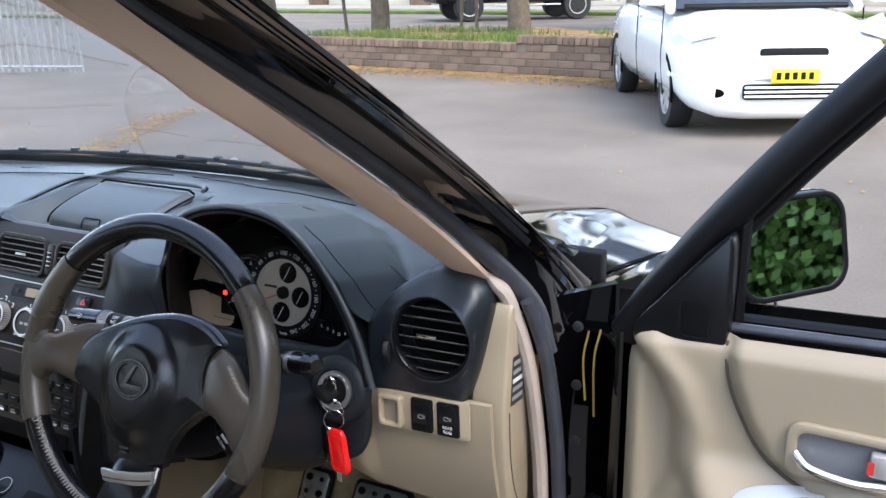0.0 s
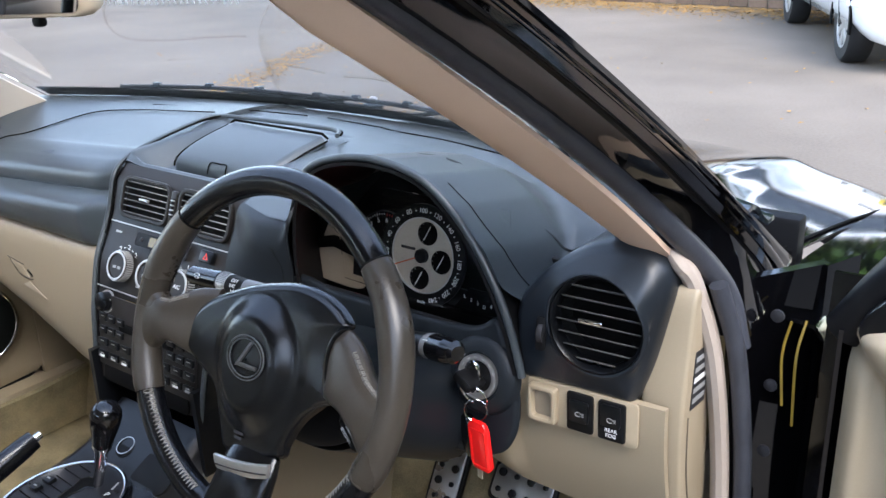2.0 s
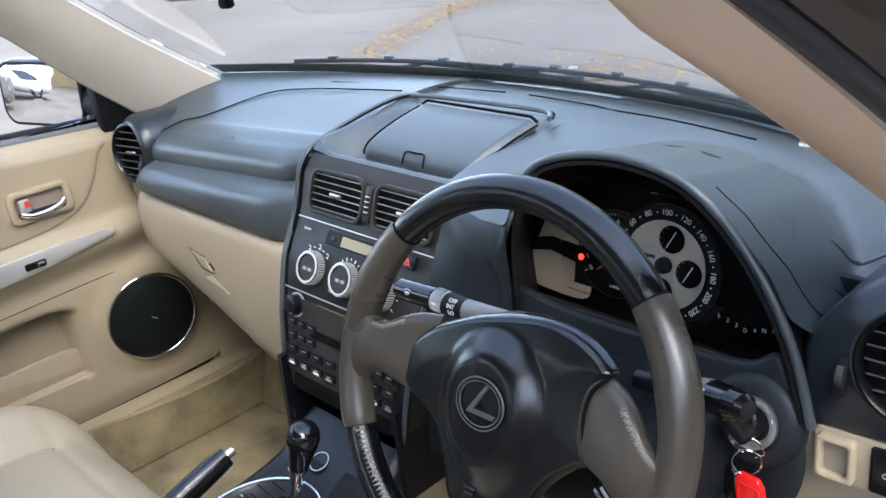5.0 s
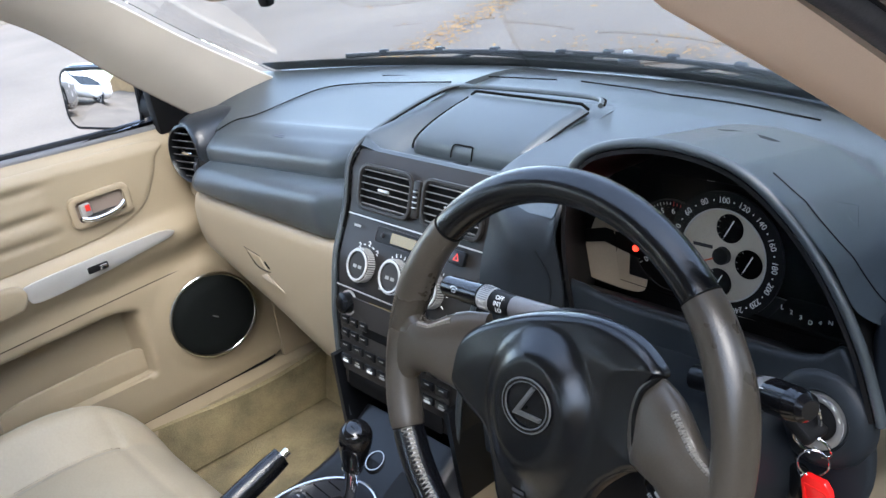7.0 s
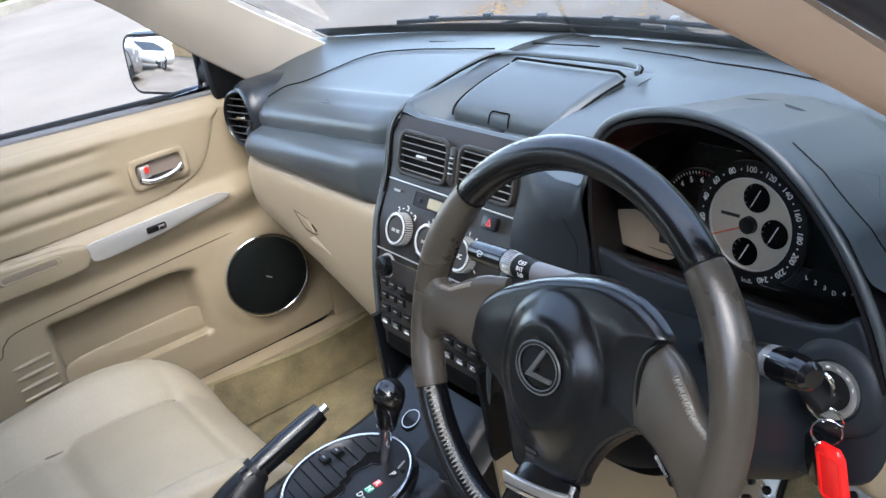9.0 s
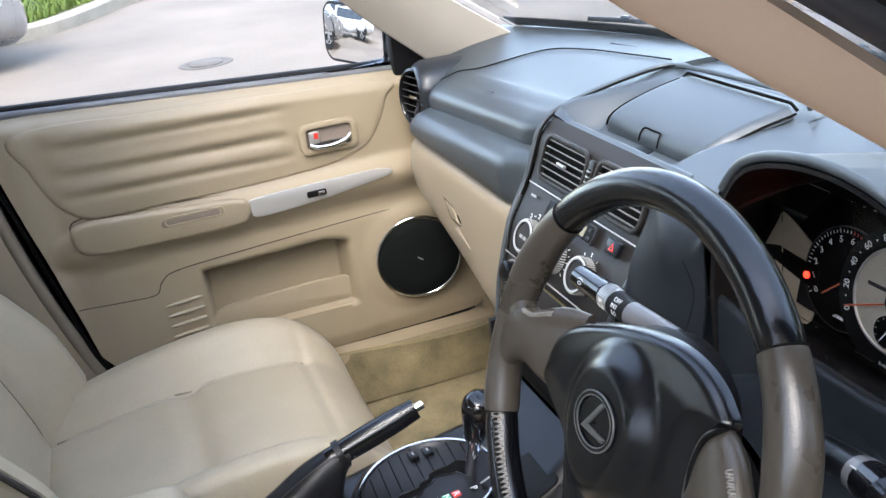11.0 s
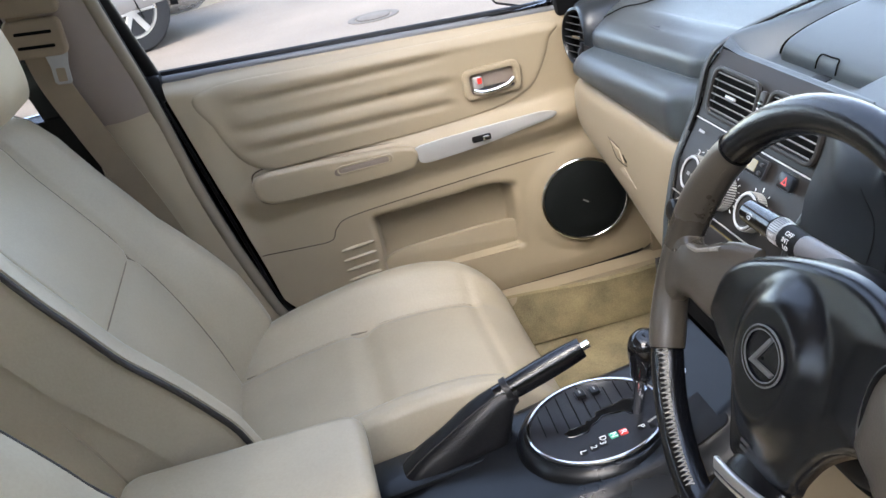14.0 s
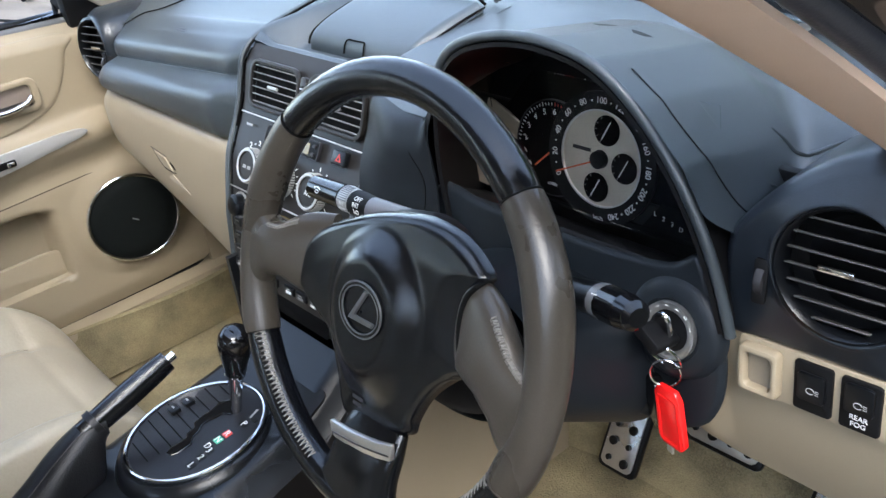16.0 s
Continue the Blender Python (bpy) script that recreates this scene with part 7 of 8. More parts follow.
part("boot", grid(boot, 40, 29, wrap=True), BOOTLEATHER, hb, "creased black leather boot", sharp=70)
for u in (0.17, 0.33):
    part("boot_seam", tube([Vector(boot(u, 0.06 + 0.86 * k / 24)) + Vector((0, 0, 0.0003)) for k in range(25)], 0.0007, 6), PIPING, hb)
part("boot_collar", tube([HB0 + Vector((0, 0.012, 0.004)), HB0 + Vector((0, 0.020, 0.0068))], 0.0178, 16), BOOTLEATHER, hb)
part("boot_frame", prism(rrect(0.075, 0.20, 0.02), 0.008, axes((-0.06, -0.235, 0.527), (1, 0, 0), (0, 1, 0.1)), 0.003), DASHLOW, hb)

# ---- pedals ----
def pedal(name, c, w, h, tilt, label, rubber=0.012):
    t = thing(name, c, label, "pedal", "pedals")
    m = axes(c, (1, 0, 0), (0, math.sin(tilt), math.cos(tilt)))
    part("rubber_pad", prism(rrect(w + rubber, h + rubber, 0.010), 0.010, m @ Matrix.Translation((0, 0, -0.010)), 0.003), RUBBER, t, "black rubber pad")
    part("plate", prism(rrect(w, h, 0.010), 0.003, m, 0.001), STEEL, t, "steel pedal plate")
    nx, ny = max(2, round(w / 0.026)), max(2, round(h / 0.026))
    for i in range(nx):
        for j in range(ny):
            r = 0.0065 if (i + j) % 2 else 0.0042
            part("grip_stud", lathe([(r, 0), (r, 0.004), (r * 0.6, 0.005), (0.0005, 0.005)], m @ Matrix.Translation(((i - (nx - 1) / 2) * w / nx, (j - (ny - 1) / 2) * h / ny, 0.002)), 14), RUBBER, t)
    part("arm", tube([m @ Vector((0, h * 0.3, -0.012)), m @ Vector((0, h * 0.3 + 0.05, -0.05)), (c[0], c[1] + 0.09, c[2] + 0.16)], 0.009, 10), BLACK, t)


pedal("foot_rest", (0.250, 0.470, 0.400), 0.052, 0.150, radians(30), "drilled steel foot rest with black rubber studs")
pedal("brake_pedal", (0.400, 0.470, 0.462), 0.100, 0.052, radians(35), "drilled steel brake pedal with black rubber studs")
pedal("accelerator_pedal", (0.548, 0.480, 0.452), 0.054, 0.082, radians(35), "drilled steel accelerator pedal with black rubber studs")

bk = thing("belt_buckle", (-0.135, -0.02, 0.50), "black seat belt buckle with a red release button", "belt buckle")
part("body", rbox((0.022, 0.030, 0.070), axes((-0.138, -0.018, 0.470), (1, 0, 0.1), (0, 1, 0.3)), 0.005), BLACK, bk)
part("release_button", rbox((0.016, 0.022, 0.012), axes((-0.136, -0.009, 0.505), (1, 0, 0.1), (0, 1, 0.3)), 0.003), DARKRED, bk, "red release button")
# ---- dash details ----
rvm = thing("rear_view_mirror", (-0.06, 0.10, 1.16), "beige rear view mirror housing seen from behind the glass", "mirror")
RM = axes((-0.062, 0.100, 1.206), (0.995, 0.08, 0.05), (0, -0.06, 1))
rings = []
for k, z in ((0.94, 0.010), (1.0, 0.004), (1.0, -0.008), (0.90, -0.026), (0.5, -0.036), (0.05, -0.038)):
    rings.append([RM @ Vector((x * k, y * k, z)) for x, y in rrect(0.225, 0.068, 0.018, n=6)])
part("housing", loft(rings), CLOTH, rvm, "beige plastic housing", sharp=60)
part("glass", prism(rrect(0.208, 0.056, 0.014, n=6), 0.0015, RM @ Matrix.Translation((0, 0, 0.0095)), 0), MIRROR, rvm, "mirror pane")
part("dip_lever", rbox((0.018, 0.012, 0.012), RM @ Matrix.Translation((0.0, -0.040, -0.004)), 0.004), BLACK, rvm, "black dip lever")
part("stem", tube([RM @ Vector((0, 0.0, -0.035)), RM @ Vector((0, 0.06, -0.06)), RM @ Vector((0, 0.075, -0.075))], 0.009, 10), CLOTH, rvm)

# switches in the driver panel
swp = thing("switch_panel", (0.625, 0.236, 0.76), "beige switch panel with coin slot and two black buttons", "switch panel")
SM = axes((0.626, 0.229, 0.790), (1, 0, 0.04), (0, 0.05, 1))
part("panel", prism(rrect(0.128, 0.050, 0.006), 0.004, SM, 0.0015), BEIGE, swp)
part("coin_frame", ring(rrect(0.034, 0.042, 0.005, -0.043), rrect(0.022, 0.030, 0.004, -0.043), 0.013, SM, bev=0.003), BEIGE, swp)
part("coin_slot", prism(rrect(0.025, 0.033, 0.004, -0.043), 0.001, SM @ Matrix.Translation((0, 0, 0.0042)), 0), SEALTAN, swp)
for k, x in enumerate((0.000, 0.036)):
    b = part("switch", prism(rrect(0.030, 0.043, 0.003, x), 0.004, SM @ Matrix.Translation((0, 0, 0.003)), 0.001), BLACK, swp, "black push switch")
    part("switch_cap", prism(rrect(0.022, 0.024, 0.003, x, 0.007 if k else 0.002), 0.003, SM @ Matrix.Translation((0, 0, 0.007)), 0.001), DASHLOW, b)
    part("switch_icon", tube([SM @ Vector((x + 0.0032 * math.cos(q), 0.0025 * math.sin(q) + (0.003 if k else 0.0), 0.0103)) for q in np.linspace(0.2, 5.6, 12)], 0.0004, 5), GREYPRINT, b)
    for j in range(3):
        part("switch_icon", rbox((0.0028, 0.0006, 0.0003), SM @ Matrix.Translation((x + 0.0052, 0.0016 * (j - 1) + (0.003 if k else 0.0), 0.0103)), 0), GREYPRINT, b)
words("switch_text", "REAR\nFOG", 0.0058, SM @ Matrix.Translation((0.036, -0.0125, 0.0076)), WHITEPRINT, swp)
# sticker on the end cap: unreadable print as bars
stk = thing("warning_sticker", (0.7235, 0.285, 0.80), "grey printed sticker on the dash end cap", "sticker")
TMX = axes((0.7274, 0.282, 0.836), (0, 1, 0.0), (0, 0.0, 1)) @ Matrix.Rotation(radians(-6), 4, "Z")
part("backing", prism(rrect(0.036, 0.062, 0.001), 0.0004, TMX, 0), SEALRUB, stk)
for k in range(5):
    part("print_bar", rbox((0.031, 0.0055, 0.0003), TMX @ Matrix.Translation((0, 0.022 - 0.011 * k, 0.0006)), 0), GREYPRINT if k != 2 else WHITEPRINT, stk)
# glovebox latch
gl = thing("glovebox_latch", (-0.40, 0.19, 0.72), "beige glovebox latch with a round lock", "latch")
GM = axes((-0.395, 0.1865, 0.742), (1, 0, 0.1), (0, 0.0, 1))
part("latch_recess", prism([(-0.030, 0.020), (0.014, 0.010), (0.040, -0.011), (0.022, -0.013), (-0.004, -0.008)], 0.0016, GM, 0.0006), BEIGE, gl)
part("latch_outline", tube([GM @ p for p in cr([(-0.036, 0.021, 0.0012), (-0.030, 0.020, 0.0016), (-0.010, 0.0155, 0.0018), (0.012, 0.0105, 0.0018)], 16)], 0.0011, 6), SEAM, gl)
part("latch_outline", tube([GM @ p for p in cr([(-0.032, 0.020, 0.0012), (-0.022, 0.008, 0.0018), (-0.006, -0.009, 0.0018), (0.018, -0.014, 0.0018), (0.030, -0.014, 0.0016)], 20)], 0.0011, 6), SEAM, gl)
part("latch_pull", prism([(-0.024, 0.0165), (0.010, 0.0090), (0.022, -0.0110), (-0.003, -0.0070)], 0.004, GM, 0.0012), BEIGE, gl)
part("lock_slot", prism(rrect(0.016, 0.0045, 0.002), 0.0008, GM @ Matrix.Translation((0.026, -0.003, 0.0016)) @ Matrix.Rotation(radians(-42), 4, "Z"), 0), VOID, gl, "dark keyhole slot")
# lighter facet paints the light caught on the scoop's lower face
part("finger_scoop", prism([(-0.006, -0.026), (0.016, -0.019), (0.060, -0.044), (0.034, -0.038)], 0.0012, GM @ Matrix.Rotation(radians(-2), 4, "X"), 0.0005), CLOTH, gl, "finger scoop bevel with its sheen painted pale")
# airbag door seam and embossed mark on the passenger pad
def pad_pt(x, v):
    P = cr([(x, y, z) for y, z in pass_profile(x)], 61)
    return P[round(v * 60)] + Vector((0, -0.001, 0.002))


AIRSEAM = [(-0.565, 0.56), (-0.54, 0.66), (-0.50, 0.74), (-0.44, 0.80), (-0.36, 0.82), (-0.26, 0.82), (-0.17, 0.82)]
part("airbag_seam", tube(cr([pad_pt(x, v) for x, v in AIRSEAM], 60), 0.0011, 6), VOID, dash, "fine airbag door seam")
for k in range(2):
    part("embossed_mark", rbox((0.016 + 0.016 * k, 0.0035, 0.0008), axes(pad_pt(-0.362, 0.60 - 0.016 * k) + Vector((0, 0, -0.0012)), (1, 0, 0), (0, 1, 0.4)), 0), PILLARRUB, dash)
# demister slots and sensor pins along the top
for x0, x1 in ((-0.36, -0.03), (0.01, 0.36)):
    part("demister_slot", tube([(x, 0.517 - 0.055 * max(0, x) - 0.16 * max(0, -x), (drv_top_z(x, 0.517 - 0.055 * x) if x > 0.14 else interp(x, [-0.36, -0.14, 0.14], [0.969, 0.974, 0.972])) + 0.0008) for x in np.linspace(x0, x1, 16)], 0.0010, 6), VOID, dash, "narrow demister slot")
for x, y in ((0.413, 0.509), (0.448, 0.501)):
    part("sensor_pin", lathe([(0.009, 0), (0.008, 0.003), (0.003, 0.005), (0.0005, 0.0055)], Matrix.Translation((x, y, drv_top_z(x, y))), 18), STEEL, dash, "small round light sensor")

# seam across the hood's shoulder and two faint slots in the dash top
SH = [(0.458, 0.234), (0.486, 0.232), (0.508, 0.234), (0.532, 0.242), (0.546, 0.256), (0.555, 0.285)]
part("shoulder_seam", tube([(p.x, p.y, drv_top_z(p.x, p.y) + 0.0004) for p in cr([(x, y, 0) for x, y in SH], 40)], 0.0007, 6), BLACK, dash, "fine seam on the hood shoulder")
for (xa, ya), (xb, yb) in (((0.516, 0.338), (0.562, 0.376)), ((0.539, 0.300), (0.550, 0.330))):
    part("dash_slot", tube([(xa + (xb - xa) * k / 6, ya + (yb - ya) * k / 6, drv_top_z(xa + (xb - xa) * k / 6, ya + (yb - ya) * k / 6) - 0.0002) for k in range(7)], [0.001, 0.002, 0.0022, 0.0022, 0.0022, 0.002, 0.001], 8), DASH, dash, "faint moulded slot")
part("cap_seam", tube(cr([(0.7272, 0.258, 0.800), (0.7272, 0.262, 0.74), (0.7272, 0.274, 0.69), (0.7272, 0.292, 0.655)], 20), 0.001, 6), SEAM, dash)

# ---- wipers ----
for k, (xa, ya, xb, yb) in enumerate(((0.42, 0.61, -0.14, 0.665), (-0.04, 0.685, -0.57, 0.545))):
    w = thing("windscreen_wiper", (xa, ya, 0.94), "black windscreen wiper parked on the screen", "wiper", "wipers")
    A, B = Vector((xa, ya, 0.957)), Vector((xb, yb, 0.966))
    part("arm", tube([A, A.lerp(B, 0.5) + Vector((0, 0.004, 0.012)), A.lerp(B, 0.62)], 0.0055, 8, flat=0.6), BLACK, w)
    part("blade", tube([A.lerp(B, q / 10) + Vector((0, -0.004, 0.006 + 0.010 * math.sin(math.pi * q / 10))) for q in range(1, 11)], 0.0038, 8), RUBBER, w, "black rubber blade")
    part("blade_spine", tube([A.lerp(B, q / 10) + Vector((0, -0.006, 0.0105 + 0.010 * math.sin(math.pi * q / 10))) for q in range(1, 11)], 0.0012, 6), STALKGREY, w, "grey spine along the blade")
    for q in (0.2, 0.42, 0.62, 0.84):
        part("blade_clip", rbox((0.018, 0.011, 0.009), axes(A.lerp(B, q) + Vector((0, -0.003, 0.009 + 0.010 * math.sin(math.pi * q))), (B - A), (0, 0, 1)), 0.002), WETBLACK, w)
    part("pivot", lathe([(0.018, -0.015), (0.017, 0.006), (0.01, 0.012), (0.0005, 0.013)], Matrix.Translation(A), 18), WETBLACK, w)
    part("pivot_nut", lathe([(0.008, 0.010), (0.008, 0.017), (0.005, 0.019), (0.0005, 0.019)], Matrix.Translation(A), 6), STEEL, w, "steel pivot nut")
for x in (-0.50, -0.32, -0.12, 0.08, 0.22, 0.33, 0.50):
    part("scuttle_clip", lathe([(0.009, -0.004), (0.009, 0.003), (0.006, 0.005), (0.0005, 0.0055)], Matrix.Translation((x, glass_y(x) + 0.075, 0.949)), 14), STALKGREY, body, "small round scuttle clip")
for k in range(12):
    x = -0.55 + 0.1 * k
    part("scuttle_rib", rbox((0.004, 0.07, 0.006), axes((x, glass_y(x) + 0.085, 0.948), (1, 0, 0), (0, 1, -0.25)), 0.001), WETBLACK, body)
# ---- outside: vehicles ----
def road_wheel(name, m, r, w, parent, spokes=7, rim=SILVER, cover=False):
    """A wheel whose axle is local z, outer side towards +z."""
    t = part(name, lathe([(r * 0.62, -w / 2), (r * 0.93, -w / 2), (r, -w * 0.36), (r, w * 0.36), (r * 0.93, w / 2), (r * 0.64, w / 2), (r * 0.60, w * 0.40)], m, 36), TYRE, parent, "black tyre on a silver wheel")
    part("rim", lathe([(r * 0.63, w * 0.30), (r * 0.63, w * 0.49), (r * 0.58, w * 0.49), (r * 0.56, w * 0.34), (r * 0.10, w * 0.30), (0.001, w * 0.30)], m, 36), rim if cover else STEEL, t)
    part("rim_well", lathe([(r * 0.56, w * 0.36), (r * 0.50, w * 0.365), (0.001, w * 0.365)], m, 24), VOID if not cover else STEEL, t)
    for k in range(spokes):
        mm = m @ Matrix.Rotation(2 * math.pi * k / spokes, 4, "Z")
        part("spoke", prism([(r * 0.08, -r * 0.07), (r * 0.58, -r * (0.078 if not cover else 0.13)), (r * 0.58, r * (0.078 if not cover else 0.13)), (r * 0.08, r * 0.07)], w * 0.09, mm @ Matrix.Translation((0, 0, w * 0.37)), w * 0.02, 1), rim, t)
    part("hub_cap", lathe([(r * 0.17, w * 0.36), (r * 0.15, w * 0.47), (0.001, w * 0.49)], m, 20), rim, t)
    return t


def vehicle(name, o, fwd, label, L, W, H, belt_z, nose_z, paint, wheel_r, front_axle, base, kind, group="parked cars"):
    """A parked car. Local x forward from the front axle's centre, y to its left, z up."""
    f = Vector((fwd[0], fwd[1], 0)).normalized()
    M = axes((o[0], o[1], 0), f, Vector((0, 0, 1)).cross(f))
    t = thing(name, (o[0], o[1], 0), label, "car", group)
    x1, x0 = front_axle, front_axle - L
    hw = W / 2
    gl = 0.17  # ground clearance

    # lower body: sections along the length
    def sect(x, zt, zb, w, n=28):
        pts = []
        for i in range(n):
            a = 2 * math.pi * i / n
            ca, sa = math.cos(a), math.sin(a)
            k = (abs(ca) ** 4.5 + abs(sa) ** 4.5) ** (-1 / 4.5)
            zz = (zt + zb) / 2 + (zt - zb) / 2 * k * sa
            tuck = 1 - 0.06 * sstep((zz - (zb + (zt - zb) * 0.62)) / ((zt - zb) * 0.38 + 1e-6)) - 0.05 * sstep(((zb + (zt - zb) * 0.25) - zz) / ((zt - zb) * 0.25 + 1e-6))
            pts.append(M @ Vector((x, w * k * ca * tuck, zz)))
        return pts
    S = [(x1, nose_z - 0.22, gl + 0.06, hw * 0.66), (x1 - 0.04, nose_z - 0.12, gl + 0.01, hw * 0.84), (x1 - 0.10, nose_z - 0.06, gl - 0.02, hw * 0.90), (x1 - 0.20, nose_z - 0.01, gl - 0.02, hw * 0.95), (x1 - 0.40, nose_z + 0.05, gl, hw * 0.985), (x1 - 0.75, nose_z + 0.12, gl, hw), (x1 - 1.05, belt_z, gl, hw), (x1 - 1.6, belt_z + 0.02, gl, hw), (x0 + 0.9, belt_z + 0.06, gl, hw), (x0 + 0.35, belt_z + 0.06, gl, hw * 0.985), (x0 + 0.10, belt_z + 0.02, gl + 0.05, hw * 0.93), (x0, belt_z - 0.12, gl + 0.12, hw * 0.82)]
    part("body", loft([sect(*q) for q in S]), paint, t, "painted body", sharp=50)
    # cabin
    wx = x1 - 0.82
    back = x0 + (0.06 if kind == "hatch" else 0.75)

    def cab(z, k):
        fr, rr = wx - k * 0.70, back + k * (0.25 if kind == "hatch" else 0.55)
        w = hw * (0.93 - 0.19 * k)
        return [M @ Vector((x, y, z)) for x, y in [(fr + (0.10 * (1 - (yy / w) ** 2)), yy) for yy in np.linspace(-w, w, 7)] + [(rr, yy) for yy in np.linspace(w * 0.95, -w * 0.95, 7)]]
    part("cabin_glass", loft([cab(belt_z - 0.02, 0), cab(belt_z + (H - belt_z) * 0.5, 0.5), cab(H - 0.10, 0.93)]), CARGLASS, t, "dark side and front glass", sharp=30)
    part("roof", loft([cab(H - 0.11, 0.93), cab(H - 0.04, 1.0), [p + (M.to_3x3() @ Vector((0, 0, 0.035))) for p in cab(H - 0.04, 1.28)]]), paint, t, "painted roof", sharp=50)
    for s in (-1, 1):
        for a, b in (((wx, 0.93), (wx - 0.66, 0.75)), ((wx - 1.15, 0.945), (wx - 1.20, 0.765)), ((back + 0.02, 0.93), (back + 0.26, 0.76))):
            part("pillar", tube([M @ Vector((a[0], s * hw * a[1], belt_z - 0.03)), M @ Vector((b[0], s * hw * b[1], H - 0.09))], 0.045, 8), paint, t)
        for ax in (0.0, -base):
            wm = axes(M @ Vector((ax, s * (hw - 0.125), wheel_r)), f, Vector((0, 0, 1)))
            if s > 0:
                wm = wm @ Matrix.Rotation(math.pi, 4, "Y")
            road_wheel("wheel", wm, wheel_r, 0.19, t, 7 if kind == "hatch" else 6, SILVER, kind == "hatch")
            am = axes(M @ Vector((ax, s * (hw - 0.012), wheel_r)), f, Vector((0, 0, 1)))
            part("wheel_arch", prism([(wheel_r * 1.17 * math.cos(q), wheel_r * 1.17 * math.sin(q)) for q in np.linspace(-0.15, 3.29, 24)] + [(wheel_r * 0.99 * math.cos(q), wheel_r * 0.99 * math.sin(q)) for q in np.linspace(3.29, -0.15, 24)], 0.016, am @ Matrix.Translation((0, 0, -0.008)) @ Matrix.Translation((0, 0.01, 0)), 0), VOID, t, "dark wheel arch")
        part("door_mirror", prism(rrect(0.20, 0.12, 0.04), 0.10, axes(M @ Vector((wx + 0.02, s * (hw + 0.10), belt_z + 0.07)), Vector((0, 0, 1)).cross(f), Vector((0, 0, 1))), 0.03, 3), paint, t, "painted door mirror")
        for dx in (wx - 0.02, wx - 1.15):
            part("door_gap", tube([M @ Vector((dx, s * (hw * 0.985 + 0.003), belt_z - 0.02)), M @ Vector((dx + 0.02, s * (hw + 0.002), (belt_z + gl) / 2)), M @ Vector((dx + 0.10, s * (hw * 0.985), gl + 0.10))], 0.006, 6), VOID, t)
            part("door_handle", rbox((0.15, 0.03, 0.03), M @ Matrix.Translation((dx - 0.9, s * (hw * 0.985), belt_z - 0.12)), 0.01), paint, t)
        # front lamps follow the corner
        HL = [(x1 - 0.13, hw * 0.62, nose_z - 0.06), (x1 - 0.22, hw * 0.76, nose_z + 0.01), (x1 - 0.42, hw * 0.90, nose_z + 0.075), (x1 - 0.52, hw * 0.955, nose_z + 0.055), (x1 - 0.36, hw * 0.955, nose_z - 0.06), (x1 - 0.22, hw * 0.88, nose_z - 0.12)]
        bm = bmesh.new()
        c = Vector((x1 - 0.27, s * hw * 0.86, nose_z - 0.01))
        vs = [bm.verts.new(M @ Vector((x + 0.055, s * y * 1.03, z + 0.012))) for x, y, z in HL]
        vc = bm.verts.new(M @ (c + Vector((0.095, s * 0.05, 0.02))))
        vb = bm.verts.new(M @ (c - Vector((0.20, s * 0.15, 0))))
        for i in range(6):
            bm.faces.new((vs[i], vs[(i + 1) % 6], vc))
            bm.faces.new((vs[(i + 1) % 6], vs[i], vb))
        hlp = part("headlight", bm, LAMPGLASS, t, "clear headlight with an amber corner", sharp=80)
        part("indicator", rbox((0.10, 0.05, 0.05), M @ Matrix.Translation((x1 - 0.40, s * hw * 0.93, nose_z + 0.030)), 0.02), AMBER, hlp)
        part("fog_recess", prism(circle(0.085, 24, 0.038), 0.02, axes(M @ Vector((x1 - 0.030, s * hw * 0.70, gl + 0.20)), Vector((0, 0, 1)).cross(f) + f * (-0.55 * s), Vector((0, 0, 1))) @ Matrix.Translation((0, 0, -0.004)), 0.004), VOID, t, "black fog lamp recess")
    GF = axes(M @ Vector((x1, 0, 0)), Vector((0, 0, 1)).cross(f), Vector((0, 0, 1)))
    part("grille", prism(rrect(hw * 0.62, 0.10, 0.03, 0, nose_z - 0.20), 0.03, GF @ Matrix.Translation((0, 0, -0.035)), 0.005), BLACK, t, "black honeycomb grille")
    part("lower_grille", prism(rrect(hw * 0.90, 0.12, 0.03, 0, gl + 0.21), 0.03, GF @ Matrix.Translation((0, 0, 0.005)), 0.005), BLACK, t, "slatted lower grille")
    for k in range(3):
        part("grille_slat", rbox((hw * 0.88, 0.018, 0.02), GF @ Matrix.Translation((0, gl + 0.175 + 0.035 * k, 0.035)), 0.004), paint, t)
    part("bumper", tube(cr([M @ Vector((x1 - 0.50, -hw * 0.97, gl + 0.30)), M @ Vector((x1 - 0.12, -hw * 0.80, gl + 0.31)), M @ Vector((x1 - 0.02, 0, gl + 0.32)), M @ Vector((x1 - 0.12, hw * 0.80, gl + 0.31)), M @ Vector((x1 - 0.50, hw * 0.97, gl + 0.30))], 30), 0.040, 10), paint, t, "painted front bumper", sharp=60)
    pl = part("number_plate", prism(rrect(0.37, 0.105, 0.008, 0, gl + 0.335), 0.01, GF @ Matrix.Translation((0, 0, 0.060)), 0.002), PLATE, t, "yellow number plate")
    for k in range(5):
        part("plate_bar", rbox((0.035, 0.055, 0.003), GF @ Matrix.Translation((-0.13 + 0.062 * k, gl + 0.335, 0.071)), 0), BLACK, pl)
    part("wiper_cowl", tube([M @ Vector((wx + 0.03, -hw * 0.8, belt_z - 0.005)), M @ Vector((wx + 0.14, 0, belt_z)), M @ Vector((wx + 0.03, hw * 0.8, belt_z - 0.005))], 0.025, 8), BLACK, t)
    return t


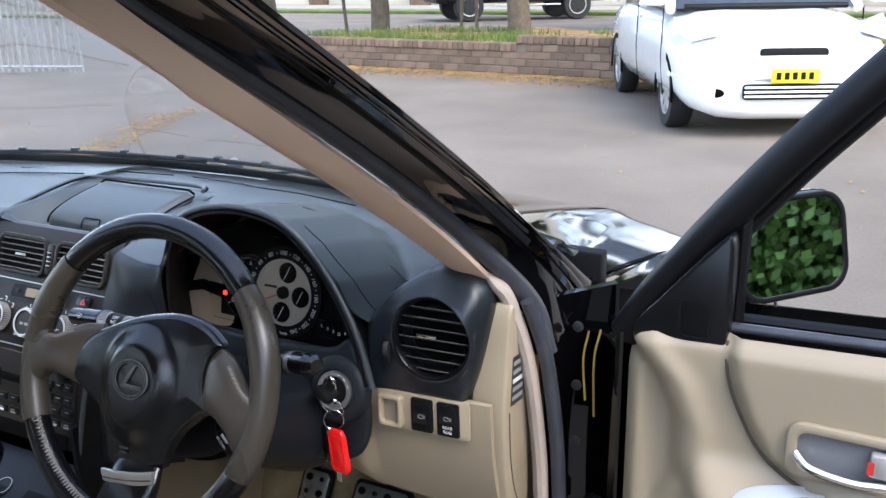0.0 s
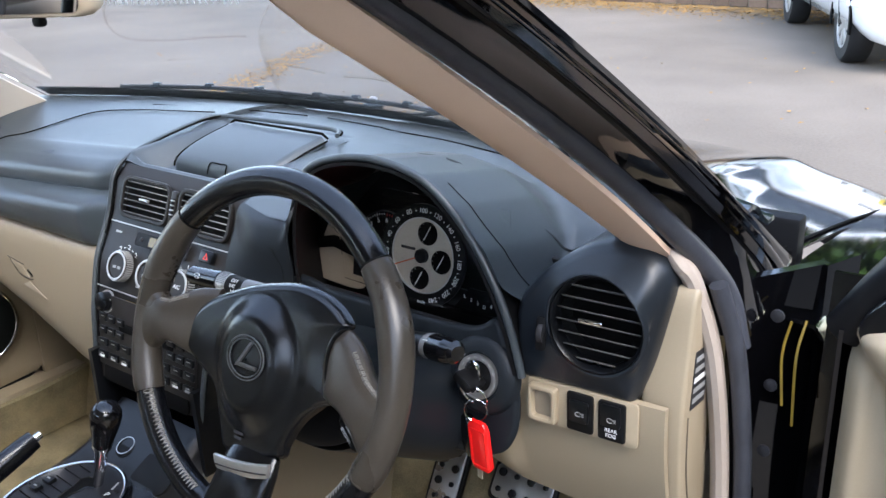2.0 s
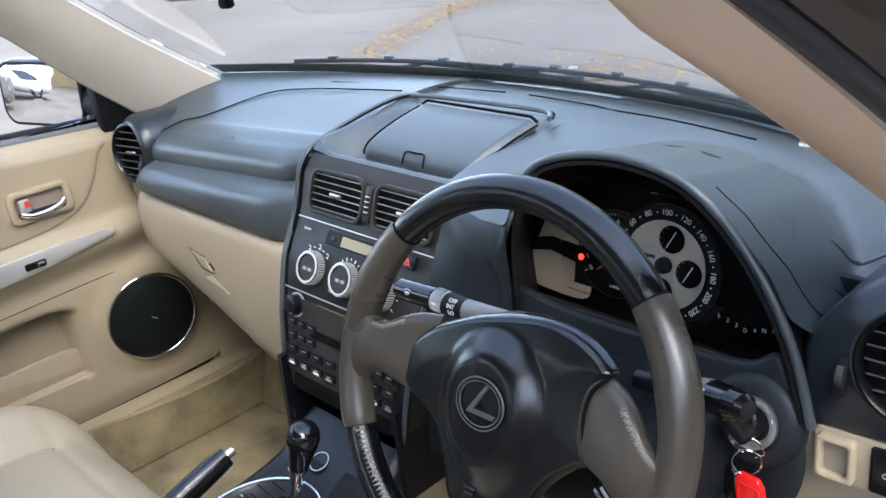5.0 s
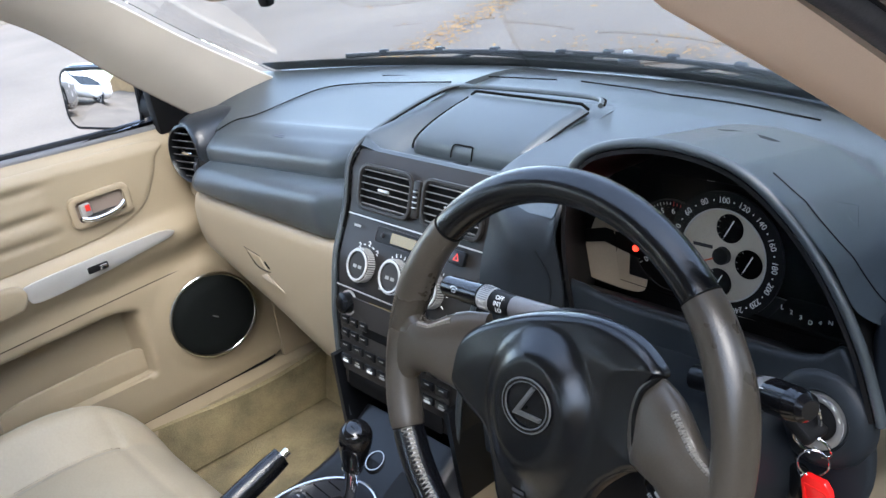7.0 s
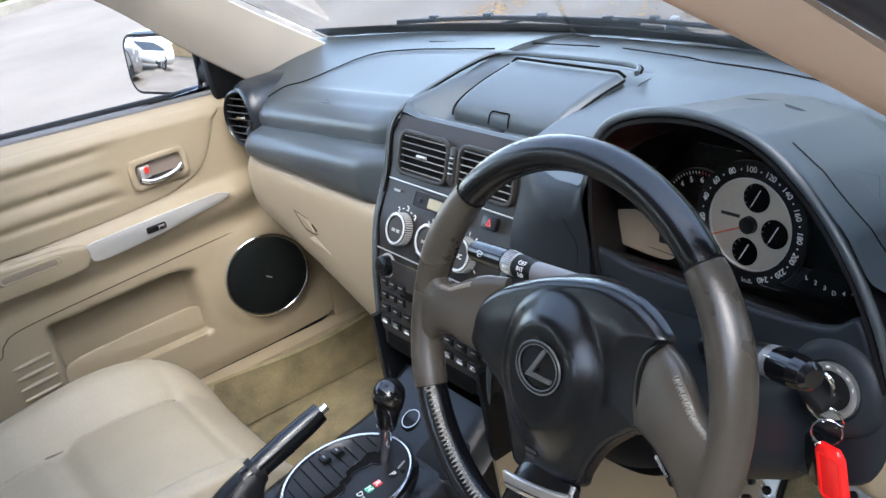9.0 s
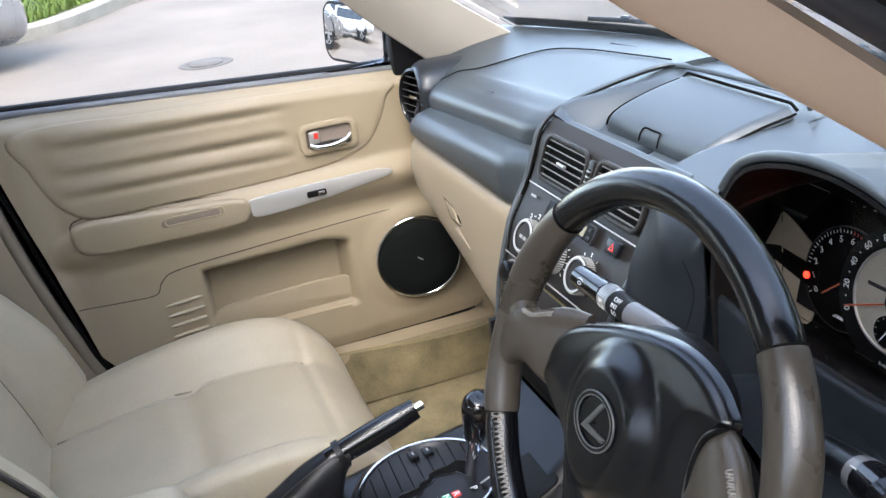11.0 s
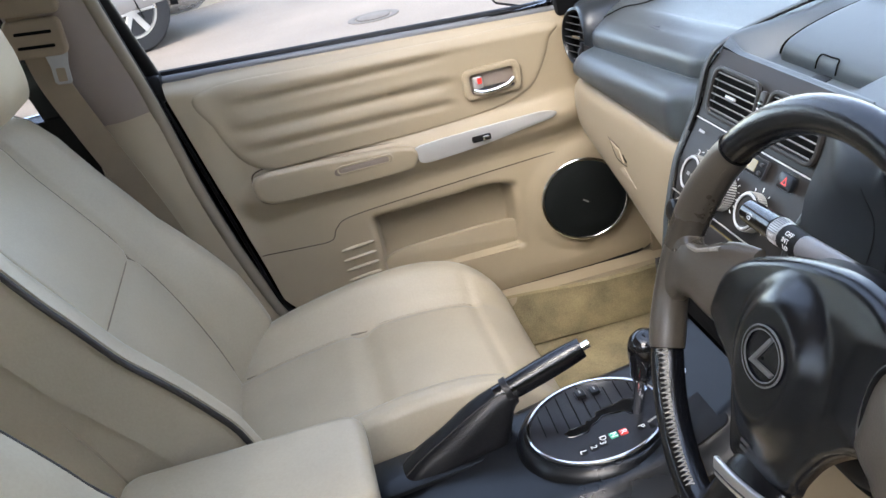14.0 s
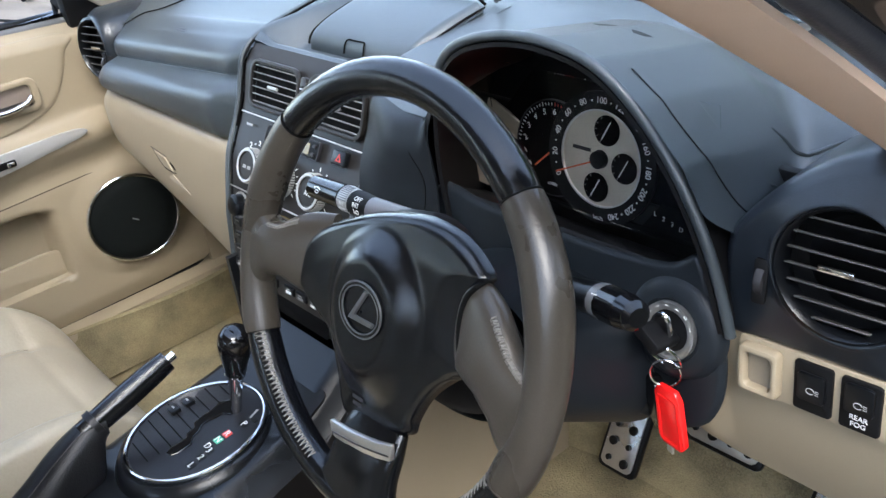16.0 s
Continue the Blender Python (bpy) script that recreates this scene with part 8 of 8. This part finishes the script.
YF = Vector((0.454, -0.891, 0))
YN = Vector((0.891, 0.454, 0))
yc = Vector((-0.85, 7.23, 0)) + YN * 0.76
vehicle("hatchback", (yc.x, yc.y), YF, "white hatchback parked nose out by the brick planter", 3.75, 1.70, 1.52, 1.00, 0.86, WHITEPAINT, 0.292, 0.72, 2.40, "hatch")
SF = Vector((-0.52, 0.855, 0))
SN = Vector((0.855, 0.52, 0))
sc = Vector((-6.98, -1.44, 0)) - SN * 0.80
vehicle("silver_car", (sc.x, sc.y), SF, "silver car with alloy wheels parked along the kerb", 4.4, 1.80, 1.60, 1.00, 0.88, SILVERPAINT, 0.345, 0.82, 2.6, "sedan")
vehicle("white_sedan", (-8.3, -6.2), (-0.74, 0.67), "white saloon parked behind", 4.4, 1.74, 1.44, 0.95, 0.78, WHITEPAINT, 0.31, 0.85, 2.6, "sedan")
BK = thing("pickup", (-9.5, 24.0, 0), "black pickup parked along the far street", "car", "parked cars")
PK = axes((-9.6, 23.8, 0), (0.74, 0.67, 0), (-0.67, 0.74, 0))
for x, z, sx, sz in ((0.0, 0.74, 4.9, 0.52), (0.35, 1.25, 2.0, 0.55)):
    part("body" if x == 0 else "cabin", rbox((sx, 1.75, sz), PK @ Matrix.Translation((x, 0, z)), 0.09, 3), DASHLOW if x == 0 else CARGLASS, BK)
part("roof", rbox((1.75, 1.5, 0.08), PK @ Matrix.Translation((0.35, 0, 1.55)), 0.03, 3), DASHLOW, BK)
part("side_step", rbox((1.9, 0.08, 0.05), PK @ Matrix.Translation((0.1, -0.88, 0.42)), 0.02), STEEL, BK)
part("trim_line", rbox((4.7, 0.02, 0.03), PK @ Matrix.Translation((0.0, -0.88, 0.80)), 0.005), STEEL, BK)
for x in (-1.55, 1.55):
    for s in (-1, 1):
        road_wheel("wheel", axes(PK @ Vector((x, s * 0.80, 0.40)), PK.to_3x3() @ Vector((1, 0, 0)), (0, 0, 1)) @ Matrix.Rotation(math.pi if s > 0 else 0, 4, "Y"), 0.40, 0.25, BK, 6, SEALRUB)

# ---- planter wall, verge and street ----
WA0, WB0 = Vector((-9.6, 11.12, 0)), Vector((5.4, 9.77, 0))
WD = (WB0 - WA0).normalized()
WNRM = Vector((WD.y, -WD.x, 0))
wall = thing("planter_wall", (-3.0, 10.6, 0), "low brown brick planter wall, one step taller at one end", "wall", kind="structure")


part("mortar_core", rbox((4.0, 0.19, 0.385), axes(WA0 + WD * 3.9 - WNRM * 0.11 + Vector((0, 0, 0.192)), WD, -WNRM), 0.004), MORTAR, wall)
part("mortar_core", rbox((9.2, 0.19, 0.485), axes(WA0 + WD * 10.5 - WNRM * 0.11 + Vector((0, 0, 0.242)), WD, -WNRM), 0.004), MORTAR, wall)
BRK = []
for k in range(4):
    BRK.append(mesh_of("brick", rbox((0.223 - 0.004 * (k % 2), 0.10, 0.086 - 0.003 * (k // 2)), None, 0.006, 1), BRICK))
CAPB = [mesh_of("cap_brick", rbox((0.075, 0.225, 0.105 - 0.004 * k), None, 0.007, 1), BRICK) for k in range(2)]
rnd = random.Random(4)
count = 0
s = 2.2
for row in range(4):
    x = 2.0 + (0.117 if row % 2 else 0.0)
    while x < 11.5:
        top = row < (3 if x < 5.9 else 4)
        if top and count < 260:
            p = WA0 + WD * x - WNRM * (0.055 + rnd.uniform(-0.004, 0.004)) + Vector((0, 0, 0.052 + 0.098 * row))
            link("brick", BRK[rnd.randrange(4)], wall, "", axes(p, WD, -WNRM) @ Matrix.Rotation(radians(rnd.uniform(-0.7, 0.7)), 4, "Y"))
            count += 1
        x += 0.235
x = 2.0
while x < 11.5:
    z = 0.345 if x < 5.9 else 0.448
    link("cap_brick", CAPB[rnd.randrange(2)], wall, "", axes(WA0 + WD * x - WNRM * 0.105 + Vector((0, 0, z)), WD, -WNRM) @ Matrix.Rotation(radians(rnd.uniform(-1.5, 1.5)), 4, "Z"))
    x += 0.083


def blades(name, spots, h, w, material, label, seed=1, lean=0.4):
    """Grass: bent blades with two faces each."""
    r = random.Random(seed)
    V, F = [], []
    for x, y, z in spots:
        a, hh = r.uniform(0, 6.28), h * r.uniform(0.5, 1.3)
        dx, dy = math.cos(a) * w, math.sin(a) * w
        lx, ly = r.uniform(-lean, lean) * hh, r.uniform(-lean, lean) * hh
        i = len(V)
        V += [(x - dx, y - dy, z), (x + dx, y + dy, z), (x + dx * 0.7 + lx * 0.4, y + dy * 0.7 + ly * 0.4, z + hh * 0.6), (x - dx * 0.7 + lx * 0.4, y - dy * 0.7 + ly * 0.4, z + hh * 0.6), (x + lx, y + ly, z + hh)]
        F += [(i, i + 1, i + 2, i + 3), (i + 3, i + 2, i + 4)]
    me = bpy.data.meshes.new(name)
    me.from_pydata(V, [], F)
    me.materials.append(material)
    return tagged(link(name, me), label, "grass", kind="stuff")


bed = part("planter_bed", thick(grid(lambda u, v: WA0 + WD * (1.9 + 13 * u) - WNRM * (0.2 + 3.4 * v) + Vector((0, 0, 0.36 + 0.02 * math.sin(40 * u) * v)), 60, 8), 0.05), SOIL)
tagged(bed, "dry earth bed behind the brick planter wall", "ground", kind="structure")
rg_ = random.Random(7)
sp = []
for _ in range(9000):
    u, v = rg_.uniform(2.0, 12.5), rg_.random() ** 1.6
    if noise.noise((u * 0.9, v * 3, 2.0)) > 0.0:
        p = WA0 + WD * u - WNRM * (0.25 + 2.4 * v)
        sp.append((p.x, p.y, 0.37))
blades("grass_verge", sp, 0.10, 0.008, GRASS, "patchy green grass in the planter bed", 2)
# leaf litter along the foot of the wall
lit = []
for _ in range(9000):
    u, v = rg_.uniform(2.0, 12.5), abs(rg_.gauss(0, 0.42))
    p = WA0 + WD * u + WNRM * (0.05 + v)
    lit.append((p.x, p.y))
for _ in range(900):
    k_ = rg_.random()
    lit.append((-4.3 - 1.3 * k_ + rg_.gauss(0, 0.12), 3.5 + 3.0 * k_ + rg_.gauss(0, 0.15)))
for _ in range(300):
    lit.append((-2.4 + rg_.gauss(0, 0.5), 4.2 + rg_.gauss(0, 0.2)))
for _ in range(160):
    lit.append((rg_.uniform(-7, 3), rg_.gauss(6.2, 1.8)))
V, F = [], []
for x, y in lit:
    a, r_ = rg_.uniform(0, 6.28), rg_.uniform(0.010, 0.034)
    i = len(V)
    V += [(x + r_ * math.cos(a + k * 1.57) * (1 if k % 2 else 0.5), y + r_ * math.sin(a + k * 1.57) * (1 if k % 2 else 0.5), 0.006 + rg_.uniform(0, 0.012)) for k in range(4)]
    F.append((i, i + 1, i + 2, i + 3))
me = bpy.data.meshes.new("leaf_litter")
me.from_pydata(V, [], F)
me.materials.append(SOIL)
tagged(link("leaf_litter", me), "orange-brown fallen leaves on the asphalt", "leaves", kind="stuff")


def trunk(x, y, r, h, seed, crown=2.0):
    rr = random.Random(seed)
    t = thing("street_tree", (x, y, 0.3), "young street tree with a rough brown trunk and green crown", "tree", "street trees")
    P = [(x + 0.05 * math.sin(k * 0.9 + seed), y, 0.3 + h * k / 8) for k in range(9)]
    part("trunk", tube(P, [r * (1.25 - 0.06 * k) for k in range(9)], 12), BARK, t)
    for k in range(6):
        a = k * 1.05 + seed
        q = Vector(P[6 + k % 3])
        part("limb", tube([q, q + Vector((0.5 * math.cos(a), 0.5 * math.sin(a), 0.6)), q + Vector((1.1 * math.cos(a), 1.1 * math.sin(a), 1.3))], [r * 0.45, r * 0.3, r * 0.1], 8), BARK, t)
    V, F = [], []
    for _ in range(int(4500 * (crown / 2) ** 1.5)):
        d = Vector((rr.gauss(0, 1), rr.gauss(0, 1), rr.gauss(0, 0.8)))
        d = d.normalized() * (rr.random() ** 0.5) * (crown + 0.35 * crown * noise.noise(d * 1.3))
        c = Vector((x, y, 0.3 + h + 0.45 * crown)) + d
        n = Vector((rr.gauss(0, 1), rr.gauss(0, 1), rr.gauss(0, 1))).normalized()
        a, b = n.orthogonal() * 0.065 * crown, n.cross(n.orthogonal()) * 0.035 * crown
        i = len(V)
        V += [c - a, c - b, c + a, c + b]
        F.append((i, i + 1, i + 2, i + 3))
    m = bpy.data.meshes.new("crown")
    m.from_pydata([tuple(v) for v in V], [], F)
    m.materials.append(LEAF)
    link("crown", m, t, "airy crown of small leaves")


trunk(-7.75, 13.6, 0.14, 3.2, 1)
trunk(-4.75, 12.9, 0.15, 3.2, 2)
trunk(-10.8, 14.4, 0.14, 3.2, 3)
trunk(-1.6, 16.0, 0.15, 3.6, 4, 3.2)
trunk(3.0, 16.8, 0.15, 3.8, 5, 3.4)
trunk(8.0, 16.2, 0.15, 3.6, 6, 3.4)
for k, (x, y, tilt) in enumerate(((-8.6, 13.9, -0.25), (-6.0, 13.4, 0.05), (-5.75, 13.5, -0.02))):
    st = thing("tree_stake", (x, y, 0.02), "weathered timber tree stake", "stake", "tree stakes")
    part("post", tube([(x, y, 0.02), (x + tilt * 0.6, y, 1.5)], 0.032, 8), BARK, st)

# far street side: pavement, pale house front with railings and brick piers
part_pave = part("pavement_far", rbox((60, 3.0, 0.14), Matrix.Translation((-8, 28.6, 0.07)), 0.03), CONCRETE)
tagged(part_pave, "pale concrete pavement across the street", "pavement", kind="structure")
hs = thing("house_front", (-12, 31, 0), "pale rendered house front with brick piers and white railings", "house")
part("wall", rbox((44, 0.4, 5.0), Matrix.Translation((-12, 31.5, 2.5)), 0.02), WALLPALE, hs, "pale rendered wall")
for k in range(8):
    x = -30 + 4.6 * k
    part("pier", rbox((0.7, 0.7, 2.4), Matrix.Translation((x, 30.3, 1.3)), 0.02), BRICK, hs, "brown brick pier")
    part("gate_wall", rbox((3.7, 0.25, 0.55), Matrix.Translation((x + 2.3, 30.3, 0.40)), 0.02), WALLPALE, hs)
    for j in range(16):
        part("railing", tube([(x + 0.55 + 0.22 * j, 30.3, 0.65), (x + 0.55 + 0.22 * j, 30.3, 2.0)], 0.022, 6), WHITEPAINT, hs)
part("road_verge", rbox((60, 0.9, 0.10), Matrix.Translation((-8, 26.6, 0.05)), 0.02), GRASS)
tagged(bpy.data.objects["road_verge"], "grass verge strip beside the far pavement", "grass", kind="stuff")

# metal railing at the far corner of the car park
fen = thing("railing_fence", (-11.5, 12.5, 0), "grey-blue steel bar fence at the corner of the car park", "fence")
FA, FB = Vector((-13.6, 7.3, 0)), Vector((-9.9, 8.9, 0))
for k in range(40):
    p = FA.lerp(FB, k / 39)
    part("bar", tube([p + Vector((0, 0, 0.05)), p + Vector((0, 0, 1.35))], 0.016 if k % 10 else 0.035, 6), STEEL, fen)
for z in (0.15, 1.30):
    part("rail", tube([FA + Vector((0, 0, z)), FB + Vector((0, 0, z))], 0.022, 8), STEEL, fen)

# kerb and grass on the passenger side
KP = cr([(-14.5, -9.0, 0), (-11.2, -5.0, 0), (-8.75, -1.31, 0), (-11.0, 0.45, 0), (-12.8, 3.1, 0), (-13.6, 4.1, 0), (-17.5, 7.6, 0), (-26, 10.5, 0)], 60)
KN = []
for i, p in enumerate(KP):
    d = (KP[min(i + 1, 59)] - KP[max(i - 1, 0)]).normalized()
    KN.append(Vector((-d.y, d.x, 0)))
prof = [(0.0, 0.0), (0.0, 0.11), (0.02, 0.13), (0.16, 0.135), (0.17, 0.10), (0.17, 0.0)]
kb = part("kerb", grid(lambda u, v: KP[round(u * 59)] + KN[round(u * 59)] * prof[round(v * 5)][0] + Vector((0, 0, prof[round(v * 5)][1])), 60, 6), CONCRETE)
tagged(kb, "weathered concrete kerb along the street", "kerb", kind="structure")
vg = part("verge", grid(lambda u, v: KP[round(u * 59)] + KN[round(u * 59)] * (0.17 + 9 * v) + Vector((0, 0, 0.12 + 0.05 * v)), 60, 12), TURF)
tagged(vg, "earth verge behind the kerb", "ground", kind="structure")
sp = []
for _ in range(26000):
    u, v = rg_.random(), rg_.random() ** 1.5
    i = min(58, int(u * 59))
    fr = u * 59 - i
    p = KP[i].lerp(KP[i + 1], fr) + KN[i] * (0.22 + 7 * v)
    sp.append((p.x, p.y, 0.13))
blades("verge_grass", sp, 0.13, 0.014, GRASS, "rough green grass along the kerb", 5, 0.7)
mh = thing("manhole_cover", (-6.10, 0.40, 0), "round concrete manhole cover set in the street", "manhole cover")
part("cover", prism(circle(0.13, 32), 0.008, Matrix.Translation((-6.10, 0.40, 0.001)), 0.004), COVERGREY, mh)
part("surround", ring(circle(0.20, 32), circle(0.142, 32), 0.004, Matrix.Translation((-6.10, 0.40, 0.0005)), bev=0.002), COVERGREY, mh)

# wall and hedge behind and beside the car
for k, (a, b) in enumerate((((-9.5, -15.5), (5.2, -13.0)), ((5.2, -13.0), (5.0, 3.0)))):
    A, B = Vector((*a, 0)), Vector((*b, 0))
    d = (B - A).normalized()
    m = axes((A + B) / 2 + Vector((0, 0, 1.6)), d, Vector((0, 0, 1)).cross(d))
    w = part("boundary_wall", rbox(((B - A).length, 0.24, 3.2), m, 0.01), TANWALL)
    tagged(w, "tan brick boundary wall of the car park", "wall", kind="structure")


def hedge(a, b, depth, h0, h1, n, seed, label):
    rr = random.Random(seed)
    A, B = Vector((*a, 0)), Vector((*b, 0))
    d = (B - A).normalized()
    nn = Vector((-d.y, d.x, 0))
    V, F = [], []
    for _ in range(n):
        u = rr.random()
        top = h1 * (0.85 + 0.3 * noise.noise((u * 9, seed, 0)))
        c = A.lerp(B, u) + nn * rr.uniform(-depth, depth) + Vector((0, 0, h0 + (top - h0) * rr.random() ** 0.7))
        q = Vector((rr.gauss(0, 1), rr.gauss(0, 1), rr.gauss(0, 1))).normalized()
        e, g = q.orthogonal() * rr.uniform(0.014, 0.028), q.cross(q.orthogonal()) * rr.uniform(0.009, 0.016)
        i = len(V)
        V += [c - e, c - g, c + e, c + g]
        F.append((i, i + 1, i + 2, i + 3))
    m = bpy.data.meshes.new("hedge")
    m.from_pydata([tuple(v) for v in V], [], F)
    m.materials.append(LEAF)
    tagged(link("hedge", m), label, "hedge", kind="stuff")


hedge((-12, -17), (4, -14.5), 1.3, 0.4, 3.6, 90000, 3, "dense green hedge behind the wall")
hedge((3.9, -2.8), (3.7, 1.8), 0.5, 0.1, 2.5, 170000, 4, "dense green hedge beside the car park")
